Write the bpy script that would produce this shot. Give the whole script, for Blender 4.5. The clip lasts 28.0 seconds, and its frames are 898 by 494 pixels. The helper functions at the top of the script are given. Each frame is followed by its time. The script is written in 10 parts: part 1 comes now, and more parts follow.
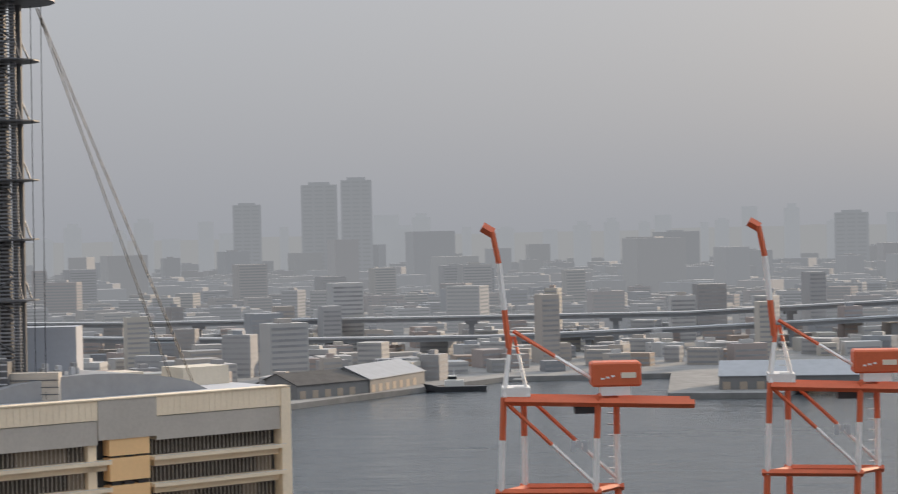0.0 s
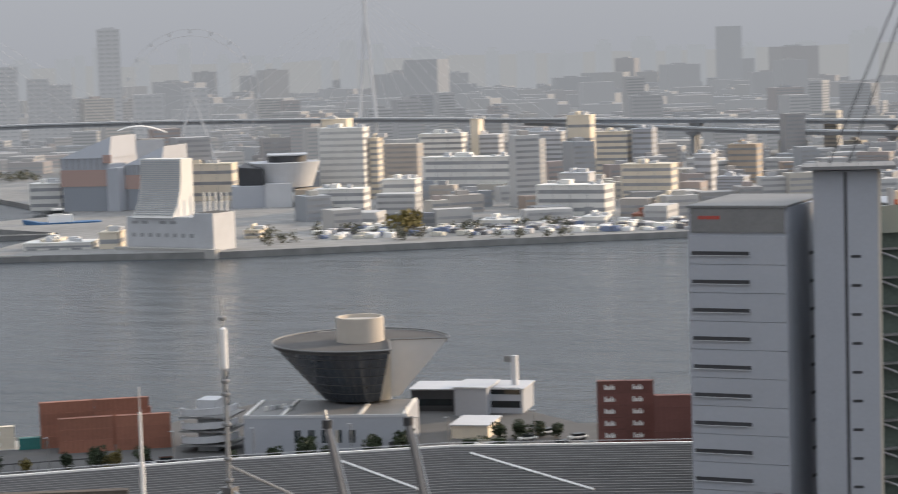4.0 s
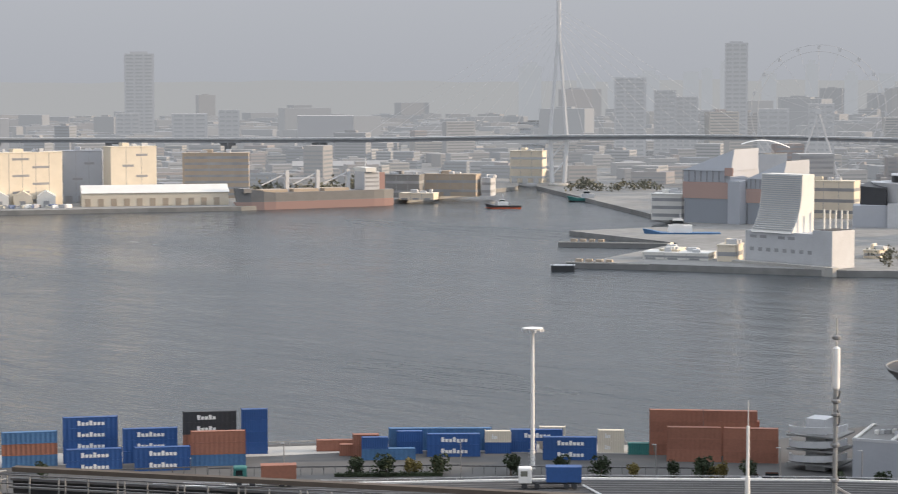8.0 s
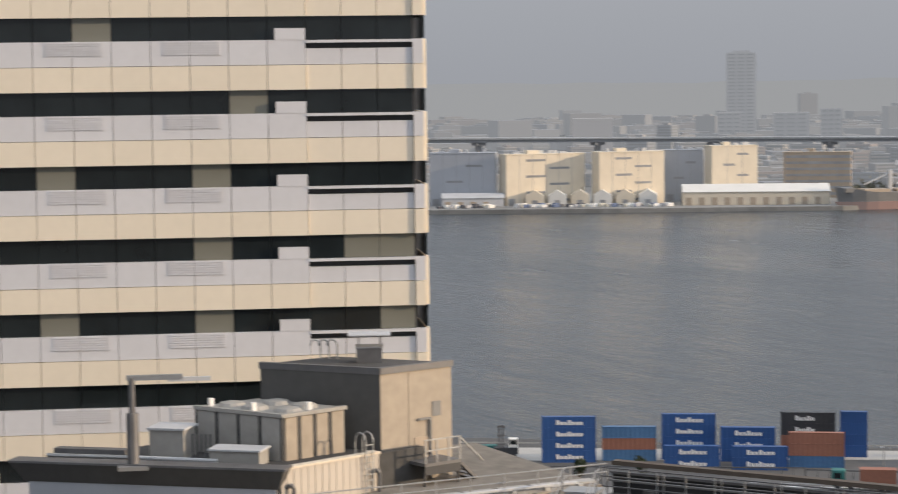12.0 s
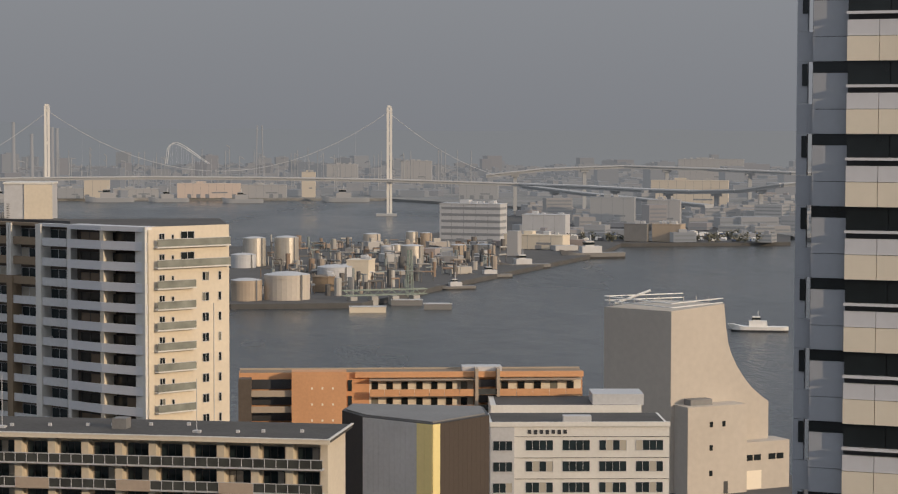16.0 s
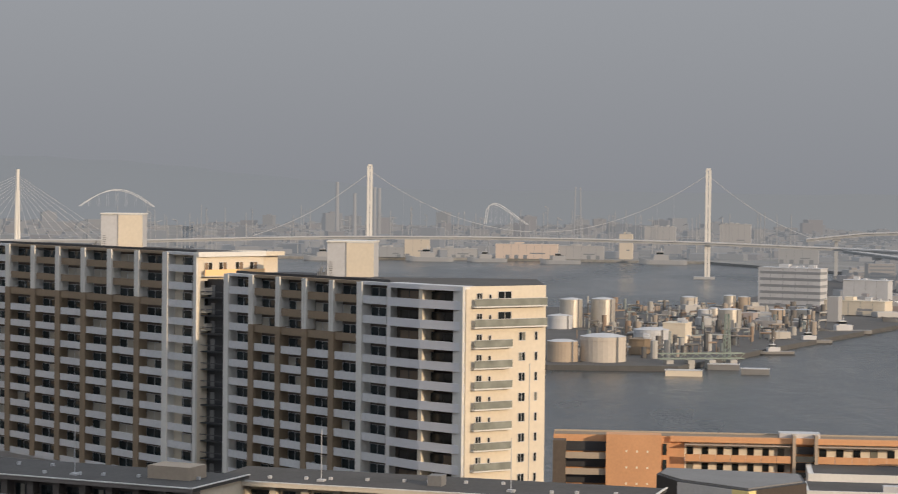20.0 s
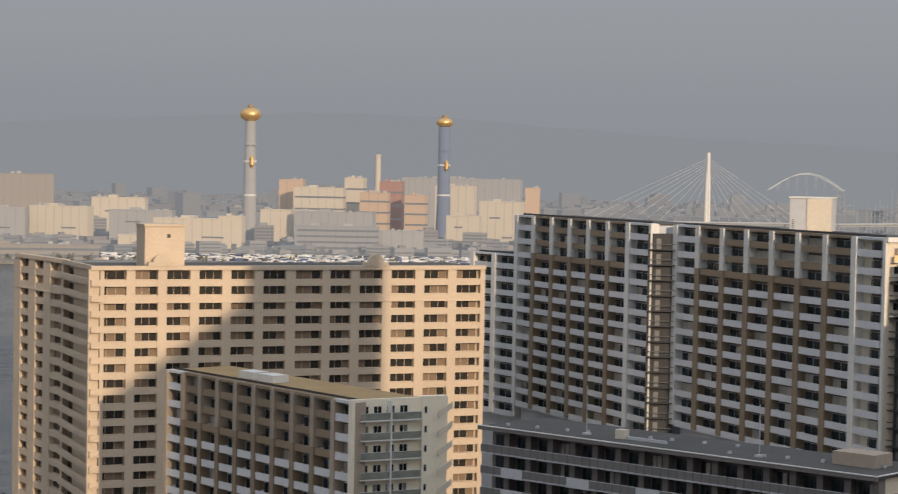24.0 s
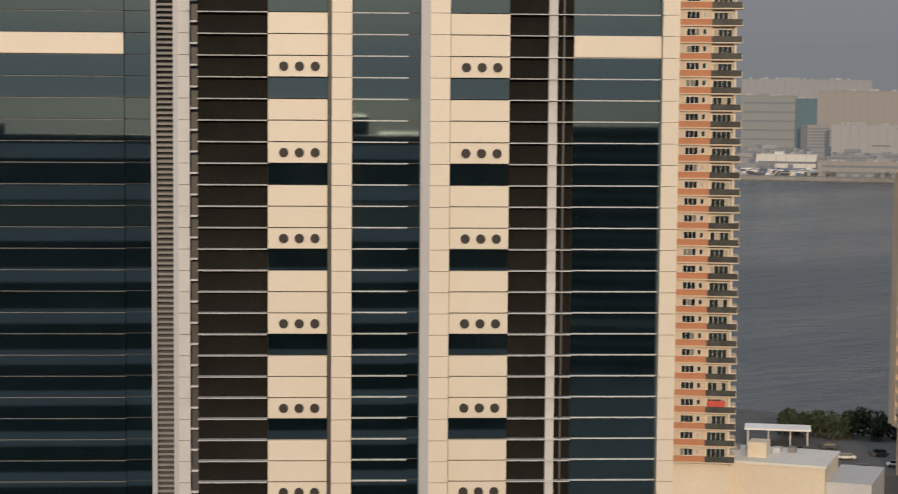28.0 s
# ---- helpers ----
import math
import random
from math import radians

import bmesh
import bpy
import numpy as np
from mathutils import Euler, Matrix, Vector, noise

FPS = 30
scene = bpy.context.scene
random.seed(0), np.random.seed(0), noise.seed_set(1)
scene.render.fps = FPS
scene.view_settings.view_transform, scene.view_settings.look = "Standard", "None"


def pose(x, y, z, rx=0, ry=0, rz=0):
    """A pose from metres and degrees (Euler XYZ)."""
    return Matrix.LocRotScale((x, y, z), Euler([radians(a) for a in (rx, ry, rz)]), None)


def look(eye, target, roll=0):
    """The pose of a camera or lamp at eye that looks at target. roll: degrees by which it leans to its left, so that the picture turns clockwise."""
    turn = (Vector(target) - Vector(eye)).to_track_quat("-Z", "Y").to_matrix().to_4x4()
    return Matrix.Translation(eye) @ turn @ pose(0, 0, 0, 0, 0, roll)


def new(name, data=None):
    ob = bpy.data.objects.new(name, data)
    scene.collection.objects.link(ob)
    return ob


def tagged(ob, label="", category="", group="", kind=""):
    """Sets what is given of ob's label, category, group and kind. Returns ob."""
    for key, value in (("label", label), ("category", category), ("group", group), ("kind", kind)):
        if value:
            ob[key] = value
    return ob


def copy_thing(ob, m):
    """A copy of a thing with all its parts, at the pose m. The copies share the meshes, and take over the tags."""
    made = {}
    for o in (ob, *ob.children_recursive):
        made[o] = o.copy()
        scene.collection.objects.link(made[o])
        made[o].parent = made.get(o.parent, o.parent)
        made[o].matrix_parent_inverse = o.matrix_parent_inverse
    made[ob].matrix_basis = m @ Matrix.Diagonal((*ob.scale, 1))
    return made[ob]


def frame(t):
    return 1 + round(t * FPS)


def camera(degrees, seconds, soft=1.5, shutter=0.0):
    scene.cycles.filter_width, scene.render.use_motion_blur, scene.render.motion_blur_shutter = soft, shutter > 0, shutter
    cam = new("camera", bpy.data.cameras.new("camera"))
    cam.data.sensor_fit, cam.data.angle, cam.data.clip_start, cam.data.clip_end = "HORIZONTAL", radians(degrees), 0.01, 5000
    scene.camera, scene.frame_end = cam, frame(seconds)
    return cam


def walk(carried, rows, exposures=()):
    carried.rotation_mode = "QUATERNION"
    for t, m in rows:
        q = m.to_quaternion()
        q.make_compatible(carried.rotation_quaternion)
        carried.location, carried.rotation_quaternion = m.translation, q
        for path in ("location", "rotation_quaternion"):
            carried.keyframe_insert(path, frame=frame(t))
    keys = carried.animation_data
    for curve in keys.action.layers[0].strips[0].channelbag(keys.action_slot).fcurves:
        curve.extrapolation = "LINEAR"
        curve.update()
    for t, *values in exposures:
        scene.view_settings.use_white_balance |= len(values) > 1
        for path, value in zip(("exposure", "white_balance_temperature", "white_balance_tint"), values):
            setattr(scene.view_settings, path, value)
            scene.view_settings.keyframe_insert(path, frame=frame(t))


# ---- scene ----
cam = camera(24.3, 28.0, soft=1.0, shutter=0.3)
EYE = 89.0
# seconds, turn to the left of +y, tilt, lean (degrees)
TURNS = [
    (0.0, -0.00, -0.33, -1.28), (0.5, 2.56, 0.27, -1.61), (1.0, 5.21, 0.59, -1.08), (1.5, 7.97, -0.25, -0.87),
    (2.0, 11.08, -2.89, -0.75), (2.5, 14.04, -4.51, -0.61), (3.0, 17.39, -6.55, -0.48), (3.5, 21.58, -5.30, -1.51),
    (4.0, 27.42, -5.18, -1.76), (4.5, 30.93, -4.87, -1.74), (6.5, 38.98, -5.94, 0.51), (7.0, 40.10, -6.05, 0.58),
    (7.5, 42.53, -4.81, -0.03), (8.0, 44.31, -4.51, -0.14), (8.5, 46.74, -4.59, -0.47), (9.0, 48.91, -7.84, -0.62),
    (9.5, 50.64, -8.70, -0.55), (10.0, 51.52, -7.48, -0.19), (10.5, 53.05, -7.11, -0.43), (11.0, 55.20, -5.59, -0.70),
    (11.5, 57.20, -5.22, -0.46), (12.0, 60.73, -4.41, -0.75), (12.5, 65.59, -4.00, -1.31), (13.0, 70.61, -4.19, 0.36),
    (13.5, 75.69, -3.86, 0.19), (15.5, 87.21, -3.80, 0.38), (16.0, 88.31, -3.17, 0.12), (16.5, 89.09, -2.30, 0.21),
    (17.0, 89.99, -2.18, 0.52), (17.5, 91.61, -2.48, 1.24), (18.0, 92.67, -2.32, 1.25), (18.5, 94.07, -2.03, 0.99),
    (19.0, 94.95, -1.72, 0.80), (19.5, 95.61, -1.47, 0.89), (20.0, 97.02, -1.53, 0.64), (20.5, 99.08, -2.20, 0.53),
    (21.0, 101.44, -2.61, 0.52), (21.5, 103.85, -2.86, 0.67), (22.0, 106.77, -2.88, 0.70), (22.5, 109.94, -1.93, 0.43),
    (24.5, 118.17, -2.75, 1.10), (25.0, 121.18, -3.05, 0.84), (25.5, 123.07, -3.54, 0.61), (26.0, 125.58, -3.59, 0.39),
    (26.5, 130.20, -3.87, -0.07), (27.0, 134.29, -3.93, -0.53), (27.5, 137.04, -4.00, -0.35), (28.0, 139.59, -4.80, 0.42),
]


def aim(turn, tilt, lean):
    """The pose of the camera on its stand."""
    a, e = radians(turn), radians(tilt)
    eye = Vector((0, 0, EYE))
    ahead = Vector((-math.sin(a) * math.cos(e), math.cos(a) * math.cos(e), math.sin(e)))
    return look(eye, eye + ahead, lean)


walk(cam, [(t, aim(a, e, r)) for t, a, e, r in TURNS], exposures=[(0.0, 0.55), (2.0, 0.62), (3.0, 0.8), (4.0, 0.72), (6.5, 0.86), (7.0, 0.88), (8.0, 0.84), (9.0, 0.64), (10.0, 0.86), (11.0, 0.62), (11.5, 0.62), (12.5, 0.36), (13.3, 0.1), (15.5, -0.14), (18.0, -0.1), (19.0, 0.08), (22.0, 0.15), (25.0, 0.18), (26.3, -0.05), (28.0, -0.2)])

# ---- light ----
SUN_AZ, SUN_EL = 320.0, 13.3
world = bpy.data.worlds.new("hazy_sky")
scene.world = world
world.use_nodes = True
wn, wl = world.node_tree.nodes, world.node_tree.links
bg = wn["Background"]
sky = wn.new("ShaderNodeTexSky")
sky.sky_type = "NISHITA"
sky.sun_disc = False
sky.sun_elevation = radians(SUN_EL)
sky.sun_rotation = radians(-SUN_AZ)
sky.air_density, sky.dust_density, sky.ozone_density = 1.0, 6.0, 1.0
haze = wn.new("ShaderNodeMix")
haze.data_type = "RGBA"
haze.inputs["Factor"].default_value = 0.92
high, up, ramp = wn.new("ShaderNodeTexCoord"), wn.new("ShaderNodeSeparateXYZ"), wn.new("ShaderNodeValToRGB")
wl.new(high.outputs["Generated"], up.inputs[0])
wl.new(up.outputs["Z"], ramp.inputs[0])
ramp.color_ramp.elements[0].position, ramp.color_ramp.elements[0].color = 0.0, (2.5, 2.6, 2.84, 1)
ramp.color_ramp.elements[1].position, ramp.color_ramp.elements[1].color = 0.75, (7.6, 8.0, 8.7, 1)
mid = ramp.color_ramp.elements.new(0.12)
mid.color = (3.15, 3.27, 3.55, 1)
# thick haze scatters more light on the sun's side of the upper sky than opposite it
side, lift, gain, tint = wn.new("ShaderNodeVectorMath"), wn.new("ShaderNodeMath"), wn.new("ShaderNodeMath"), wn.new("ShaderNodeMix")
side.operation, lift.operation, gain.operation = "DOT_PRODUCT", "MULTIPLY_ADD", "MULTIPLY_ADD"
side.inputs[1].default_value = (-math.sin(radians(SUN_AZ)), math.cos(radians(SUN_AZ)), 0)
lift.use_clamp = True
lift.inputs[1].default_value, lift.inputs[2].default_value = 2.6, -0.3
gain.inputs[2].default_value = 1.0
tilt = wn.new("ShaderNodeMath")
tilt.operation = "MULTIPLY"
tilt.inputs[1].default_value = 0.42
wl.new(high.outputs["Generated"], side.inputs[0])
wl.new(up.outputs["Z"], lift.inputs[0])
wl.new(side.outputs["Value"], tilt.inputs[0])
wl.new(tilt.outputs[0], gain.inputs[0])
wl.new(lift.outputs[0], gain.inputs[1])
tint.data_type, tint.blend_type = "RGBA", "MULTIPLY"
tint.inputs["Factor"].default_value = 1.0
wl.new(ramp.outputs[0], tint.inputs["A"])
wl.new(gain.outputs[0], tint.inputs["B"])
wl.new(tint.outputs["Result"], haze.inputs["B"])
bg.inputs["Strength"].default_value = 0.1
wl.new(sky.outputs[0], haze.inputs["A"])
wl.new(haze.outputs["Result"], bg.inputs["Color"])
sun = new("sun", bpy.data.lights.new("sun", "SUN"))
sun.data.energy, sun.data.angle, sun.data.color = 2.8, radians(0.6), (1.0, 0.76, 0.52)
a, e = radians(SUN_AZ), radians(SUN_EL)
sun.matrix_world = look((-math.sin(a) * 900, math.cos(a) * 900, 900 * math.tan(e)), (0, 0, 0))


# ---- small tools ----
def at(az, d, z=0.0):
    """A place by its bearing (degrees to the left of +y) and distance from the stand."""
    return Vector((-math.sin(radians(az)) * d, math.cos(radians(az)) * d, z))


def node_mat(name, base, rough=0.6, metal=0.0, vary=0.12, size=1.0, bump=0.0, fine=8.0, spec=0.5, rand=0.0):
    """A painted or raw surface with stains at two scales and fine relief."""
    m = bpy.data.materials.new(name)
    m.use_nodes = True
    n, l = m.node_tree.nodes, m.node_tree.links
    b = n["Principled BSDF"]
    b.inputs["Roughness"].default_value, b.inputs["Metallic"].default_value = rough, metal
    b.inputs["Specular IOR Level"].default_value = spec
    co = n.new("ShaderNodeNewGeometry")
    big, small = n.new("ShaderNodeTexNoise"), n.new("ShaderNodeTexNoise")
    big.inputs["Scale"].default_value, small.inputs["Scale"].default_value = 0.15 / size, fine / size * 0.25
    big.inputs["Detail"].default_value = small.inputs["Detail"].default_value = 4.0
    l.new(co.outputs["Position"], big.inputs["Vector"])
    l.new(co.outputs["Position"], small.inputs["Vector"])
    add = n.new("ShaderNodeMath")
    add.operation = "ADD"
    l.new(big.outputs[0], add.inputs[0])
    l.new(small.outputs[0], add.inputs[1])
    last = add.outputs[0]
    if rand:
        info, mul = n.new("ShaderNodeObjectInfo"), n.new("ShaderNodeMath")
        mul.operation = "MULTIPLY_ADD"
        mul.inputs[1].default_value = rand
        l.new(info.outputs["Random"], mul.inputs[0])
        l.new(last, mul.inputs[2])
        last = mul.outputs[0]
    rng = n.new("ShaderNodeMapRange")
    rng.inputs["From Min"].default_value, rng.inputs["From Max"].default_value = 0.6, 1.4 + rand
    rng.inputs["To Min"].default_value, rng.inputs["To Max"].default_value = 1 - vary, 1 + vary
    l.new(last, rng.inputs["Value"])
    mix = n.new("ShaderNodeMix")
    mix.data_type, mix.blend_type = "RGBA", "MULTIPLY"
    mix.inputs["Factor"].default_value = 1.0
    mix.inputs["A"].default_value = (*base, 1)
    l.new(rng.outputs[0], mix.inputs["B"])
    l.new(mix.outputs["Result"], b.inputs["Base Color"])
    if bump:
        bp = n.new("ShaderNodeBump")
        bp.inputs["Strength"].default_value, bp.inputs["Distance"].default_value = bump, 0.05
        l.new(small.outputs[0], bp.inputs["Height"])
        l.new(bp.outputs[0], b.inputs["Normal"])
    return m


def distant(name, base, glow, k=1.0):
    """The far backdrop of the city; its emission imitates the hazy air in front."""
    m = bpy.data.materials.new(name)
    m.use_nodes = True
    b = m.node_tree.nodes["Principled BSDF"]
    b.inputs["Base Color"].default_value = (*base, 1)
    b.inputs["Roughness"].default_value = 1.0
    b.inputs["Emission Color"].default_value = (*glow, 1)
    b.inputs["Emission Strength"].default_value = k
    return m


def glass_mat(name, base=(0.02, 0.03, 0.035), rough=0.08, blind=0.0, cloth=(0.45, 0.42, 0.36), ior=1.5):
    """Window glass; blind: the share of panes with a pale curtain close behind."""
    m = bpy.data.materials.new(name)
    m.use_nodes = True
    n, l = m.node_tree.nodes, m.node_tree.links
    b = n["Principled BSDF"]
    b.inputs["Roughness"].default_value, b.inputs["IOR"].default_value = rough, ior
    co, tex, mix = n.new("ShaderNodeNewGeometry"), n.new("ShaderNodeTexNoise"), n.new("ShaderNodeMix")
    tex.inputs["Scale"].default_value = 0.5
    l.new(co.outputs["Position"], tex.inputs["Vector"])
    mix.data_type = "RGBA"
    mix.inputs["A"].default_value = (*[c * 0.5 for c in base], 1)
    mix.inputs["B"].default_value = (*[c * 1.8 for c in base], 1)
    l.new(tex.outputs[0], mix.inputs["Factor"])
    out = mix.outputs["Result"]
    if blind:
        info, cmp, mix2 = n.new("ShaderNodeObjectInfo"), n.new("ShaderNodeMath"), n.new("ShaderNodeMix")
        add, fr = n.new("ShaderNodeMath"), n.new("ShaderNodeMath")
        add.operation, fr.operation, cmp.operation = "ADD", "FRACT", "LESS_THAN"
        l.new(info.outputs["Random"], add.inputs[0])
        l.new(co.outputs["Random Per Island"], add.inputs[1])
        l.new(add.outputs[0], fr.inputs[0])
        l.new(fr.outputs[0], cmp.inputs[0])
        cmp.inputs[1].default_value = blind
        mix2.data_type = "RGBA"
        l.new(cmp.outputs[0], mix2.inputs["Factor"])
        l.new(out, mix2.inputs["A"])
        mix2.inputs["B"].default_value = (*cloth, 1)
        out = mix2.outputs["Result"]
    l.new(out, b.inputs["Base Color"])
    return m


def box(bm, x0, y0, z0, x1, y1, z1):
    v = [bm.verts.new(p) for p in ((x0, y0, z0), (x1, y0, z0), (x1, y1, z0), (x0, y1, z0), (x0, y0, z1), (x1, y0, z1), (x1, y1, z1), (x0, y1, z1))]
    for f in ((0, 3, 2, 1), (4, 5, 6, 7), (0, 1, 5, 4), (1, 2, 6, 5), (2, 3, 7, 6), (3, 0, 4, 7)):
        bm.faces.new([v[i] for i in f])


def prism(bm, pts, z0, z1, top=None):
    """An upright block on the outline pts (counter-clockwise); top: heights of its upper corners."""
    lo = [bm.verts.new((p[0], p[1], z0)) for p in pts]
    hi = [bm.verts.new((p[0], p[1], top[i] if top else z1)) for i, p in enumerate(pts)]
    bm.faces.new(lo[::-1])
    bm.faces.new(hi)
    n = len(pts)
    for i in range(n):
        bm.faces.new((lo[i], lo[(i + 1) % n], hi[(i + 1) % n], hi[i]))


def tube(bm, a, b, r0, r1=None, n=8):
    """A round bar from a to b."""
    a, b = Vector(a), Vector(b)
    r1 = r0 if r1 is None else r1
    q = (b - a).to_track_quat("Z", "Y")
    rings = []
    for p, r in ((a, r0), (b, r1)):
        rings.append([bm.verts.new(p + q @ Vector((r * math.cos(6.28318 * i / n), r * math.sin(6.28318 * i / n), 0))) for i in range(n)])
    for i in range(n):
        bm.faces.new((rings[0][i], rings[0][(i + 1) % n], rings[1][(i + 1) % n], rings[1][i]))
    bm.faces.new(rings[0][::-1])
    bm.faces.new(rings[1])


def lathe(bm, prof, n=24, c=(0, 0)):
    """A turned body: prof is (radius, height) from below upwards."""
    rings = [[bm.verts.new((c[0] + r * math.cos(2 * math.pi * i / n), c[1] + r * math.sin(2 * math.pi * i / n), z)) for i in range(n)] for r, z in prof]
    for k in range(len(rings) - 1):
        for i in range(n):
            bm.faces.new((rings[k][i], rings[k][(i + 1) % n], rings[k + 1][(i + 1) % n], rings[k + 1][i]))
    bm.faces.new(rings[0][::-1])
    bm.faces.new(rings[-1])


def mesh_of(name, bm, material, bevel=0.0):
    if bevel:
        bmesh.ops.bevel(bm, geom=bm.edges[:], offset=bevel, segments=1, affect="EDGES")
    me = bpy.data.meshes.new(name)
    bm.to_mesh(me)
    bm.free()
    me.materials.append(material)
    return me


def part(name, bm, material, parent=None, label="", bevel=0.0):
    """Links a bmesh as one mesh object under a thing or a part."""
    ob = new(name, bm if isinstance(bm, bpy.types.Mesh) else mesh_of(name, bm, material, bevel))
    if parent:
        ob.parent = parent
    return tagged(ob, label) if label else ob


def empty(name, m, label="", category="", group="", kind=""):
    ob = new(name)
    ob.matrix_world = m
    ob.empty_display_size = 1
    return tagged(ob, label, category, group, kind)


def frame_of(p, q, z=0.0):
    """Axes of a facade: origin at p, x towards q, y into the building (p to q runs from the viewer's left to right), and the length."""
    d = Vector((q[0] - p[0], q[1] - p[1], 0))
    w = d.length
    d /= w
    n = Vector((-d.y, d.x, 0))
    return Matrix(((d.x, n.x, 0, p[0]), (d.y, n.y, 0, p[1]), (0, 0, 1, z), (0, 0, 0, 1))), w


UNIT = {}


def slab(name, parent, material, x0, y0, z0, x1, y1, z1, label=""):
    """A straight-edged piece between two corners, in its parent's axes; alike pieces share one mesh."""
    if material.name not in UNIT:
        bm = bmesh.new()
        box(bm, 0, 0, 0, 1, 1, 1)
        UNIT[material.name] = mesh_of(material.name + "_piece", bm, material)
    ob = new(name, UNIT[material.name])
    ob.location, ob.scale, ob.parent = (x0, y0, z0), (x1 - x0, y1 - y0, z1 - z0), parent
    return tagged(ob, label) if label else ob


def slabs(name, parent, material, pieces, label=""):
    """Many small straight-edged pieces of one part (x0, y0, z0, x1, y1, z1)."""
    bm = bmesh.new()
    for p in pieces:
        box(bm, *p)
    return part(name, bm, material, parent, label)


def rods(name, parent, material, bars, r=0.05, n=5, label=""):
    """Round bars of one part, each from a to b."""
    bm = bmesh.new()
    for a, b in bars:
        tube(bm, a, b, r, n=n)
    return part(name, bm, material, parent, label)


WIN = {}


def window(parent, x, z, w, h, glass, frame, cols=2, y=0.0, depth=0.12, name="window"):
    """A window with its frame, mullions and panes set back in it; the facade is at y."""
    key = (round(w, 2), round(h, 2), glass.name, frame.name, cols, depth)
    if key not in WIN:
        bm = bmesh.new()
        t = 0.07
        xs = [0.0]
        for c in range(cols):
            xs += [w * c / cols + (t if c == 0 else t / 2), w * (c + 1) / cols - (t if c == cols - 1 else t / 2)]
        xs.append(w)
        zs = [0.0, t, h - t, h]
        v = [[bm.verts.new((x, 0, z)) for z in zs] for x in xs]
        for a in range(len(xs) - 1):
            for b in range(3):
                if not (b == 1 and a % 2 == 1):
                    bm.faces.new((v[a][b], v[a + 1][b], v[a + 1][b + 1], v[a][b + 1]))
        for c in range(cols):
            r = [v[2 * c + 1][1], v[2 * c + 2][1], v[2 * c + 2][2], v[2 * c + 1][2]]
            s = [bm.verts.new((p.co.x, depth * 0.5, p.co.z)) for p in r]
            for k in range(4):
                bm.faces.new((r[k], r[(k + 1) % 4], s[(k + 1) % 4], s[k]))
            bm.faces.new([bm.verts.new((p.co.x, p.co.y + 0.001, p.co.z)) for p in s]).material_index = 1
        me = mesh_of("window_unit", bm, frame)
        me.materials.append(glass)
        WIN[key] = me
    ob = new(name, WIN[key])
    ob.location, ob.parent = (x, y - depth * 0.7, z), parent
    return ob


def building(name, p, q, z0, label, category="building", group=""):
    m, w = frame_of(p, q, z0)
    return empty(name, m, label, category, group), w


# ---- materials ----
CONCRETE = node_mat("concrete", (0.4, 0.39, 0.37), 0.85, vary=0.18, bump=0.2)
PAVING = node_mat("quay_paving", (0.23, 0.23, 0.225), 0.9, vary=0.3, size=12)
WHITE = node_mat("white_wall", (0.68, 0.67, 0.64), 0.65, vary=0.08)
COOL = node_mat("cool_white_panel", (0.66, 0.665, 0.7), 0.3, vary=0.06, rand=0.35)
CREAM = node_mat("cream_wall", (0.66, 0.59, 0.48), 0.65, vary=0.08)
CREAM_LIT = node_mat("sun_brightened_cream", (0.84, 0.77, 0.62), 0.6, vary=0.06)
CREAM_B = node_mat("sandy_render", (0.56, 0.455, 0.345), 0.75, vary=0.1)
CREAM_G = node_mat("cream_tower_panel", (0.63, 0.585, 0.51), 0.4, vary=0.05, rand=0.4)
WARM_C = node_mat("warm_grey_concrete", (0.5, 0.455, 0.4), 0.8, vary=0.08, size=3)
BLACK = node_mat("black_cable", (0.012, 0.012, 0.012), 0.6, vary=0.1)
CREAM2 = node_mat("cream_panel", (0.82, 0.74, 0.61), 0.35, vary=0.05, rand=0.4)
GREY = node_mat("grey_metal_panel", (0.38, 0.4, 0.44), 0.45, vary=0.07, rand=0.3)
PALE = node_mat("pale_grey_paint", (0.5, 0.51, 0.53), 0.6, vary=0.1)
MID = node_mat("mid_grey_paint", (0.2, 0.2, 0.2), 0.6, vary=0.15)
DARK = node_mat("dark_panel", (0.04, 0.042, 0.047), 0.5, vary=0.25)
STEEL = node_mat("galvanised_steel", (0.36, 0.37, 0.38), 0.45, metal=0.6, vary=0.15)
BROWN = node_mat("brown_tile", (0.25, 0.19, 0.13), 0.7, vary=0.12)
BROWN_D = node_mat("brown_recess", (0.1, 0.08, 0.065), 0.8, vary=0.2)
TAUPE = node_mat("taupe_wall", (0.4, 0.33, 0.26), 0.7, vary=0.1)
ORANGE_TILE = node_mat("orange_tile", (0.6, 0.32, 0.165), 0.7, vary=0.1)
APRICOT = node_mat("apricot_panel", (0.93, 0.6, 0.3), 0.6, vary=0.06, rand=0.3)
YELLOW = node_mat("pale_yellow_paint", (0.8, 0.68, 0.32), 0.6, vary=0.05)
ROOF = node_mat("roof_felt", (0.075, 0.073, 0.072), 0.9, vary=0.3, bump=0.2)
TAN_ROOF = node_mat("tan_roof_felt", (0.36, 0.25, 0.12), 0.9, vary=0.2)
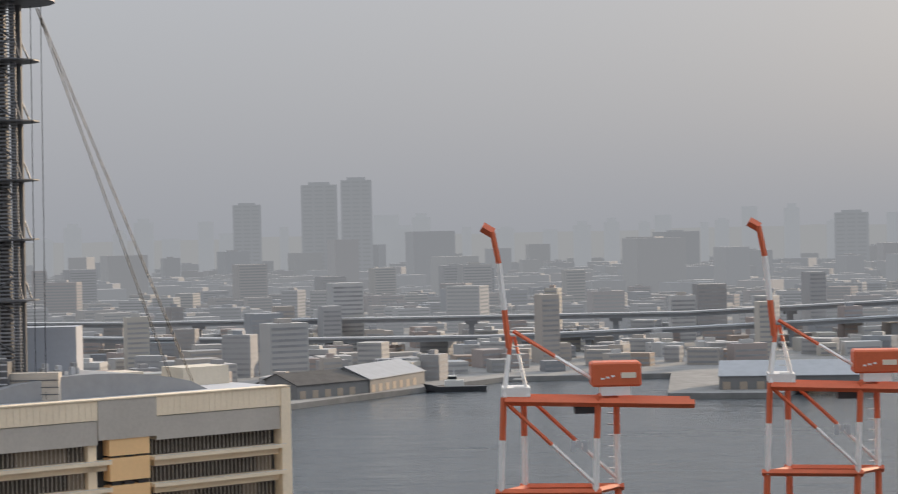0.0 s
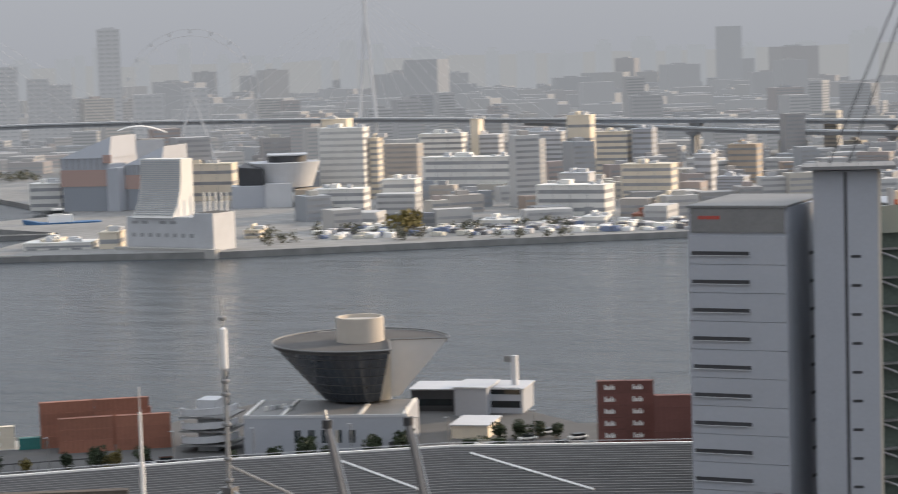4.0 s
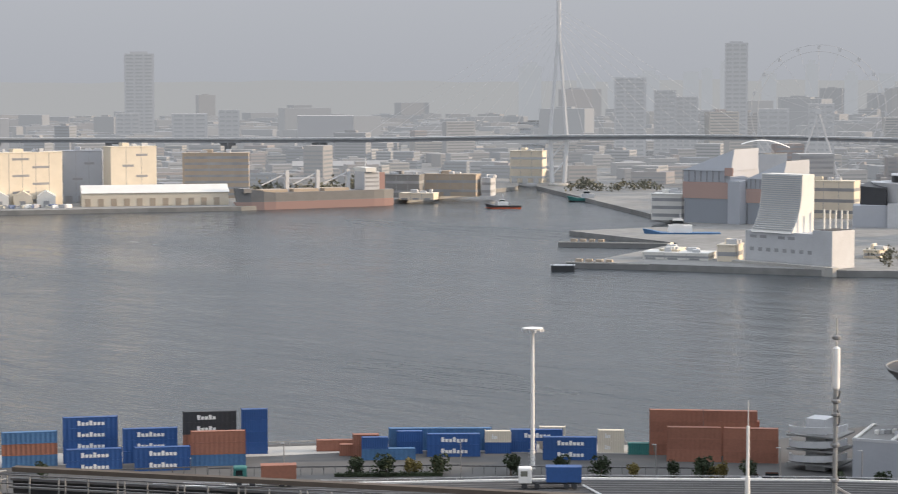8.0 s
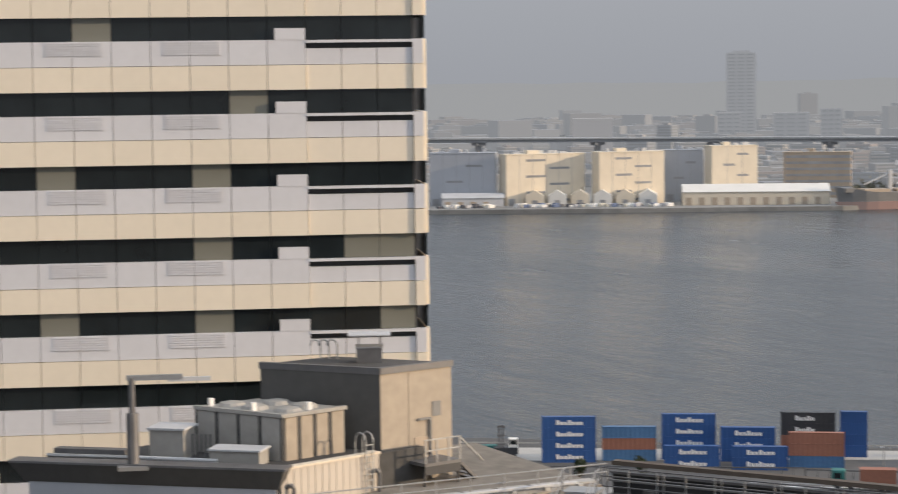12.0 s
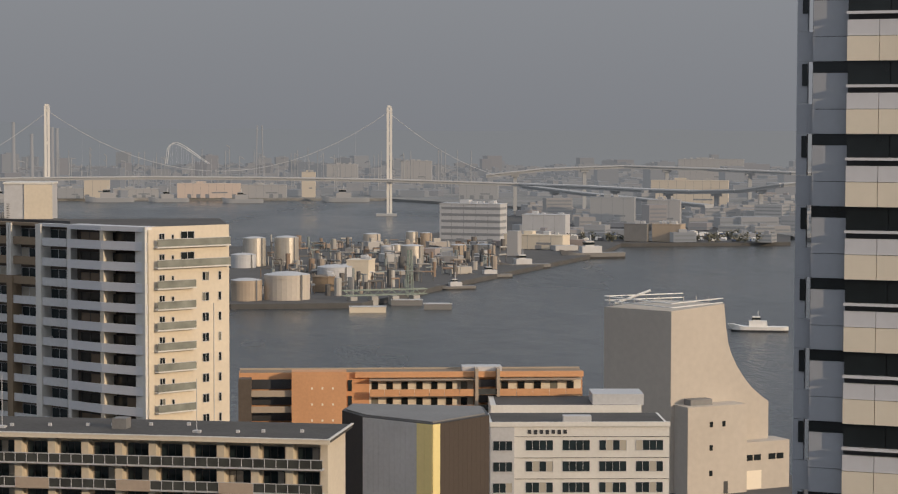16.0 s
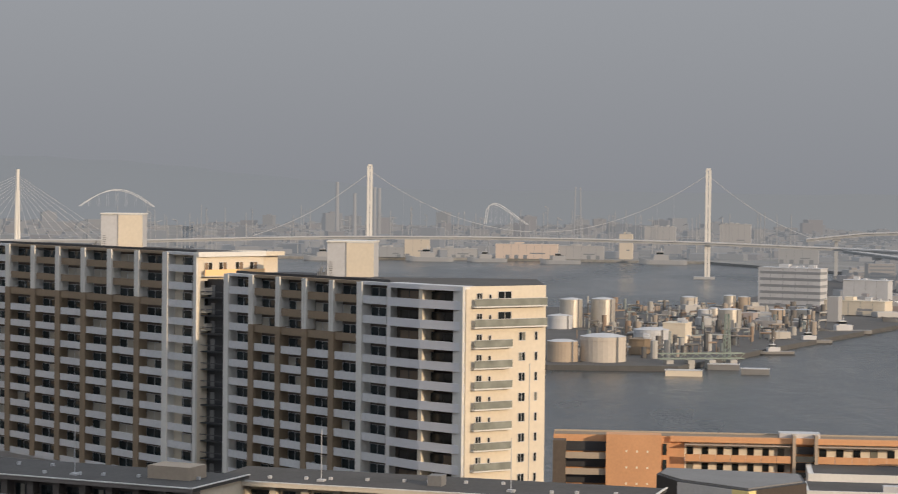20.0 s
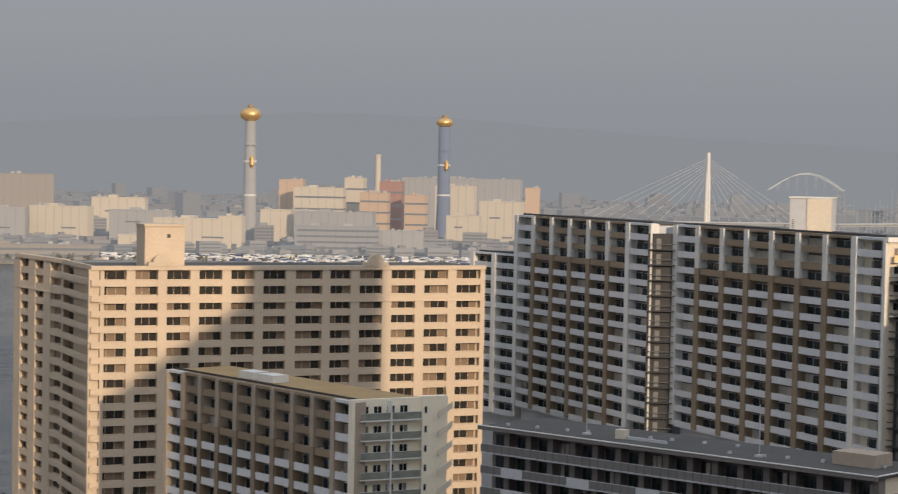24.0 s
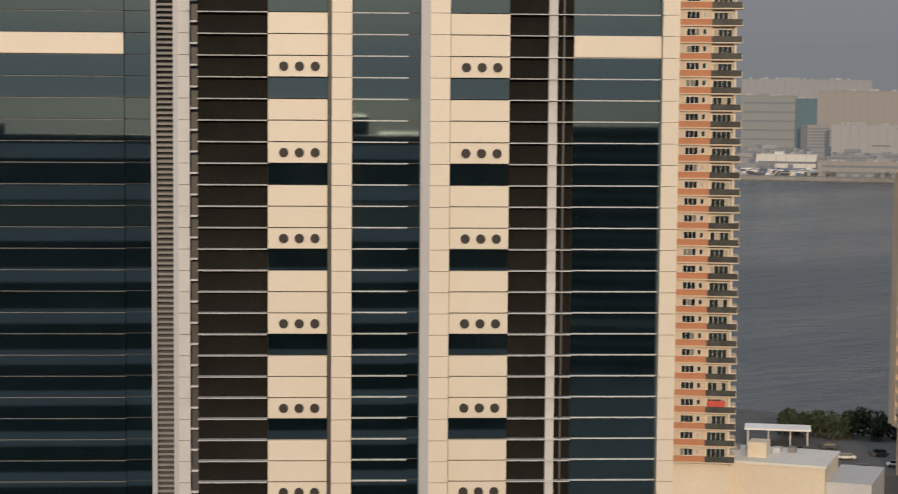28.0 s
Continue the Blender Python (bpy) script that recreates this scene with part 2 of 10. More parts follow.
ASPHALT = node_mat("asphalt", (0.09, 0.09, 0.09), 0.9, vary=0.25, size=12, bump=0.1)
MAROON = node_mat("maroon_paint", (0.15, 0.062, 0.052), 0.7, vary=0.25, rand=0.5)
RUST = node_mat("rusty_oxide_paint", (0.28, 0.12, 0.08), 0.7, vary=0.25, rand=0.5)
BLUE = node_mat("blue_container_paint", (0.025, 0.085, 0.26), 0.5, vary=0.2, rand=0.5)
BLUE2 = node_mat("faded_blue_paint", (0.06, 0.15, 0.3), 0.55, vary=0.2)
TEAL = node_mat("teal_paint", (0.03, 0.16, 0.15), 0.6, vary=0.2)
CRANE_O = node_mat("crane_orange", (0.62, 0.13, 0.05), 0.5, vary=0.12)
CRANE_W = node_mat("crane_white", (0.8, 0.79, 0.77), 0.5, vary=0.08)
GREEN = node_mat("dull_green_net", (0.1, 0.13, 0.11), 0.7, vary=0.35)
LEAF = node_mat("leaf", (0.03, 0.045, 0.02), 0.8, vary=0.5, fine=20)
LEAF2 = node_mat("yellowing_leaf", (0.16, 0.13, 0.04), 0.8, vary=0.4, fine=20)
BARK = node_mat("bark", (0.1, 0.07, 0.05), 0.9, vary=0.3)
GOLD = node_mat("gold_cladding", (0.72, 0.46, 0.2), 0.35, metal=0.7, vary=0.1)
RED = node_mat("signal_red", (0.5, 0.05, 0.03), 0.5, vary=0.1)
GLASS = glass_mat("window_glass", blind=0.16)
RAILG2 = glass_mat("pale_balcony_glass", (0.2, 0.21, 0.185), 0.25)
GLASS_D = glass_mat("dark_window_glass", (0.012, 0.016, 0.018), blind=0.12, cloth=(0.2, 0.2, 0.17))
GLASS_B = glass_mat("balcony_door_glass", (0.03, 0.028, 0.025), 0.15, blind=0.36, cloth=(0.24, 0.18, 0.13))
GLASS_T = glass_mat("tower_glass", (0.004, 0.009, 0.013), 0.02, ior=3.6)
GLASS_T.node_tree.nodes["Principled BSDF"].inputs["Specular Tint"].default_value = (0.72, 0.96, 1.0, 1)
RAILGLASS = glass_mat("balcony_glass", (0.055, 0.058, 0.055), 0.15)


def water_mat():
    """Choppy harbour water: short ripples, a longer swell and calmer slicks."""
    m = bpy.data.materials.new("harbour_water")
    m.use_nodes = True
    n, l = m.node_tree.nodes, m.node_tree.links
    b = n["Principled BSDF"]
    b.inputs["Base Color"].default_value = (0.05, 0.06, 0.068, 1)
    b.inputs["IOR"].default_value = 1.33
    co = n.new("ShaderNodeNewGeometry")
    mp = n.new("ShaderNodeMapping")
    mp.inputs["Rotation"].default_value = (0, 0, radians(-25))
    mp.inputs["Scale"].default_value = (0.35, 1, 1)
    l.new(co.outputs["Position"], mp.inputs["Vector"])
    w1, w2, w3 = (n.new("ShaderNodeTexNoise") for _ in range(3))
    for w, s, d in ((w1, 0.5, 5), (w2, 0.075, 4), (w3, 0.006, 4)):
        w.inputs["Scale"].default_value, w.inputs["Detail"].default_value = s, d
        l.new(mp.outputs[0], w.inputs["Vector"])
    add = n.new("ShaderNodeMath")
    add.operation = "MULTIPLY_ADD"
    add.inputs[1].default_value = 0.3
    l.new(w1.outputs[0], add.inputs[0])
    l.new(w2.outputs[0], add.inputs[2])
    rr, rb = n.new("ShaderNodeMapRange"), n.new("ShaderNodeMapRange")
    for r, lo, hi in ((rr, 0.14, 0.28), (rb, 0.5, 0.95)):
        r.inputs["From Min"].default_value, r.inputs["From Max"].default_value = 0.38, 0.62
        r.inputs["To Min"].default_value, r.inputs["To Max"].default_value = lo, hi
        l.new(w3.outputs[0], r.inputs["Value"])
    bp = n.new("ShaderNodeBump")
    bp.inputs["Distance"].default_value = 4.0
    l.new(rb.outputs[0], bp.inputs["Strength"])
    l.new(add.outputs[0], bp.inputs["Height"])
    l.new(bp.outputs[0], b.inputs["Normal"])
    l.new(rr.outputs[0], b.inputs["Roughness"])
    return m


WATER = water_mat()
# far paints with haze put in as emission
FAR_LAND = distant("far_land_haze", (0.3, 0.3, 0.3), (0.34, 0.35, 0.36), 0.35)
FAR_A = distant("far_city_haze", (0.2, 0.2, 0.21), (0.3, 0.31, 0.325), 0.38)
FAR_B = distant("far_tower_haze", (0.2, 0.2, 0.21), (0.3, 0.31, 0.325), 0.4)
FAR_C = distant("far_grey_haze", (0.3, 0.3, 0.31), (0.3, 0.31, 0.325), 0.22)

# ---- ground and water ----
bm = bmesh.new()
bmesh.ops.create_circle(bm, cap_ends=True, segments=96, radius=6500)
tagged(part("water", bm, WATER), "grey-blue rippled harbour water under haze", "water", kind="structure")


def land(name, pts, z, material, label):
    bm = bmesh.new()
    prism(bm, pts, -3, z)
    bmesh.ops.recalc_face_normals(bm, faces=bm.faces)
    return tagged(part(name, bm, material), label, "ground", kind="structure")


def fan(*pairs):
    return [at(a, d)[:2] for a, d in pairs]


# its unseen rear is stretched far out, keeping sun glitter off the glass
land("ground", fan((-14, 575), (-8, 556), (6, 556), (9, 480), (24, 478), (27, 520), (33, 520), (36, 492), (46, 490), (60, 500), (78, 525), (96, 470), (128, 520), (134, 540), (160, 900), (175, 3000), (190, 6400), (210, 6400), (230, 6400), (250, 6400), (270, 6400), (290, 6400), (310, 6400), (324, 6400), (336, 6400), (337, 900)), 4, ASPHALT, "grey asphalt ground of the port island")
land("ground", fan((-30, 1900), (-12, 1400), (-9, 1100), (-5.9, 1105), (-6, 1260), (-1.5, 1255), (4.5, 1085), (12, 1020), (21, 1000), (25.3, 985), (33.5, 965), (40.5, 1000), (38, 1120), (41.0, 1210), (37.5, 1260), (41.9, 1735), (41.5, 4900), (0, 4900), (-30, 4900)), 3, PAVING, "low grey waterfront land with stone quays")
land("ground", fan((42.4, 1730), (45.5, 1545), (50, 1462), (56, 1446), (61, 1450), (70, 1500), (78, 1690), (84, 2250), (90, 2680), (96, 2700), (104, 2700), (104, 4900), (60, 4900), (42.4, 4900)), 3, PAVING, "low grey industrial shore across the harbour")
land("ground", fan((79, 1660), (83.6, 1620), (84.2, 1484), (88, 1200), (90.7, 1049), (94.3, 1044), (98, 1100), (98, 1550), (90, 1600), (86, 2300), (79, 2300)), 2.7, ASPHALT, "tank terminal spit with a stone edge")
land("ground", fan((104.3, 2600), (108, 2200), (112, 1700), (118, 1600), (127, 1770), (133, 1790), (145, 1900), (160, 2200), (160, 4900), (104.3, 4900)), 3, PAVING, "flat industrial island across the water")


# ---- unseen dark wing behind the stand, added to darken reflections ----
def own_tower():
    m, w = frame_of(at(322, 10) - at(232, 17.5), at(322, 10) + at(232, 45), 4)
    root = empty("tower_wing", m, "unseen dark wing added behind the lookout for reflections", "office tower")
    slab("body", root, DARK, 0, 0.3, 0, w, 13, 78)
    slab("parapet", root, DARK, -0.2, 0.0, 78, w + 0.2, 0.6, 78.8)
    for k in range(9):
        slab("window_band", root, GLASS_D, 0.5, 0.2, 42 + k * 4, w - 0.5, 0.3, 44.4 + k * 4)
        slab("spandrel", root, GREY, 0, 0.1, 44.5 + k * 4, w, 0.3, 45.9 + k * 4)


own_tower()


# unseen blocks, added so the glass tower reflects something dark low down
def rear_block(az, d, w, h, dep):
    root, ww = building("rear_building", at(az + math.degrees(w / d) / 2, d), at(az - math.degrees(w / d) / 2, d), 4, "unseen dark block added behind the lookout for reflections", "office building", "blocks behind the lookout")
    slab("body", root, DARK, 0, 0, 0, ww, dep, h)
    tagged(slabs("window_band", root, GLASS_D, [(0.8, -0.1, 2 + k * 3.8, ww - 0.8, 0.05, 4 + k * 3.8) for k in range(int(h / 3.8))]), kind="stuff")


for az, d, w, h, dep in ((335, 400, 42, 70, 26), (328, 440, 55, 66, 30), (321, 410, 46, 72, 28), (314, 430, 60, 64, 30), (306, 400, 52, 70, 30), (298, 430, 60, 60, 28), (290, 410, 60, 66, 26)):
    rear_block(az, d, w, h, dep)


# ---- white office tower with ribbon windows ----
def office_tower():
    root, w = building("office_tower", at(79, 116), at(61.39, 114), 4, "tall white and cream panelled office tower with ribbon windows", "office tower")
    bm = bmesh.new()
    # the unseen crown and depth are shaped to cast the shadow on the flats
    prism(bm, [(2.95, 0.5), (w - 0.4, 0.5), (w - 0.4, 30), (2.95, 30)], 0, 0, [117.7, 117.7, 135, 135])
    box(bm, 0.8, 1.6, 0, 2.94, 30, 112)
    box(bm, 0.8, 30.02, 0, w - 0.4, 49, 150)
    part("core", bm, DARK, root)
    part_side = [(0.0, 2.95), (2.95, 9.95), (10.2, 28.92), (28.92, 34.72), (34.72, 35.3)]
    pitch, base = 3.96, 88.9 - 4
    for k in range(-6, 4):
        t = base + pitch * k
        # window strips
        for a, b, n in ((2.95, 9.95, 3), (10.2, 28.92, 9), (28.92, 34.72, 3)):
            s = (b - a) / n
            for i in range(n):
                slab("pane", root, GLASS_D, a + s * i + 0.02, 0.32, t - 1.25, a + s * (i + 1) - 0.02, 0.36, t)
        # spandrel panels
        for a, b, n in ((2.95, 9.95, 4), (10.2, 28.92, 9), (28.92, 34.72, 3), (34.72, 35.3, 1)):
            s = (b - a) / n
            off = 0.12 if a in (2.95, 28.92) else 0.0
            for i in range(n):
                x0, x1 = a + s * i + 0.016, a + s * (i + 1) - 0.016
                slab("panel", root, COOL, x0, off, t - 2.58, x1, off + 0.3, t - (1.25 if off == 0 else 1.72))
                slab("panel", root, CREAM2, x0, off - 0.05, t - pitch + 0.02, x1, off + 0.3, t - 2.61)
        for a, b in ((2.95, 9.95), (28.92, 34.72)):
            slab("rail", root, COOL, a, -0.05, t - 1.42, b, 0.3, t - 1.27)
        for a, b in ((10.22, 11.94), (27.26, 28.9)):
            slab("panel", root, COOL, a, -0.02, t - 1.25, b, 0.3, t - 0.62)
        for a in (15.05, 21.3):
            slabs("louver", root, COOL, [(a, -0.05, t - 2.0 + i * 0.13, a + 3.0, 0.02, t - 1.94 + i * 0.13) for i in range(6)])
        # chamfered return; grey panels put its shade into the colour
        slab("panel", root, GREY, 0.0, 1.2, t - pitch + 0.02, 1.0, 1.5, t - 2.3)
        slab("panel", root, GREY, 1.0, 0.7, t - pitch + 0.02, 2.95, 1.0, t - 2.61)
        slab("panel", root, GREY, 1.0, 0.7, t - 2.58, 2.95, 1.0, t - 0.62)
        slab("pane", root, GLASS_D, 1.0, 0.75, t - 0.6, 2.95, 0.9, t - 0.02)
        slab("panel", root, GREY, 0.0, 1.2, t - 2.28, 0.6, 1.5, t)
        slab("pane", root, GLASS_D, 0.3, 1.15, t - 1.3, 0.6, 1.25, t - 0.1)
        # bright returns of the far corner
        slab("panel", root, CREAM2, 35.3, 0.3, t - pitch + 0.02, 35.5, 8.0, t - 1.25)
        slab("pane", root, GLASS_D, 35.3, 0.4, t - 1.2, 35.42, 8.0, t)
    # grey strip stands in for the shaded gap between two panel fields
    slab("pier", root, GREY, 9.97, 0.34, 56, 10.18, 0.5, 100)


office_tower()


# ---- glass tower with cream panels and round vents ----
def glass_tower():
    root, w = building("glass_tower", at(151.71, 97), at(133.86, 97), 4, "tall glass tower with cream panels, round vents and pale fins", "office tower")
    bm = bmesh.new()
    box(bm, -8, 0.6, 0, 30.8, 30, 152)
    part("core", bm, DARK, root)
    step = 0.986
    lo, hi = 62.0, 100.0
    top = 91.67 - 4
    n0, n1 = int((lo - 91.67) / step), int((hi - 91.67) / step) + 1
    disc = bmesh.new()
    lathe(disc, [(0.22, 0), (0.22, 0.06)], 14)
    DARK_DISC = mesh_of("round_vent", disc, BLACK)
    turn = Euler((radians(90), 0, 0))
    for k in range(n0, n1):
        z = top + step * k          # upper edge of one course
        row = (-k) % 4              # 0, 1 plain, 2 vents, 3 glass
        for a in (12.06, 20.42):
            b = a + 2.72
            if row == 3:
                slab("pane", root, GLASS_T, a, 0.25, z - step + 0.03, b, 0.3, z - 0.03)
            else:
                slab("panel", root, CREAM_G, a, 0.0, z - step + 0.03, b, 0.3, z - 0.02)
            if row == 2:
                for i in range(3):
                    v = new("round_vent", DARK_DISC)
                    v.parent, v.location, v.rotation_euler = root, (a + 0.72 + i * 0.72, -0.005, z - step / 2), turn
        # glass fields with pale transom lines
        for a, b in ((-8.0, 5.5), (15.93, 18.48), (26.12, 30.15)):
            band = (-0.9 < z - step + 4 - 89.75 < 0.1) and a != 15.93
            slab("panel" if band else "pane", root, CREAM_G if band else GLASS_T, a, 0.1 if band else 0.3, z - step + 0.02, b, 0.36, z - 0.02)
            slab("transom", root, PALE if a > 0 else MID, a, 0.2 if a > 0 else 0.26, z - 0.03, b, 0.32, z + (0.02 if a > 0 else -0.005))
        slab("pane", root, GLASS_T, 18.48, 0.55, z - step + 0.02, 19.05, 0.6, z - 0.02)
        slab("pane", root, GLASS_T, 5.5, 0.5, z - step + 0.02, 6.75, 0.55, z - 0.02)
        # screens of dark mesh with pale cat-walk edges
        for a, b in ((8.85, 12.03), (23.15, 26.1)):
            slab("screen", root, MESH_D, a, 0.4, z - step + 0.02, b, 0.45, z - 0.02)
            slab("transom", root, PALE, a, -0.1, z - 0.03, b, 0.4, z + 0.01)
        # fins
        for a, b, m, y in ((14.98, 15.9, CREAM_G, -0.35), (19.48, 20.38, CREAM_G, -0.35), (30.17, 30.95, CREAM_G, -0.25), (7.98, 8.5, PALE, -0.1)):
            slab("cladding", root, m, a, y, z - step + 0.012, b, 0.4, z - 0.012)
        slabs("louver", root, MID, [(6.98, 0.15, z - step + i * step / 4, 7.75, 0.3, z - step + i * step / 4 + 0.1) for i in range(4)])
        slab("bracket", root, PALE, 8.5, 0.0, z - 0.5, 8.85, 0.3, z - 0.42)
    for x0, x1, y, m in ((19.05, 19.48, -0.3, GREY), (6.75, 6.98, 0.0, GREY), (7.75, 7.98, 0.0, GREY), (24.95, 25.35, 0.05, PALE), (25.6, 25.7, 0.1, DARK), (14.84, 14.98, 0.1, DARK)):
        slab("post", root, m, x0, y, lo - 4, x1, 0.42, hi - 4)
    return root


MESH_D = node_mat("dark_wire_mesh", (0.014, 0.0135, 0.012), 0.8, spec=0.1, vary=0.45, size=0.3, fine=14, bump=0.6)
glass_tower()


# ---- balcony blocks of flats ----
LOGGIA = node_mat("grey_white_parapet", (0.6, 0.61, 0.63), 0.6, vary=0.12)


def lattice(root, x0, bays, z_top, floors, pitch, upper=3, first=0.0, wall=WHITE, pier=BROWN, low=LOGGIA, crown=BROWN):
    """A grid of deep loggias: piers, parapets, back wall and windows. x0: left edge; bays: widths; upper: framed storeys at the top."""
    x = x0
    total = sum(bays)
    # dark brown back wall puts the loggia's shade into its colour
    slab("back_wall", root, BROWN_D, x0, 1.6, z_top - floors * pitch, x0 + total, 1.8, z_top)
    for i, b in enumerate(bays):
        edge = i == 0 or i == len(bays) - 1
        h = 0.09 * b
        slab("pier", root, wall if edge else pier, x - h, -0.3, z_top - floors * pitch, x + h, 1.7, z_top - (0 if edge else upper * pitch - 1.0))
        if not edge:
            slab("pier", root, wall, x - h * 0.9, -0.34, z_top - upper * pitch + 1.0, x - 0.06, 1.7, z_top)
            slab("pier", root, wall, x + 0.06, -0.34, z_top - upper * pitch + 1.0, x + h * 0.9, 1.7, z_top)
        for k in range(floors):
            z = z_top - (k + 1) * pitch
            top = k < upper and not edge
            slab("parapet", root, crown if top else low, x + h + 0.01, -0.05 if not top else 0.02, z - 0.25, x + b - h - 0.01, 0.15, z + 0.95)
            window(root, x + 0.7, z + 0.1, b - 1.4, 2.05, GLASS, PALE, 3, 1.6)
            if (i * 7 + k * 5) % 6 == 0:
                slab("air_unit", root, PALE, x + 0.8, 0.9, z + 0.35, x + 1.5, 1.2, z + 0.95)
            if (i * 3 + k * 7) % 4 == 1:
                slab("partition", root, PALE, x + b - 0.5, 0.1, z, x + b - 0.42, 1.6, z + 2.2)
        slab("fascia", root, crown if not edge else low, x - 0.05, -0.08, z_top - 0.35, x + b + 0.05, 1.7, z_top + 0.1)
        x += b
    slab("pier", root, wall, x - 0.4, -0.15, z_top - floors * pitch, x + 0.45, 1.7, z_top)
    return x


def balcony_rail(root, x0, x1, z, y=-1.3, out=1.3):
    slab("balcony_slab", root, WHITE, x0, y, z - 0.18, x1, y + out, z)
    slab("balcony_glass", root, RAILG2, x0 + 0.05, y + 0.03, z + 0.05, x1 - 0.05, y + 0.07, z + 1.05)
    slab("handrail", root, PALE, x0, y, z + 1.05, x1, y + 0.1, z + 1.12)


def flats(name, p, q, z_top, floors, bays, upper, label, depth=14.0, pitch=2.96, wall=WHITE):
    root, w = building(name, p, q, 4, label, "apartment block", "brown and white blocks of flats")
    bm = bmesh.new()
    box(bm, 0, 1.8, 0, w, depth, z_top - 4 - 0.3)
    part("body", bm, PALE, root)
    s = w / sum(bays)
    lattice(root, 0.0, [b * s for b in bays], z_top - 4, floors, pitch, upper, wall=wall)
    bm = bmesh.new()
    box(bm, 0.3, 0.4, z_top - 4 - 0.3, w - 0.3, depth - 0.2, z_top - 4 + 0.05)
    part("roof", bm, ROOF, root)
    slab("roof_rail", root, DARK, 1, 1.0, z_top - 4 + 0.05, w - 1, 1.06, z_top - 4 + 0.5)
    return root, w


A1, A2 = at(103.08, 341.5), at(98.64, 310)
root1, w1 = flats("apartment_block", A1, A2, 75.2, 11, [1, 1.05, 1, 1, 1, 1], 3, "brown and white apartment block with deep loggias in shade")
# bowed white corner and sunlit end of the nearest block
C0, C1, C2, C3 = at(98.64, 309), at(97.75, 303.5), at(96.55, 298), at(94.34, 306)


def corner_block():
    m = Matrix.Translation((0, 0, 4))
    root = empty("apartment_corner", m, "white bowed corner wing with sunlit cream end wall and balconies", "apartment block", "brown and white blocks of flats")
    back = [at(94.6, 330)[:2], at(98.9, 330)[:2]]
    bm = bmesh.new()
    inn = [at(98.64, 311.5)[:2], at(97.7, 306.5)[:2], at(96.45, 300.5)[:2], at(94.36, 306.3)[:2]]
    prism(bm, inn + back, 0, 71.0)
    bmesh.ops.recalc_face_normals(bm, faces=bm.faces)
    # the body is dark brown to imitate shade inside the bow's openings
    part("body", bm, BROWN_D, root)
    bm = bmesh.new()
    prism(bm, [at(98.6, 309.5)[:2], at(97.7, 304.5)[:2], at(96.5, 298.8)[:2], at(94.36, 306.5)[:2]] + back, 71.0, 71.3)
    bmesh.ops.recalc_face_normals(bm, faces=bm.faces)
    part("roof", bm, ROOF, root)
    for (a, b, n) in ((C0, C1, 1), (C1, C2, 2)):
        mm, w = frame_of(a, b, 0)
        sec = new("bow")
        sec.parent, sec.matrix_local = root, mm
        for k in range(11):
            z = 71.2 - (k + 1) * 2.96
            slab("parapet", sec, COOL, -0.1, -0.3, z - 0.25, w + 0.1, -0.05, z + 1.0)
            slab("slab", sec, PALE, 0, -0.2, z - 0.25, w, 2.4, z - 0.05)
            window(sec, 0.5, z, w - 1.0, 2.1, GLASS_B, DARK, 3, 1.7)
        slab("fascia", sec, COOL, -0.1, -0.35, 70.7, w + 0.1, 2.4, 71.4)
        slab("pier", sec, CREAM, w - 0.5, -0.15, 0, w + 0.3, 2.2, 71.0)
    mm, w = frame_of(C2, C3, 0)
    sec = new("end_wall")
    sec.parent, sec.matrix_local = root, mm
    slab("wall", sec, CREAM, 0, 0, 0, w, 0.3, 71.4)
    slab("pier", sec, WHITE, -0.5, -0.1, 0, 0.7, 2.4, 71.4)
    for k in range(11):
        z = 71.2 - (k + 1) * 2.96 + 0.3
        wide = w - 0.3 if k < 2 else w * 0.55
        balcony_rail(sec, 1.1, wide, z, -0.9, 1.0)
        window(sec, 1.9, z + 0.3, 1.0, 1.6, GLASS_D, PALE, 2, -0.0)
        window(sec, 4.0, z + 0.6, 0.5, 1.1, GLASS_D, PALE, 1, -0.0)
        if k < 2:
            window(sec, 5.6, z + 0.1, 2.4, 2.0, GLASS_D, PALE, 2, -0.0)
        else:
            window(sec, w * 0.66, z + 0.75, 1.2, 1.3, GLASS_D, PALE, 2, -0.0)
            window(sec, w * 0.86, z + 0.75, 0.55, 1.3, GLASS_D, PALE, 1, -0.0)
    slab("downpipe", sec, PALE, w * 0.8, -0.1, 0, w * 0.8 + 0.1, 0.0, 60)


corner_block()
root2, w2 = flats("apartment_block", at(109.55, 403), at(103.95, 347), 78.3, 13, [1, 1.05, 1, 1, 1, 1, 1, 1], 3, "tall brown and white apartment block with shaded loggias")


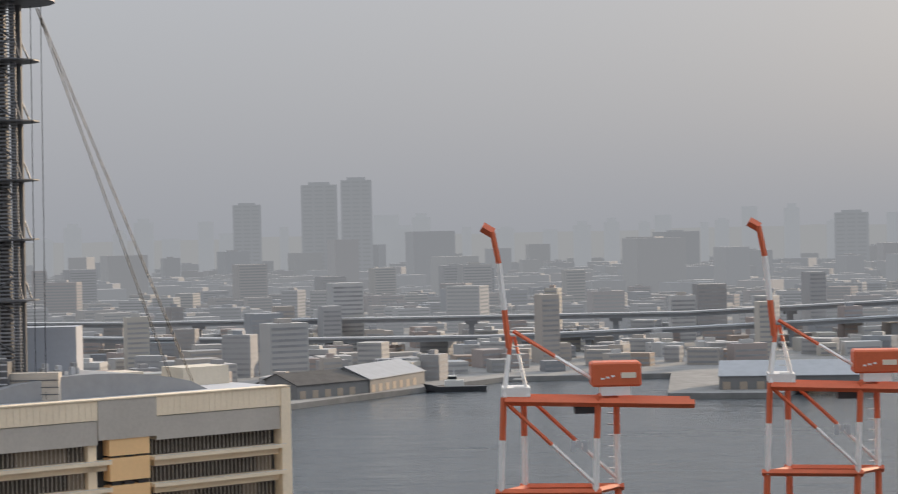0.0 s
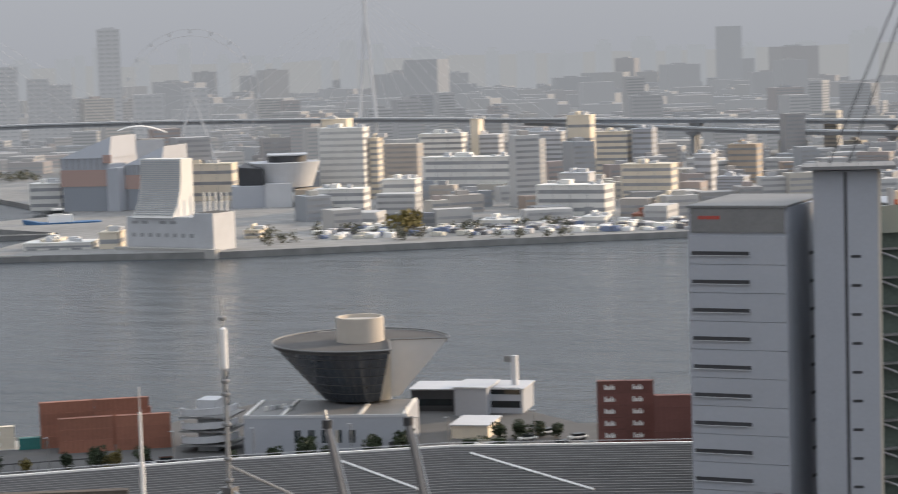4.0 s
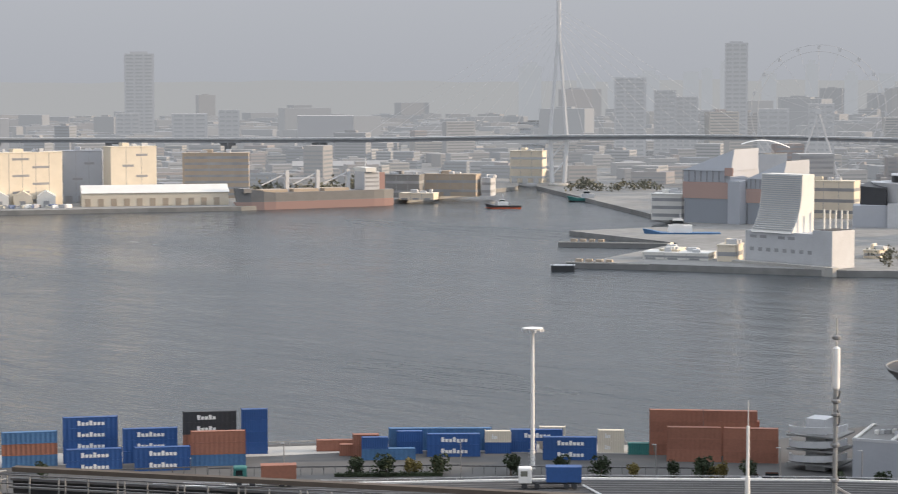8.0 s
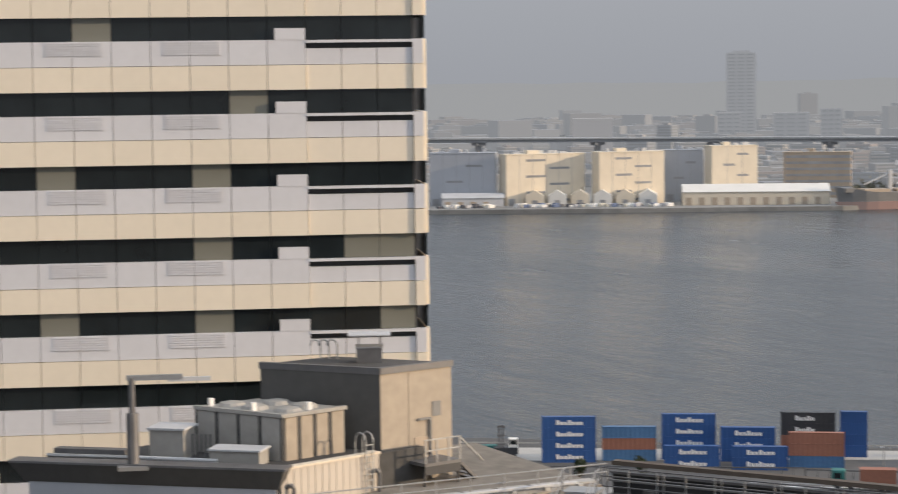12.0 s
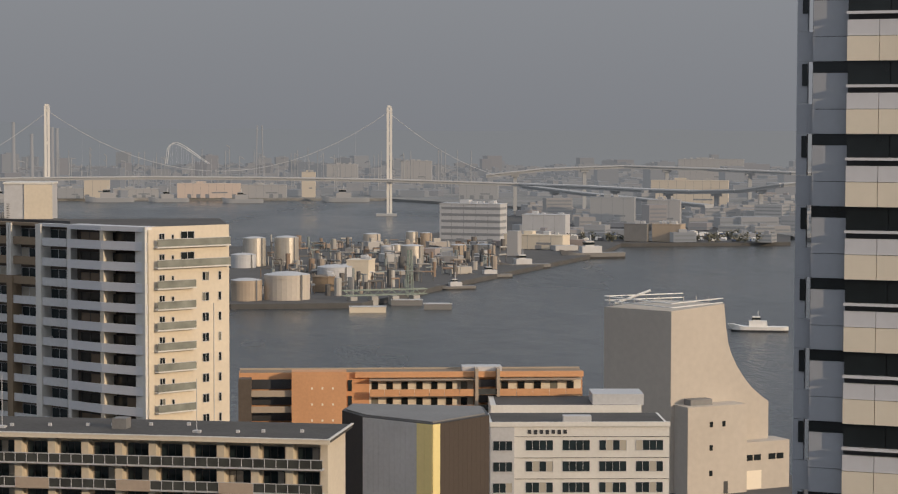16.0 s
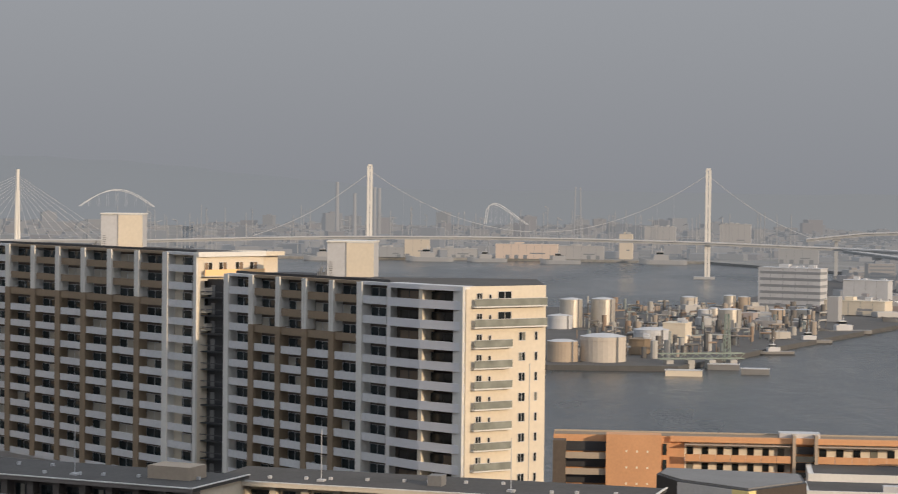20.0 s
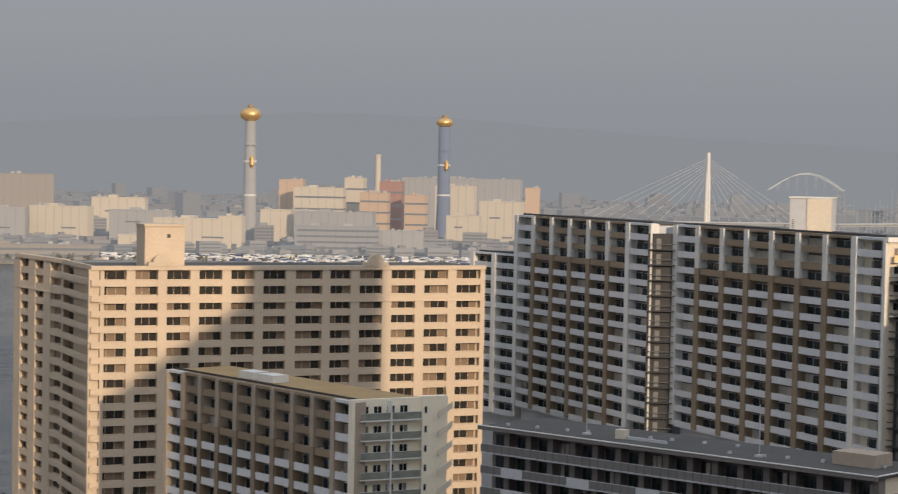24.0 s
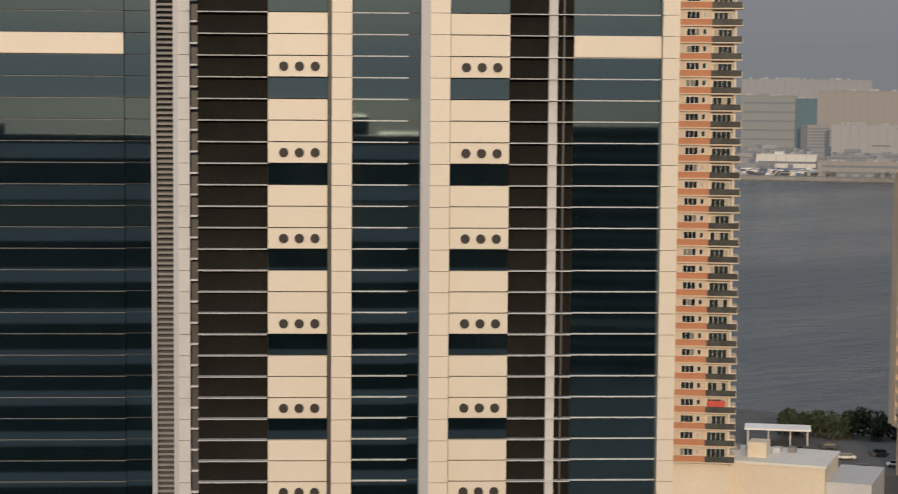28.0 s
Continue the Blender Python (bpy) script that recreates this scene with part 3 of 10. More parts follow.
def tall_end():
    sec = new("end_wall")
    sec.parent, sec.matrix_local = root2, Matrix.Translation((w2 + 0.5, 0.2, 0)) @ Matrix.Rotation(radians(90), 4, "Z")
    slab("wall", sec, CREAM, 0, 0, 0, 13.6, 0.5, 74.2)
    slab("cornice", sec, WHITE, -0.3, -0.5, 73.7, 13.8, 0.5, 74.5)
    for k in range(4):
        z = 70.6 - k * 2.96
        slab("balcony_slab", sec, CREAM, 0.6, -1.1, z - 0.2, 13.0, 0.0, z)
        slab("balcony", sec, APRICOT if k == 0 else WARM_C, 0.6, -1.1, z, 13.0, -1.0, z + 1.0)
        for x in (1.2, 4.2, 7.6, 10.6):
            window(sec, x, z + 0.1, 1.7, 2.1, GLASS_B, WHITE, 2, 0.0)


tall_end()
root3, w3 = flats("apartment_block", at(113.9, 456), at(110.25, 404), 78.3, 14, [1, 1.05, 1, 1, 1, 1, 1.05], 3, "brown and white apartment block stepping down at its end")
# stepped lower end
rootS, wS = flats("apartment_block", at(115.1, 472), at(113.9, 458), 69.5, 12, [1, 1], 0, "low stepped end of the brown and white apartment block")


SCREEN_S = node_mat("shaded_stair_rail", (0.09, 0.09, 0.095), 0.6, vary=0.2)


def link(p, q, z_top, floors):
    """The gap with landings between two blocks, its shade put into dark paint."""
    root, w = building("stair_link", p, q, 4, "dark open stair link between apartment blocks", "stair tower", "stair links")
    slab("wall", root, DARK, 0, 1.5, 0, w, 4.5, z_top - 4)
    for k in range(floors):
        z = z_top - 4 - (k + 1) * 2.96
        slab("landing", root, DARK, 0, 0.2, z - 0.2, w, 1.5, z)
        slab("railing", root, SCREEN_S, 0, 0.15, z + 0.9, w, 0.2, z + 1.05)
        slab("door", root, MID, w * 0.3, 1.4, z, w * 0.3 + 0.9, 1.5, z + 2.0)


link(at(103.93, 347.6), at(103.1, 343), 74, 13)
link(at(110.3, 402.2), at(109.55, 402.3), 76.5, 14)


def roof_house(az0, az1, d, z0, z1, depth=7.0):
    """Machine room on a roof; a cream sheet on its front paints a sunlit end."""
    root, w = building("machine_room", at(az0, d), at(az1, d - 1), z0, "pale rooftop machine room with a cream end painted as sunlit", "machine room", "rooftop machine rooms")
    bm = bmesh.new()
    box(bm, 0, 0, 0, w, depth, z1 - z0)
    part("walls", bm, PALE, root)
    slab("coping", root, WHITE, -0.15, -0.15, z1 - z0, w + 0.15, depth + 0.15, z1 - z0 + 0.25)
    slab("end_wall", root, CREAM, w * 0.42, -0.2, 0, w + 0.1, 0.0, z1 - z0 - 0.1)
    for i in range(5):
        slab("duct", root, STEEL, -1.5 + 0.3 * i, -0.5, 0, -1.35 + 0.3 * i, 0.4, 1.2 + 0.4 * (i % 3))
    for k in range(8):
        slab("ladder_rung", root, DARK, w * 0.05, -0.15, 0.3 + k * 0.35, w * 0.12, -0.1, 0.36 + k * 0.35)


roof_house(106.5, 105.4, 378, 77.6, 84.2)
roof_house(100.36, 99.1, 332, 74.8, 80.7)


def penthouse():
    root, w = building("apartment_end", at(103.75, 349), at(101.6, 362), 4, "sunlit cream end of the taller block with a roof terrace", "apartment block")
    slab("wall", root, CREAM, 0, 1.0, 0, w, 9, 73.6)
    slab("cornice", root, CREAM, -0.3, -0.4, 73.6, w + 0.3, 9, 74.3)
    slab("balcony", root, ORANGE_TILE, 0.4, -0.5, 69.0, w - 0.5, -0.3, 70.2)
    slab("balcony_slab", root, CREAM, 0.2, -0.5, 68.7, w - 0.3, 1.0, 69.0)
    for x in (1.2, 4.6, 8.6, 11.0):
        window(root, x, 69.3, 1.5, 2.0, GLASS_D, WHITE, 2, 1.0)


penthouse()


# ---- large cream block of flats with a gridded front ----
def grid_wall(root, x0, widths, z_top, floors, pitch, wall, open_w=0.72, open_h=0.56, cols=3):
    x = x0
    for i, b in enumerate(widths):
        g = b * (1 - open_w) / 2
        slab("pier", root, wall, x - g, -0.08, z_top - floors * pitch, x + g, 1.2, z_top)
        for k in range(floors):
            z = z_top - (k + 1) * pitch
            window(root, x + g, z + pitch * (1 - open_h) - 0.3, b - 2 * g, pitch * open_h + 0.02, GLASS_B, CREAM_B, cols, 1.0)
        x += b
    for k in range(floors):
        z = z_top - (k + 1) * pitch
        slab("spandrel", root, wall, x0, 0.0, z - 0.3, x, 1.2, z + pitch * (1 - open_h) - 0.3)
    slab("pier", root, wall, x - 0.5, -0.08, z_top - floors * pitch, x + 0.5, 1.2, z_top)
    slab("cornice", root, wall, x0 - 0.6, -0.3, z_top - 0.1, x + 0.6, 1.2, z_top + 0.7)
    slab("string_course", root, wall, x0 - 0.5, -0.22, z_top - 2 * pitch - 0.55, x + 0.5, 0.0, z_top - 2 * pitch - 0.25)


def gable(root, x, w, z, y=0.0):
    """A small ornamental gable on a parapet."""
    bm = bmesh.new()
    n = 10
    outline = [(-w / 2, 0), (w / 2, 0), (w / 2, 0.8)] + [(w * 0.32 * math.cos(math.pi * i / n), 0.8 + w * 0.3 * math.sin(math.pi * i / n)) for i in range(n + 1)] + [(-w / 2, 0.8)]
    f = [bm.verts.new((x + a, y - 0.4, z + b)) for a, b in outline]
    r = [bm.verts.new((x + a, y + 0.6, z + b)) for a, b in outline]
    bm.faces.new(f)
    bm.faces.new(r[::-1])
    for i in range(len(f)):
        bm.faces.new((f[i], r[i], r[(i + 1) % len(f)], f[(i + 1) % len(f)]))
    bmesh.ops.recalc_face_normals(bm, faces=bm.faces)
    part("gable", bm, CREAM_B, root)


def big_flats():
    c, r, l = at(125.42, 399), at(114.82, 423), at(127.45, 450)
    s = at(126.25, 425)
    root, w = building("apartment_building", c, r, 4, "large cream apartment building with gridded front partly in shadow", "apartment building")
    bm = bmesh.new()
    box(bm, 0.3, 1.2, 0, w - 0.3, 20, 64)
    part("body", bm, CREAM_B, root)
    unit = [1.06, 0.92, 0.95, 0.95, 0.97, 0.97, 1.1, 0.9, 1.0, 1.05, 1.05, 1.0]
    k = w / sum(unit)
    grid_wall(root, 0, [u * k for u in unit], 64, 18, 2.95, CREAM_B)
    bm = bmesh.new()
    box(bm, 0.5, 1.0, 64, w - 0.5, 19.5, 64.4)
    part("roof", bm, ROOF, root)
    for x in (13.0, 56.5):
        gable(root, x, 5.2, 64.6)
    bm = bmesh.new()
    box(bm, 10.2, 2, 64.2, 18, 9, 72.2)
    tower = part("lift_tower", bm, CREAM_B, root)
    slab("coping", tower, CREAM_B, 10.0, 1.8, 72.2, 18.2, 9.2, 72.6)
    slab("vent", tower, DARK, 14.5, 1.9, 70.0, 15.2, 1.99, 70.7)
    # side wing
    inv = root.matrix_world.inverted()
    for a, b, bays, kind in ((s, c, 3, 0), (l, s, 3, 1)):
        mm, ww = frame_of(a, b, 4)
        sec = new("side_wing")
        sec.parent, sec.matrix_local = root, inv @ mm
        slab("wall", sec, CREAM_B, 0, 1.2, 0, ww, 2, 64)
        if kind:
            grid_wall(sec, 0, [ww / 3] * 3, 64, 18, 2.95, CREAM_B, 0.55, 0.55, 1)
        else:
            for f in range(18):
                z = 64 - (f + 1) * 2.95
                slab("balcony", sec, CREAM_B, 0.3, -0.7, z - 0.2, ww + 0.9, 0.0, z + 1.05)
                slab("slab", sec, CREAM_B, 0.3, -0.7, z - 0.2, ww + 0.9, 1.2, z)
                for i in range(4):
                    window(sec, 0.8 + i * (ww - 1) / 4, z + 0.2, (ww - 1) / 4 - 0.8, 1.9, GLASS_D, PALE, 1, 1.19)
        slab("roof", sec, ROOF, 0.2, 0.4, 64.0, ww, 2, 64.3)
        slab("cornice", sec, CREAM_B, -0.2, -0.2, 63.8, ww + 0.2, 0.4, 64.7)


big_flats()


def front_flats():
    p, q, r = at(123.42, 358), at(118.27, 311), at(115.75, 318)
    root, w = flats("apartment_block", p, q, 53.2, 8, [1, 1, 1, 1, 1, 1, 1, 1, 1, 1], 3, "low brown and white apartment block with a tan roof", 13, wall=TAUPE)
    slab("roof_finish", root, TAN_ROOF, 0.6, 0.9, 49.3, w - 0.4, 12.4, 49.36)
    for x in (18, 24):
        slab("roof_unit", root, WHITE, x, 3, 49.4, x + 4.5, 6, 50.6)
    inv = root.matrix_world.inverted()
    mm, ww = frame_of(q, r, 4)
    sec = new("end_wall")
    sec.parent, sec.matrix_local = root, inv @ mm
    # brighter cream stands in for the sun this end wall misses
    slab("wall", sec, CREAM_LIT, 0, 0.3, 0, ww, 1.0, 49.6)
    slab("pier", sec, CREAM_LIT, -0.6, -0.3, 0, 0.5, 1.0, 49.6)
    slab("stair_wall", sec, CREAM_LIT, ww * 0.72, -0.4, 0, ww, 0.8, 49.8)
    for k in range(8):
        z = 49.2 - (k + 1) * 2.96 + 0.25
        balcony_rail(sec, 0.7, ww * 0.7, z, -0.9, 1.2)
        for i in range(4):
            window(sec, 1.0 + i * 2.2, z + 0.25, 1.4, 1.8, GLASS_D, WHITE, 2, 0.3)
        slab("post", sec, WHITE, ww * 0.36, -0.9, z, ww * 0.36 + 0.25, 0.3, z + 2.8)
        window(sec, ww * 0.74, z + 0.7, 0.5, 1.1, GLASS_D, PALE, 1, -0.4)
        bm = bmesh.new()
        a, b = ww * 0.86, ww + 0.3
        v = [bm.verts.new(t) for t in ((a, -1.5, z), (b, -1.5, z + 1.5), (b, -1.5, z + 2.5), (a, -1.5, z + 1.0), (a, -1.35, z), (b, -1.35, z + 1.5), (b, -1.35, z + 2.5), (a, -1.35, z + 1.0))]
        for f in ((0, 1, 2, 3), (7, 6, 5, 4), (0, 4, 5, 1), (3, 2, 6, 7), (0, 3, 7, 4), (1, 5, 6, 2)):
            bm.faces.new([v[i] for i in f])
        part("stair_flight", bm, CREAM, sec)


front_flats()


# ---- lower blocks with long balconies ----
def long_balconies(name, p, q, z_top, floors, bays, wall, rail, panel, label, every=3, pitch=2.95):
    root, w = building(name, p, q, 4, label, "apartment block", "low blocks with long balconies")
    h = z_top - 4
    bm = bmesh.new()
    box(bm, 0, 1.6, 0, w, 12.5, h - 0.4)
    part("body", bm, wall, root)
    bm = bmesh.new()
    box(bm, -0.4, -0.9, h - 0.4, w + 0.8, 13.0, h)
    part("roof", bm, ROOF, root)
    slab("fascia", root, wall, -0.5, -1.05, h - 0.5, w + 0.9, -0.9, h + 0.02)
    slab("coping", root, WHITE, -0.55, -1.1, h + 0.02, w + 0.95, -0.8, h + 0.14)
    slab("coping", root, WHITE, w + 0.65, -0.8, h + 0.02, w + 0.95, 13.0, h + 0.14)
    b = w / bays
    for k in range(floors):
        z = h - 0.5 - (k + 1) * pitch
        slab("balcony_slab", root, PALE, 0, -0.9, z - 0.22, w, 1.6, z)
        for i in range(bays):
            x = i * b
            if k and (i + (k > 2)) % every == 1:
                slab("balcony_panel", root, panel, x, -1.0, z - 0.25, x + b, -0.85, z + 1.05)
            else:
                slab("balcony_glass", root, rail, x + 0.03, -0.92, z, x + b - 0.03, -0.88, z + 1.0)
            window(root, x + 0.7, z + 0.05, b - 1.6, 2.15, GLASS, DARK, 3, 1.6)
            if (i + k) % 3 == 0:
                slab("air_unit", root, PALE, x + b - 1.3, 0.6, z, x + b - 0.6, 0.95, z + 0.7)
        slab("handrail", root, PALE, 0, -0.96, z + 1.02, w, -0.84, z + 1.1)
        tagged(slabs("rail_post", root, PALE if rail is RAILGLASS else LOWGREY, [(i * b / 3 - 0.04, -0.99, z - 0.1, i * b / 3 + 0.04, -0.9, z + 1.1) for i in range(1, bays * 3)]), kind="stuff")
    for i in range(bays):
        slab("pier", root, wall, (i + 1) * b - 0.5, 0.2, h - 0.6 - floors * pitch, (i + 1) * b + 0.4, 1.7, h - 0.5)
    slab("end_panel", root, BROWN, w - 3.2, -1.02, 0, w + 0.3, -0.86, 0.5)
    for i in range(int(w / 4)):
        slab("roof_vent", root, PALE, 2 + i * 4 + (i * 37 % 11) * 0.15, 2 + (i * 53 % 17) * 0.4, h, 2.4 + i * 4 + (i * 37 % 11) * 0.15, 2.4 + (i * 53 % 17) * 0.4, h + 0.35)
    for x in (w * 0.25, w * 0.7):
        slab("mast", root, PALE, x, 3, h, x + 0.08, 3.08, h + 6.5)
        slab("mast_foot", root, PALE, x - 0.4, 2.6, h, x + 0.5, 3.5, h + 0.25)
    return root, w, h


LOWGREY = node_mat("dark_grey_tile", (0.17, 0.15, 0.14), 0.7, vary=0.15)
LOWTAUPE = node_mat("taupe_balcony_panel", (0.42, 0.34, 0.27), 0.7, vary=0.08)
rootH, wH, hH = long_balconies("apartment_block", at(103.5, 262), at(91.75, 245), 52.7, 5, 13, CREAM, RAILGLASS, LOWTAUPE, "sunlit low apartment block with long glass balconies")
slab("roof_hatch", rootH, MID, wH * 0.5, 4, hH, wH * 0.5 + 1.8, 6, hH + 1.3)
LOWRAIL = node_mat("grey_balcony_sheet", (0.17, 0.165, 0.16), 0.4, vary=0.12)
rootG, wG, hG = long_balconies("apartment_block", at(114.67, 285), at(104.05, 249), 53.4, 4, 16, LOWGREY, LOWRAIL, PALE, "dark grey apartment block with long shaded balconies", 3)
slab("roof_unit", rootG, CREAM, wG * 0.33, 3, hG, wG * 0.33 + 1.4, 4.2, hG + 1.2)
slab("roof_pipe", rootG, PALE, wG * 0.33 + 1.5, 3.4, hG, wG * 0.33 + 8, 3.7, hG + 0.4)
slab("end_wall", rootG, CREAM, wG, 1.6, 0, wG + 0.3, 12.5, hG - 0.45)
for k in range(4):
    slab("end_band", rootG, LOWTAUPE, wG + 0.3, 1.5, hG - 0.5 - (k + 1) * 2.95 - 0.1, wG + 0.5, 12.6, hG - 0.5 - (k + 1) * 2.95 + 1.0)
slab("stair_head", rootG, TAUPE, wG - 9, 5, hG, wG - 3, 9, hG + 1.6)


# ---- dark corner block with a yellow stripe ----
STRIPE_B = node_mat("dark_brown_sheet", (0.07, 0.054, 0.044), 0.6, vary=0.1)


def striped_block():
    pts = [at(91.25, 313), at(90.67, 306), at(88.75, 298), at(87.2, 308)]
    root = empty("striped_building", Matrix.Translation((0, 0, 4)), "windowless block clad in grey, yellow and dark brown sheet", "building")
    bm = bmesh.new()
    prism(bm, [p[:2] for p in pts] + [at(87.35, 317)[:2], at(91.0, 320)[:2]], 0, 43.0)
    bmesh.ops.recalc_face_normals(bm, faces=bm.faces)
    part("body", bm, DARK, root)
    inv = root.matrix_world.inverted()
    for a, b, cuts in ((pts[1], pts[2], ((0.0, 0.78, PALE), (0.78, 1.0, YELLOW))), (pts[2], pts[3], ((0.0, 0.12, YELLOW), (0.12, 1.0, STRIPE_B)))):
        mm, w = frame_of(a, b, 4)
        sec = new("cladding_wall")
        sec.parent, sec.matrix_local = root, inv @ mm
        for u, v, m in cuts:
            n = max(1, int((v - u) * w / 1.0))
            for i in range(n):
                slab("sheet", sec, m, w * u + (v - u) * w * i / n, -0.12, 0, w * u + (v - u) * w * (i + 1) / n - 0.02, -0.02, 42.9)
    bm = bmesh.new()
    prism(bm, [at(91.15, 313)[:2], at(90.6, 306.8)[:2], at(88.75, 299)[:2], at(87.3, 308.4)[:2], at(87.42, 316.5)[:2], at(90.95, 319.3)[:2]], 43.0, 43.2)
    bmesh.ops.recalc_face_normals(bm, faces=bm.faces)
    part("roof", bm, MID, root)


striped_block()


# ---- white laboratory with strip windows ----
def lab():
    root, w = building("white_building", at(87.15, 365), at(82.22, 368), 4, "white three-storey building with window bands and a dark sign", "building")
    h = 33.4
    bm = bmesh.new()
    box(bm, 0, 0.3, 0, w, 16, h)
    part("body", bm, WHITE, root)
    slab("roof", root, ROOF, 0.5, 0.8, h, w - 0.5, 15.5, h + 0.06)
    slab("parapet", root, WHITE, -0.1, 0.0, h - 0.3, w + 0.1, 0.5, h + 0.5)
    slab("plinth_wall", root, MID, 4.3, 0.1, 0, w, 0.3, 19.2)
    slab("grey_bay", root, PALE, 0, 0.12, 0, 4.2, 0.3, h - 0.4)
    for k in range(3):
        z = 28.8 - k * 3.75
        for i in range(4):
            window(root, 6.2 + i * 6.5, z, 4.9, 1.9, GLASS, PALE, 4, 0.3)
        window(root, 0.4, z, 3.5, 1.8, GLASS, PALE, 3, 0.1)
        slab("ledge", root, DARK, 4.3, 0.2, z + 2.45, w, 0.31, z + 2.52)
    for i in range(8):
        window(root, 6.2 + i * 3.2, 16.0, 1.9, 2.4, GLASS, PALE, 2, 0.1)
    for i in range(7):
        slab("sign_bar", root, DARK, 6.6 + i * 1.05, 0.2, 31.8 - (0.1 if i % 2 else 0), 7.2 + i * 1.05, 0.29, 32.5)
    slab("roof_unit", root, PALE, 13, 2, h, 18, 4, h + 1.3)
    # rear wing
    root2, w2 = building("white_building", at(87.0, 384), at(83.0, 386), 4, "pale rear wing with a low roof parapet", "building")
    slab("wall", root2, WHITE, -1, 0, 0, w2, 14, 34.4)
    slab("roof", root2, ROOF, 0, 0.5, 34.4, w2 - 0.5, 13.5, 34.45)
    slab("roof_room", root2, PALE, w2 - 9, 0.6, 34.4, w2 + 0.5, 9, 36.4)


lab()


# ---- orange-tiled low hospital-like block ----
def orange_block():
    root, w = building("orange_building", at(94.1, 395), at(84.57, 398), 4, "orange-tiled long building with recessed balcony rows", "building")
    h = 38.9
    sc = w / 43.2
    slab("body", root, ORANGE_TILE, 0, 3.0, 0, w, 8, h)
    slab("stair_block", root, ORANGE_TILE, 6.6 * sc, -1.0, 0, 13.4 * sc, 3, h + 0.6)
    slab("side_wing", root, BROWN_D, 0, -0.3, 0, 1.6 * sc, 3, h - 0.8)
    for k in range(4):
        z = h - 1.0 - (k + 1) * 3.05
        slab("balcony", root, TAUPE, 1.6 * sc, 0.2, z - 0.2, 6.6 * sc, 0.4, z + 1.0)
        # dark slab stands in for the shade inside the balcony recess
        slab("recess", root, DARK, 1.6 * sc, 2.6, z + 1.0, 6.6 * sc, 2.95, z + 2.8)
        for x in (9.0, 10.3, 11.6):
            slab("window", root, CREAM2, x * sc, -1.05, z + 1.3, x * sc + 0.35, -0.98, z + 1.7)
        slab("stair_window", root, GLASS, 13.6 * sc, 2.8, z + 0.5, 14.1 * sc, 2.98, z + 2.6)
        for a, b in ((16.3, 29.4), (32.6, 43.0)):
            slab("balcony_slab", root, PALE, a * sc, 0.4, z - 0.2, b * sc, 3.0, z)
            n = int((b - a) * sc / 2.7)
            s = (b - a) * sc / n
            for i in range(n):
                slab("parapet", root, ORANGE_TILE, a * sc + i * s + 0.04, 0.35, z - 0.3, a * sc + (i + 1) * s - 0.04, 0.55, z + 1.05)
                window(root, a * sc + i * s + 0.4, z + 0.2, s * 0.45, 2.0, GLASS_D, BROWN, 1, 3.0)
            slab("eave", root, TAUPE, a * sc, 0.4, z + 2.75, b * sc, 2.9, z + 2.85)
        slab("balcony_glass", root, RAILGLASS, 29.9 * sc, 0.2, z, 32.2 * sc, 0.26, z + 1.1)
        # dark slab painted as the shade behind the balcony glass
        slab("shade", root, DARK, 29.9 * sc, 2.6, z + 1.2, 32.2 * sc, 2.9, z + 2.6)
    for x in (29.5, 32.2):
        slab("pier", root, TAUPE, x * sc, 0.0, 0, x * sc + 0.6, 3, h + 0.9)
    slab("roof_edge", root, ORANGE_TILE, 14.5 * sc, 2.0, h - 0.9, w + 0.1, 3.0, h + 0.15)
    for a, b in ((16.3, 29.4), (32.6, 43.0)):
        slab("balcony_wall", root, CREAM2, a * sc, 2.99, 0, b * sc, 2.998, h - 0.9)
    slab("roof_unit", root, PALE, 28 * sc, 3, h, 33 * sc, 7, h + 1.0)
    slab("roof", root, BROWN, 0.2, 3.2, h, w, 7.8, h + 0.06)
    slab("roof_kerb", root, TAUPE, 0, 7.8, h, w, 8.1, h + 0.35)


orange_block()


# ---- white ventilation tower with a swept side ----
def swept_tower(name, p, q, back, prof, z0, label, cat="ventilation tower"):
    """prof: (u, z) outline of the broad face from the lower left, counter-clockwise; back: the shift to the rear face."""
    m, w = frame_of(p, q, z0)
    root = empty(name, m, label, cat)
    bm = bmesh.new()
    f = [bm.verts.new((u, 0, z)) for u, z in prof]
    r = [bm.verts.new((u + back[0], back[1], z)) for u, z in prof]
    bm.faces.new(f)
    bm.faces.new(r[::-1])
    for i in range(len(f)):
        bm.faces.new((f[i], r[i], r[(i + 1) % len(f)], f[(i + 1) % len(f)]))
    bmesh.ops.recalc_face_normals(bm, faces=bm.faces)
    part("shell", bm, WARM_C, root)
    return root


curve = [(0, 0), (27.6, 0), (27.6, 20.4), (25.4, 21.8), (22.5, 24.2), (20.6, 26.3), (18.4, 29.4), (16.9, 32.2), (15.9, 35.0), (15.2, 39.5), (14.7, 44.3), (0, 43.0)]
v1 = swept_tower("ventilation_tower", at(82.2, 490), at(79.57, 505), (-8.0, 17.5), curve, 4, "tall white concrete ventilation tower with a swept side")
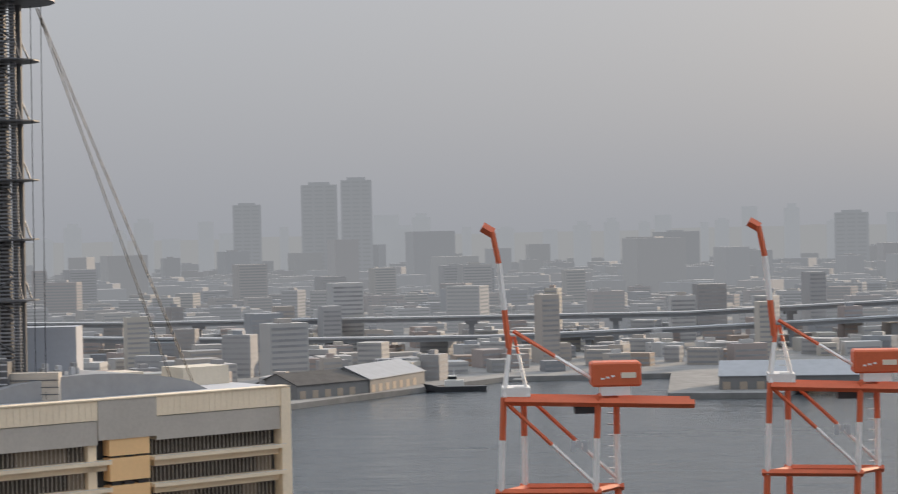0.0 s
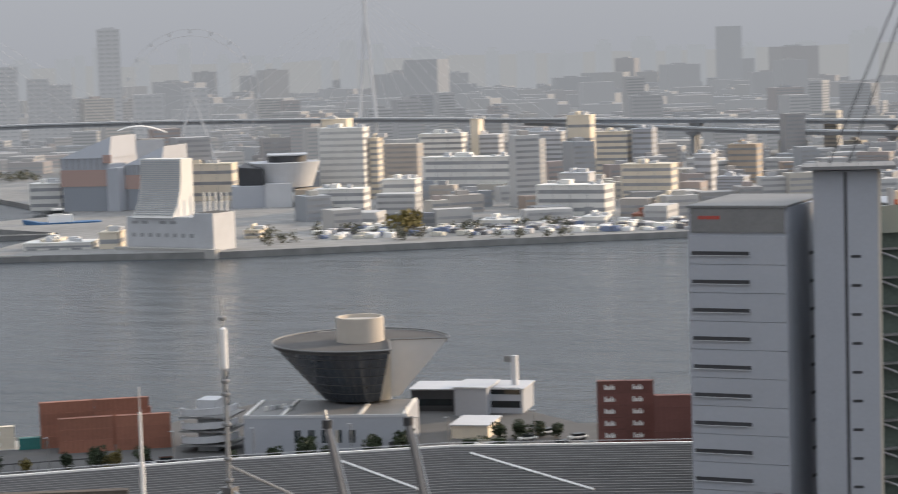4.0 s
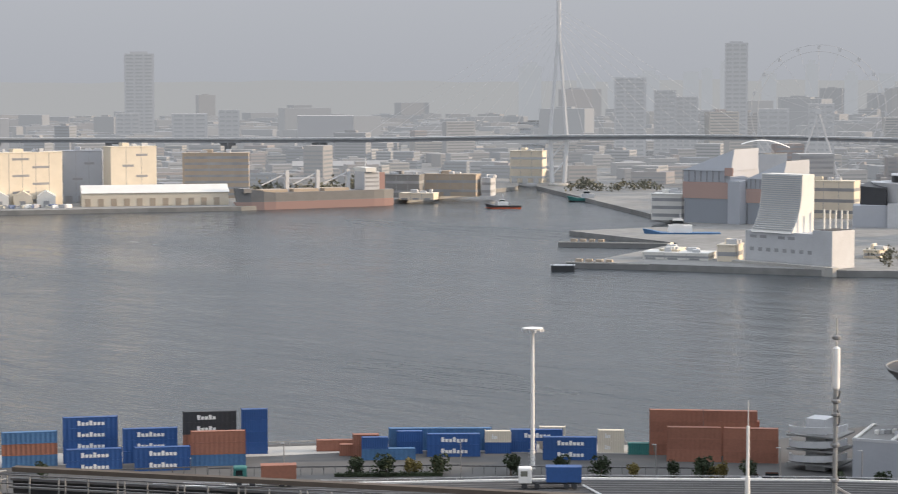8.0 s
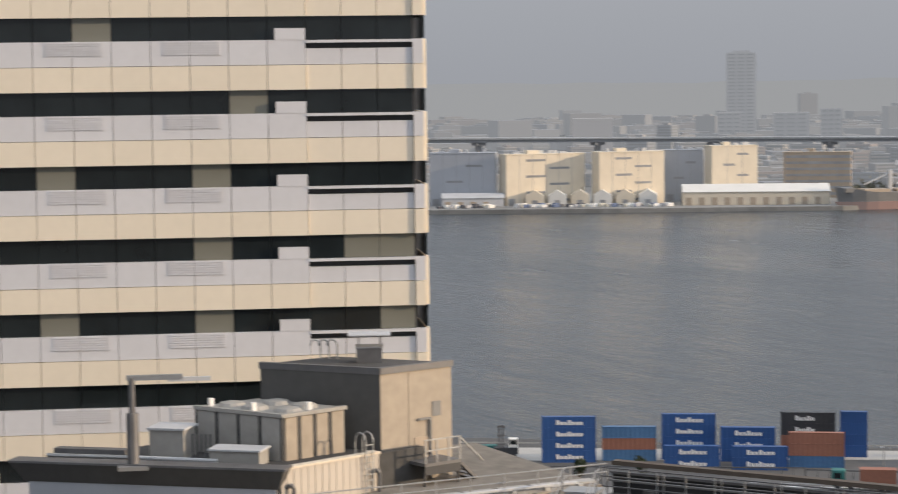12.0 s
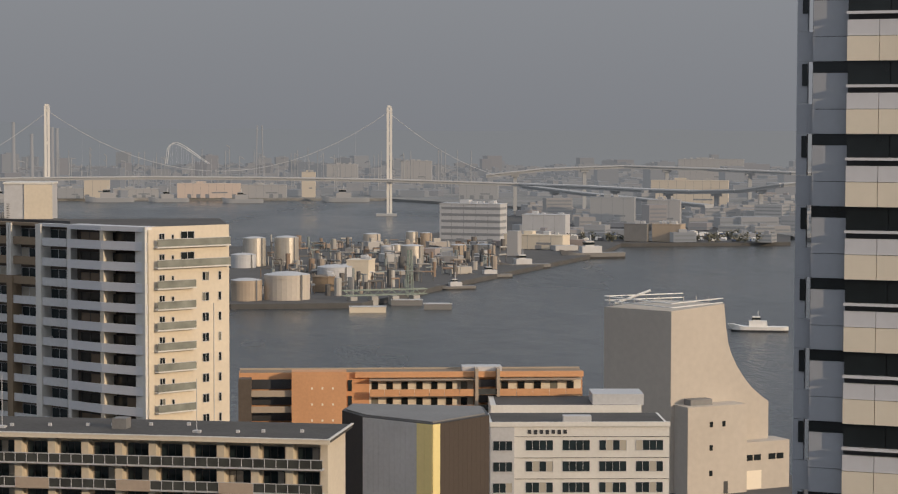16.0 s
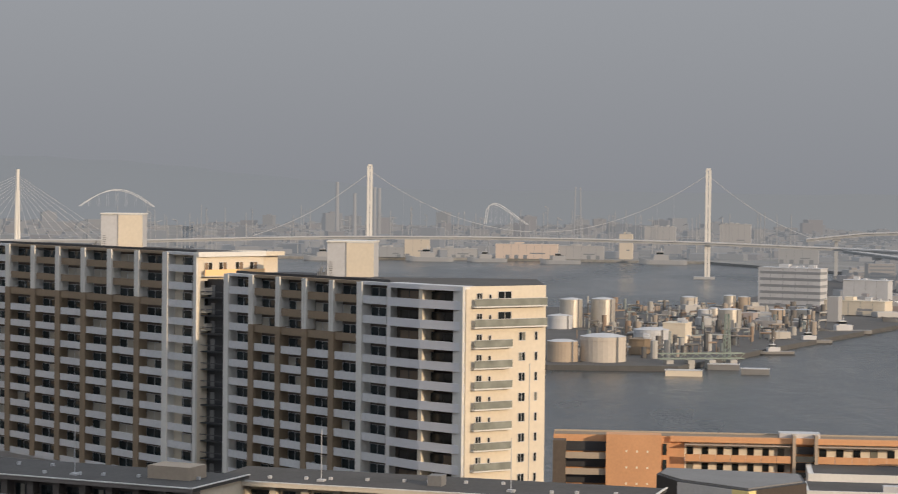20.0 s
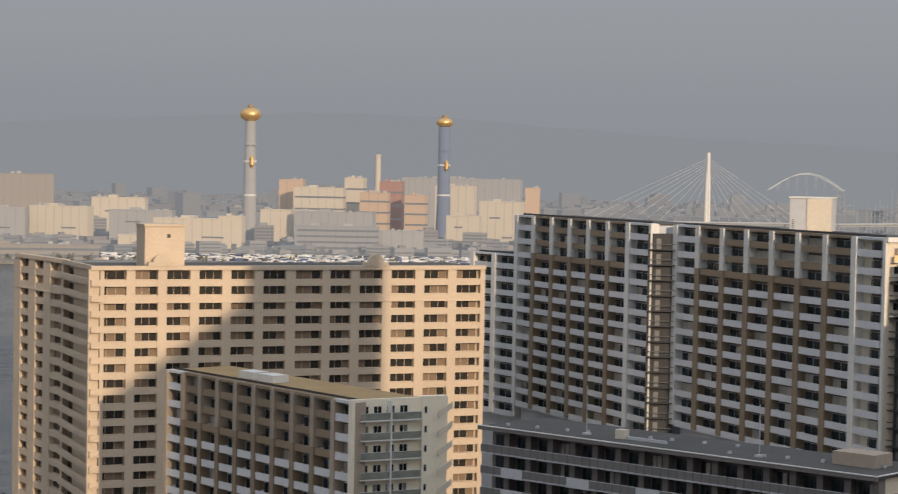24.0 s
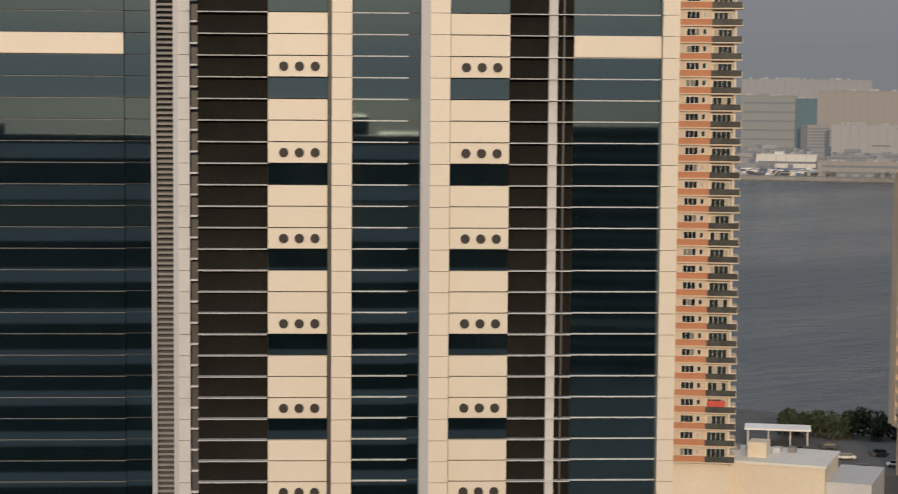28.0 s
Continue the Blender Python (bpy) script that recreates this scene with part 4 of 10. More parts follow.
for i in range(9):
    slab("roof_rail", v1, WARM_C, -8 + i * 2.4, 15 - i * 1.7, 44, -7.9 + i * 2.4, 15.1 - i * 1.7, 46.0)
for h in (44.6, 45.6):
    rods("roof_lattice", v1, CRANE_W, [((-8.0, 17.3, h), (14.0, 17.3, h)), ((-8.0, 17.3, h), (0.2, 0.2, h - 0.8)), ((0.2, 0.2, h - 0.8), (14.4, 0.2, h))], 0.14, 5)
for i in range(8):
    rods("roof_brace", v1, CRANE_W, [((-7.0 + i * 2.8, 17.3, 43.6), (-1.0 + i * 2.0, 3.0, 45.0))], 0.12, 5)
rods("roof_aerial", v1, CRANE_W, [((-6.5, 15, 44), (1.0, 11, 47.2))], 0.3, 6)
slab("annex", v1, WARM_C, 1.0, -6, 0, 17.5, 0, 21.0)
slab("low_wing", v1, WARM_C, 17.5, -4, 0, 31, 3, 11.4)
slab("annex_roof_unit", v1, MID, 3, -4, 21.0, 9, -1, 22.4)
for x, z in ((7, 16), (10.5, 16), (7, 10.5), (7, 4.5)):
    slab("window", v1, GLASS_D, x, -6.05, z, x + 0.9, -5.96, z + 1.3)
slab("shutter", v1, CREAM2, 18.4, -4.05, 0.2, 23, -3.96, 4.6)
slab("door", v1, DARK, 11, -6.05, 0.1, 12.2, -5.96, 3)
for x in (18.5, 20.8, 25.0, 27.3):
    slab("window", v1, GLASS_D, x, -4.05, 7.0, x + 2, -3.96, 8.4)


# ---- orange and cream tower of flats ----
BRICK_T = node_mat("brick_red_tile", (0.42, 0.18, 0.09), 0.7, vary=0.1)


def orange_tower():
    root, w = building("apartment_tower", at(134.5, 369), at(131.68, 369), 4, "slim orange and cream apartment tower with white balcony edges", "apartment tower")
    top = 103.0
    bm = bmesh.new()
    box(bm, 0, 1.2, 0, w - 0.8, 18, top)
    part("body", bm, CREAM, root)
    for k in range(29):
        z = top - 0.6 - (k + 1) * 2.97
        slab("floor_edge", root, CREAM_B, 0, -0.35, z - 0.22, w + 0.25, 1.4, z)
        slab("spandrel", root, BRICK_T, 0, 0.0, z, 13.0, 0.3, z + 1.05)
        slab("wall", root, CREAM_B, 0, 0.1, z + 1.05, 13.0, 1.2, z + 2.75)
        window(root, 8.6, z + 1.1, 2.3, 1.3, GLASS_D, WHITE, 3, 0.1)
        window(root, 11.4, z + 1.3, 0.7, 1.0, GLASS, WHITE, 1, 0.1)
        window(root, 4.5, z + 1.1, 2.3, 1.3, GLASS_D, WHITE, 3, 0.1)
        window(root, 13.3, z + 0.05, 3.3, 2.2, GLASS, WHITE, 4, 1.2)
        slab("balcony_glass", root, RAILGLASS, 13.0, -0.3, z, w + 0.1, -0.25, z + 1.05)
        slab("partition", root, CREAM, 16.9, 0.0, z, 17.2, 1.2, z + 2.75)
        slab("side_balcony", root, CREAM, w - 0.8, 1.5, z - 0.2, w + 0.2, 6, z + 1.0)
    slab("awning", root, RED, 13.4, -0.1, top - 0.6 - 26 * 2.97, 16.5, 0.0, top - 0.6 - 26 * 2.97 + 2.1)
    slab("parapet", root, WHITE, -0.3, -0.4, top - 0.6, w + 0.3, 18, top)
    slab("roof_machine", root, ORANGE_TILE, 7.2, 3, top, 8.6, 5, top + 3.4)


orange_tower()


# ---- cream office building with the mast ----
def mast_building():
    root, w = building("office_building", at(13.73, 314), at(4.51, 344), 4, "cream office building with long ledges and apricot panels", "office building")
    bm = bmesh.new()
    box(bm, -4, 1.6, 0, w - 0.2, 30, 60.6)
    part("body", bm, DARK, root)
    slab("roof", root, PALE, -3.8, 1.0, 60.6, w - 0.3, 29.8, 60.75)
    for a, b in ((0.0, 25.1), (35.5, w - 0.4)):
        n = int((b - a) / 1.05)
        s = (b - a) / n
        for i in range(n):
            slab("fascia_panel", root, CREAM_M, a + i * s + 0.02, -0.6, 57.7, a + (i + 1) * s - 0.02, 1.6, 60.7)
        slab("louver_band", root, MAST_T, a, -0.45, 53.9, b, 1.6, 57.6)
    slab("fascia_panel", root, MAST_T, 25.15, -0.7, 54.6, 35.45, 1.6, 60.75)
    slab("coping", root, CREAM_M, -0.3, -0.8, 60.75, w, 1.8, 60.95)
    ledges = [51.1, 46.85, 42.6, 38.35, 34.1, 29.8, 25.5, 21.2, 16.9, 12.6]
    for k, z in enumerate(ledges):
        for a, b in ((-0.8, 27.0), (34.6, w - 1.6)):
            slab("ledge", root, CREAM_M, a, -1.4, z - 0.25, b, 1.6, z + 0.3)
            slab("ledge_rail", root, WHITE, a, -1.45, z + 0.35, b, -1.38, z + 0.45)
            if k < 4:
                slab("soffit_band", root, CREAM_M, a + 0.8, 0.2, z - 1.35, b, 1.6, z - 0.3)
            else:
                slab("soffit_band", root, CREAM_M, a + 0.8, 0.2, z - 1.35, b, 1.6, z - 0.3)
                slabs("ledge_bracket", root, CREAM_M, [(a + 1 + i * 1.2, -1.4, z - 0.95, a + 1.35 + i * 1.2, -0.2, z - 0.25) for i in range(int((b - a) / 1.2))])
        for a, b in ((0.2, 23.6), (34.6, 58.2)):
            top = z + 4.25 - 1.3
            n = 8
            s = (b - a) / n
            for i in range(n):
                slab("pane", root, GLASS_U if k < 4 else GLASS_G, a + i * s, 1.3, z + 0.3, a + (i + 1) * s - 0.05, 1.4, top)
            c = n * 4 if k < 4 else n * 2
            tagged(slabs("fin_screen", root, MAST_T, [(a + i * (b - a) / c, 0.7, z + 0.2, a + 0.06 + i * (b - a) / c, 0.85, top) for i in range(c)]), kind="stuff")
        slab("apricot_panel", root, APRICOT, 27.1, -0.5, z - 3.0, 34.2, 1.6, z + 0.55)
        for i in range(3):
            slab("slot", root, DARK, 27.6 + i * 2.3, -0.2, z + 0.6, 29.2 + i * 2.3, 0.2, z + 1.0)
        slab("slot_frame", root, CREAM_M, 23.7, 0.2, z, 25.2, 1.6, z + 4.2)
    slab("apricot_panel", root, APRICOT, 27.1, -0.5, 52.0, 34.2, 1.6, 54.6)
    slab("end_pier", root, CREAM_M, w - 1.9, -0.8, 0, w, 1.7, 60.6)
    slab("end_pier", root, CREAM_M, -4.2, -0.4, 0, -0.9, 1.7, 60.6)
    slab("downpipe", root, GREY, -0.85, -0.5, 55, -0.1, 0.2, 60.5)
    for k in range(14):
        z = 59 - k * 4.25
        slab("outrigger", root, PALE, w, 0.2, z - 0.1, w + 0.7, 3, z + 0.1)
        slab("vent", root, DARK, -3.2, -0.45, z - 4.4, -2.4, -0.38, z - 4.2)
    # glazed stair between the piers
    slab("stair_shaft", root, GREEN, -12, 2.6, 0, -6, 4, 61.5)
    slab("stair_head", root, GLASS_G, -12, 1.4, 57.5, -6, 4, 61.5)
    for k in range(13):
        z = 55 - k * 4.25
        slab("landing", root, MID, -12, 1.2, z, -6, 2.6, z + 0.25)
        bm = bmesh.new()
        tube(bm, (-11.6, 1.8, z), (-6.4, 1.8, z - 2.1), 0.16, n=4)
        part("stair_flight", bm, PALE, root)
    slab("louver_shaft", root, DARK, -6, 1.0, 0, -4.2, 3, 61)
    slabs("louver", root, WHITE, [(-6, 0.5, 60.5 - k * 1.05, -4.4, 1.0, 60.7 - k * 1.05) for k in range(44)])
    # barrel roof
    bm = bmesh.new()
    n = 14
    prev = None
    for i in range(n + 1):
        u = 6 + 43 * i / n
        z = 60.8 + 3.6 * max(0.0, math.sin(math.pi * i / n)) ** 0.6
        cur = [bm.verts.new((u, 6, z)), bm.verts.new((u, 24, z)), bm.verts.new((u, 6, 60.7))]
        if prev:
            bm.faces.new((prev[0], cur[0], cur[1], prev[1]))
            bm.faces.new((prev[2], cur[2], cur[0], prev[0]))
        prev = cur
    part("barrel_roof", bm, BARREL, root)
    for i in range(9):
        slab("roof_unit", root, STEEL if i % 2 else PALE, 20 + i * 0.9, 8 + i % 3, 63.6, 20.7 + i * 0.9, 9 + i % 3, 65 + (i * 7 % 5) * 0.3)
    slab("roof_room", root, CREAM, 36, 16, 60.7, 43, 22, 63.6)
    slab("roof_room", root, CREAM, 50, 15, 60.7, 59, 22, 63.8)
    for i in range(14):
        slab("roof_clutter", root, (CRANE_O if i == 5 else CREAM_M, PALE, MID)[i % 3] if i != 5 else CRANE_O, -13 + i * 0.95, 2 + (i * 5 % 4), 61.2, -12.3 + i * 0.95, 3 + (i * 5 % 4), 62.2 + (i * 7 % 5) * 0.6)


CREAM_M = node_mat("warm_cream_cladding", (0.9, 0.76, 0.57), 0.6, vary=0.07)
GLASS_U = glass_mat("upper_office_glass", (0.07, 0.062, 0.055), 0.15, blind=0.3, cloth=(0.24, 0.2, 0.16))
BARREL = node_mat("grey_barrel_roof", (0.3, 0.305, 0.315), 0.6, vary=0.12, size=3)
MAST_T = node_mat("warm_grey_louvre", (0.5, 0.46, 0.41), 0.7, vary=0.1)
GLASS_G = glass_mat("greenish_office_glass", (0.12, 0.13, 0.11), 0.15, blind=0.45, cloth=(0.3, 0.32, 0.28))
mast_building()


MAST_G = node_mat("mast_dark_grey", (0.11, 0.115, 0.125), 0.5, vary=0.25)
MAST_L = node_mat("mast_lattice_grey", (0.26, 0.27, 0.29), 0.5, vary=0.3)


def mast():
    c = at(12.01, 335)
    root = empty("mast", Matrix.Translation((c.x, c.y, 64.5)), "dark lattice communication mast with ring platforms and guy cables", "mast")
    for sx in (-1, 1):
        for sy in (-1, 1):
            bm = bmesh.new()
            tube(bm, (sx * 2.1, sy * 2.1, 0), (sx * 2.4, sy * 2.4, 64), 0.55, 0.5)
            part("column", bm, MAST_G, root)
    bm = bmesh.new()
    tube(bm, (0, 0, 0), (0, 0, 66), 1.1, 1.0)
    part("core_tube", bm, DARK, root)
    for sx in (-1, 1):
        slabs("ladder_lattice", root, MAST_L, [(sx * 2.2 - 0.75, -3.0, 0.6 + k * 0.49, sx * 2.2 + 0.75, -2.7, 0.78 + k * 0.49) for k in range(126)])
    slabs("centre_lattice", root, MAST_L, [(-1.35, -2.4, 0.4 + k * 0.6, 1.35, -2.2, 0.66 + k * 0.6) for k in range(103)])
    rods("cross_brace", root, MAST_G, [((-2.2 if k % 2 else 2.2, -2.55, 1 + k * 3.1), (2.2 if k % 2 else -2.2, -2.55, 4.1 + k * 3.1)) for k in range(20)], 0.16)
    rods("platform_rail", root, MAST_G, [((8.3 * math.cos(i * 0.524), 8.3 * math.sin(i * 0.524), 64.2), (8.3 * math.cos(i * 0.524 + 0.524), 8.3 * math.sin(i * 0.524 + 0.524), 64.2)) for i in range(12)], 0.07)
    # slimmer upper stage with aerials above the head platform
    for sx in (-1, 1):
        for sy in (-1, 1):
            rods("upper_column", root, MAST_G, [((sx * 2.0, sy * 2.0, 63.4), (sx * 1.9, sy * 1.9, 92))], 0.4, 6)
    rods("upper_bracing", root, MAST_G, [((-1.9 if k % 2 else 1.9, -2.0, 64 + k * 2.0), (1.9 if k % 2 else -1.9, -2.0, 66 + k * 2.0)) for k in range(13)], 0.16)
    rods("upper_core", root, DARK, [((0, 0, 63), (0, 0, 92))], 1.2, 8)
    slabs("ladder_lattice", root, MAST_L, [(-1.6, -2.5, 64 + k * 0.6, 1.6, -2.3, 64.22 + k * 0.6) for k in range(46)])
    for x in (-7.4, -6.4, -5.0, 4.4, 5.6, 7.4):
        rods("aerial", root, PALE, [((x, -3, 63.4), (x, -3, 69 + abs(x) * 0.4))], 0.16, 6)
    for x, y, z, r in ((-7.2, -4.4, 65.6, 0.7), (5.0, -6.0, 65.2, 0.8), (7.3, -4.2, 65.4, 0.6)):
        bm = bmesh.new()
        tube(bm, (x, y, z), (x, y - 0.5, z), r * 0.5, r, 12)
        part("dish", bm, PALE, root)
    for k, (z, r) in enumerate(((15.8, 5.2), (25.3, 5.4), (34.6, 5.6), (43.8, 5.8), (53.3, 6.0))):
        bm = bmesh.new()
        lathe(bm, [(r * 0.72, z - 0.25), (r, z - 0.1), (r, z + 0.1), (r * 0.72, z + 0.15)], 16)
        part("ring_platform", bm, MAST_G, root)
        for i in range(4):
            a = math.pi / 4 + i * math.pi / 2
            bm = bmesh.new()
            tube(bm, (math.cos(a) * r * 0.9, math.sin(a) * r * 0.9, z), (math.cos(a) * 2.6, math.sin(a) * 2.6, z + 5.5), 0.14, n=5)
            part("brace", bm, MAST_G, root)
    bm = bmesh.new()
    lathe(bm, [(2.5, 62.3), (8.6, 62.5), (8.6, 63.0), (2.5, 63.1)], 20)
    part("head_platform", bm, MAST_G, root)
    for dx, dy, z in ((-18, -41, 8.0), (-15.5, -40, 8.0), (24, 14, 1.0), (27.3, 14.5, 1.0)):
        for s in (-0.15, 0.15):
            bm = bmesh.new()
            tube(bm, (math.copysign(6.0, dx) + s, -1, 61.5), (dx + s, dy, z), 0.07, n=4)
            part("guy_cable", bm, BLACK, root)
    for x in (-7.0, -5.2, 5.6, 7.2):
        bm = bmesh.new()
        tube(bm, (x, -4, 61.5), (x * 0.98, -6, 0.5), 0.06, n=4)
        part("cable", bm, BLACK, root)
    for i in range(9):
        slab("screen_rail", root, PALE, -13, -8, -1.0 + i * 1.0, 1.5, -7.9, -0.8 + i * 1.0)
    slab("screen", root, MAST_G, -13, -7.5, -3, 1.5, -3, 6.5)
    slab("screen_wall", root, WARM_C, 1.5, -6, -3, 9, -3, 4.6)
    for i in range(5):
        slab("screen_bar", root, MAST_G, 1.5, -6.1, -1 + i * 1.1, 9, -6.02, -0.85 + i * 1.1)
    slab("rear_block", root, GREY, -9, 10, -4, 9, 16, 11)


mast()


def slab_block():
    root, w = building("grey_building", at(20.85, 304), at(18.19, 300), 4, "grey panelled slab with thin dark window slots", "building")
    h = 62.6
    slab("body", root, GREY, 0, 0.3, 0, w, 24, h - 0.3)
    slab("roof_edge", root, MID, -0.2, -0.1, h - 0.3, w + 0.2, 24, h)
    slab("sign_band", root, MID, 0.4, 0.05, h - 3.9, w - 0.3, 0.3, h - 0.4)
    for i in range(6):
        slab("sign_mark", root, RED, 1.6 + i * 0.55, -0.02, h - 2.0, 2.0 + i * 0.55, 0.04, h - 1.5)
    for k in range(13):
        z = h - 7.1 - k * 4.15
        slab("panel", root, GREY, 0.02, 0.0, z - 1.4, w, 0.3, z + 2.68)
        slab("slot_window", root, DARK, 0.5, -0.08, z - 0.1, 9.1, 0.02, z + 0.45)
        slab("slot_shelf", root, PALE, 0.4, -0.25, z - 0.2, 9.2, 0.0, z - 0.1)
    root2, w2 = building("grey_building", at(18.19, 300.5), at(17.35, 312), 4, "shaded return wall of the grey slab", "building")
    slab("wall", root2, GREY, 0, 0.2, 0, w2, 5, h - 0.3)
    for k in range(13):
        slab("slot_window", root2, DARK, w2 - 3, 0.1, h - 8 - k * 4.15, w2 - 1.5, 0.25, h - 7.5 - k * 4.15)
    root3, w3 = building("stair_tower", at(17.46, 300), at(15.73, 300), 4, "grey stair tower with a dark joint and flat roof plate", "stair tower")
    slab("body", root3, GREY, 0, 0.2, 0, w3, 9, 67.4)
    slab("panel", root3, GREY, 0, 0, 0, 4.3, 0.3, 67.4)
    slab("panel", root3, GREY, 4.75, 0, 0, w3, 0.3, 67.4)
    slab("joint", root3, DARK, 4.3, 0.12, 0, 4.75, 0.3, 67.2)
    slab("side_wall", root3, CREAM, w3, 0.4, 0, w3 + 0.4, 9, 67)
    for k in range(13):
        z = 55.0 - k * 4.15
        slab("slot_window", root3, DARK, 5.2, -0.06, z, 6.6, 0.02, z + 0.4)
    slab("roof_plate", root3, MID, -1.6, -1.5, 67.6, w3 + 2.5, 10, 68.1)
    for i in range(7):
        slab("roof_bracket", root3, STEEL, -1.4 + i * 1.9, -1.3, 68.1, -1.3 + i * 1.9, -1.2, 69.2)
    slab("rail", root3, STEEL, -1.4, -1.3, 69.1, w3 + 2.3, -1.22, 69.2)


slab_block()


# ---- dark block with louvred roof screen, vaulted halls and blue gangways ----
SCREEN_D = node_mat("charcoal_screen", (0.13, 0.13, 0.135), 0.6, vary=0.2)
DECK_P = node_mat("dark_roof_panel", (0.1, 0.095, 0.09), 0.85, vary=0.35, size=3)
BAND_G = node_mat("grey_spandrel_band", (0.26, 0.26, 0.27), 0.6, vary=0.1)


def dark_block():
    root, w = building("dark_building", at(9.46, 275), at(0.6, 262), 4, "dark block with a louvred roof screen and banded floors", "building")
    slab("screen", root, SCREEN_D, 0, 0, 35, w, 11, 43.0)
    slab("screen", root, SCREEN_D, 11.5, -0.5, 34.5, w + 4, 0, 42.6)
    slab("screen_top", root, DECK_P, -0.2, -0.2, 43.0, w, 11, 43.2)
    for i in range(5):
        slab("roof_panel", root, DECK_P, 2.5 + i * 8, 1.6, 43.2, 9.6 + i * 8, 9.5, 43.35)
        slab("roof_joint", root, STEEL, 1.5 + i * 8, 1.0, 43.2, 1.65 + i * 8, 10.4, 43.42)
    slab("roof_kerb", root, STEEL, 12, 0.2, 43.2, w, 0.4, 43.45)
    slab("roof_kerb", root, MID, 0, 10.2, 43.2, w, 10.5, 43.6)
    for x, y, h, m in ((5, 7, 0.7, CREAM), (10.5, 6, 0.4, STEEL), (13.5, 8, 0.5, MID), (22, 6, 0.4, STEEL), (33, 7, 0.5, MID)):
        slab("roof_unit", root, m, x, y, 43.2, x + 2.0, y + 1.6, 43.2 + h)
    slab("tower_edge", root, SCREEN_D, 1.0, -3, 0, 3.6, 5, 32.0)
    slab("lower_body", root, MID, 3.6, -2.6, 0, w, 16, 33.0)
    for k in range(6):
        z = 31.0 - k * 3.9
        slab("band", root, BAND_G, 3.6, -3.0, z - 1.3, w, -2.6, z + 1.2)
        slab("glass_band", root, GLASS_D, 3.6, -2.75, z - 2.7, w, -2.62, z - 1.35)
    slab("step_roof", root, PALE, 3.6, -3.0, 33.0, w, 0, 33.4)
    for i in range(6):
        slab("sign_bar", root, MID, 28 + i * 1.0, -0.62, 38.5, 28.6 + i * 1.0, -0.5, 40.2)


dark_block()


def vaults():
    for i in range(3):
        root, w = building("vaulted_hall", at(5.2 - i * 1.35, 455), at(3.85 - i * 1.35, 456), 4, "grey barrel-vaulted harbour hall roof", "hall", "vaulted halls")
        bm = bmesh.new()
        n = 10
        prev = None
        for k in range(n + 1):
            t = math.pi * k / n
            cur = [bm.verts.new((w / 2 - w / 2 * math.cos(t), y, 13.2 + 3.9 * math.sin(t))) for y in (0, 40)]
            if prev:
                bm.faces.new((prev[0], cur[0], cur[1], prev[1]))
            prev = cur
        part("roof", bm, MID, root)
        bm = bmesh.new()
        bm.faces.new([bm.verts.new((w / 2 - w / 2.03 * math.cos(math.pi * k / n), 0.25, 13.2 + 3.8 * math.sin(math.pi * k / n))) for k in range(n + 1)])
        part("gable", bm, MID, root)
        slab("wall", root, MID, 0.1, 0.3, 0, w - 0.1, 39, 13.2)
        for k in range(5):
            a = math.pi * (k + 0.5) / 5
            slab("roof_light", root, MID, w / 2 - w / 2.02 * math.cos(a) - 0.4, 0.5, 13.3 + 3.9 * math.sin(a), w / 2 - w / 2.02 * math.cos(a) + 0.4, 39, 13.45 + 3.9 * math.sin(a))


vaults()


def gangway(az):
    root, w = building("gangway", at(az, 515), at(az - 0.45, 515), 4, "blue steel boarding gangway on the quay", "gangway", "blue gangways")
    for x in (0.2, w - 0.4):
        slab("post", root, BLUE2, x, 0, 0, x + 0.3, 0.3, 15)
    for z in (11, 13, 15):
        slab("beam", root, BLUE2, 0, 0, z, w, 0.35, z + 0.35)
    slab("deck", root, MID, 0, 0, 10.6, w, 6, 10.9)


for i in range(6):
    gangway(0.9 - i * 0.5)


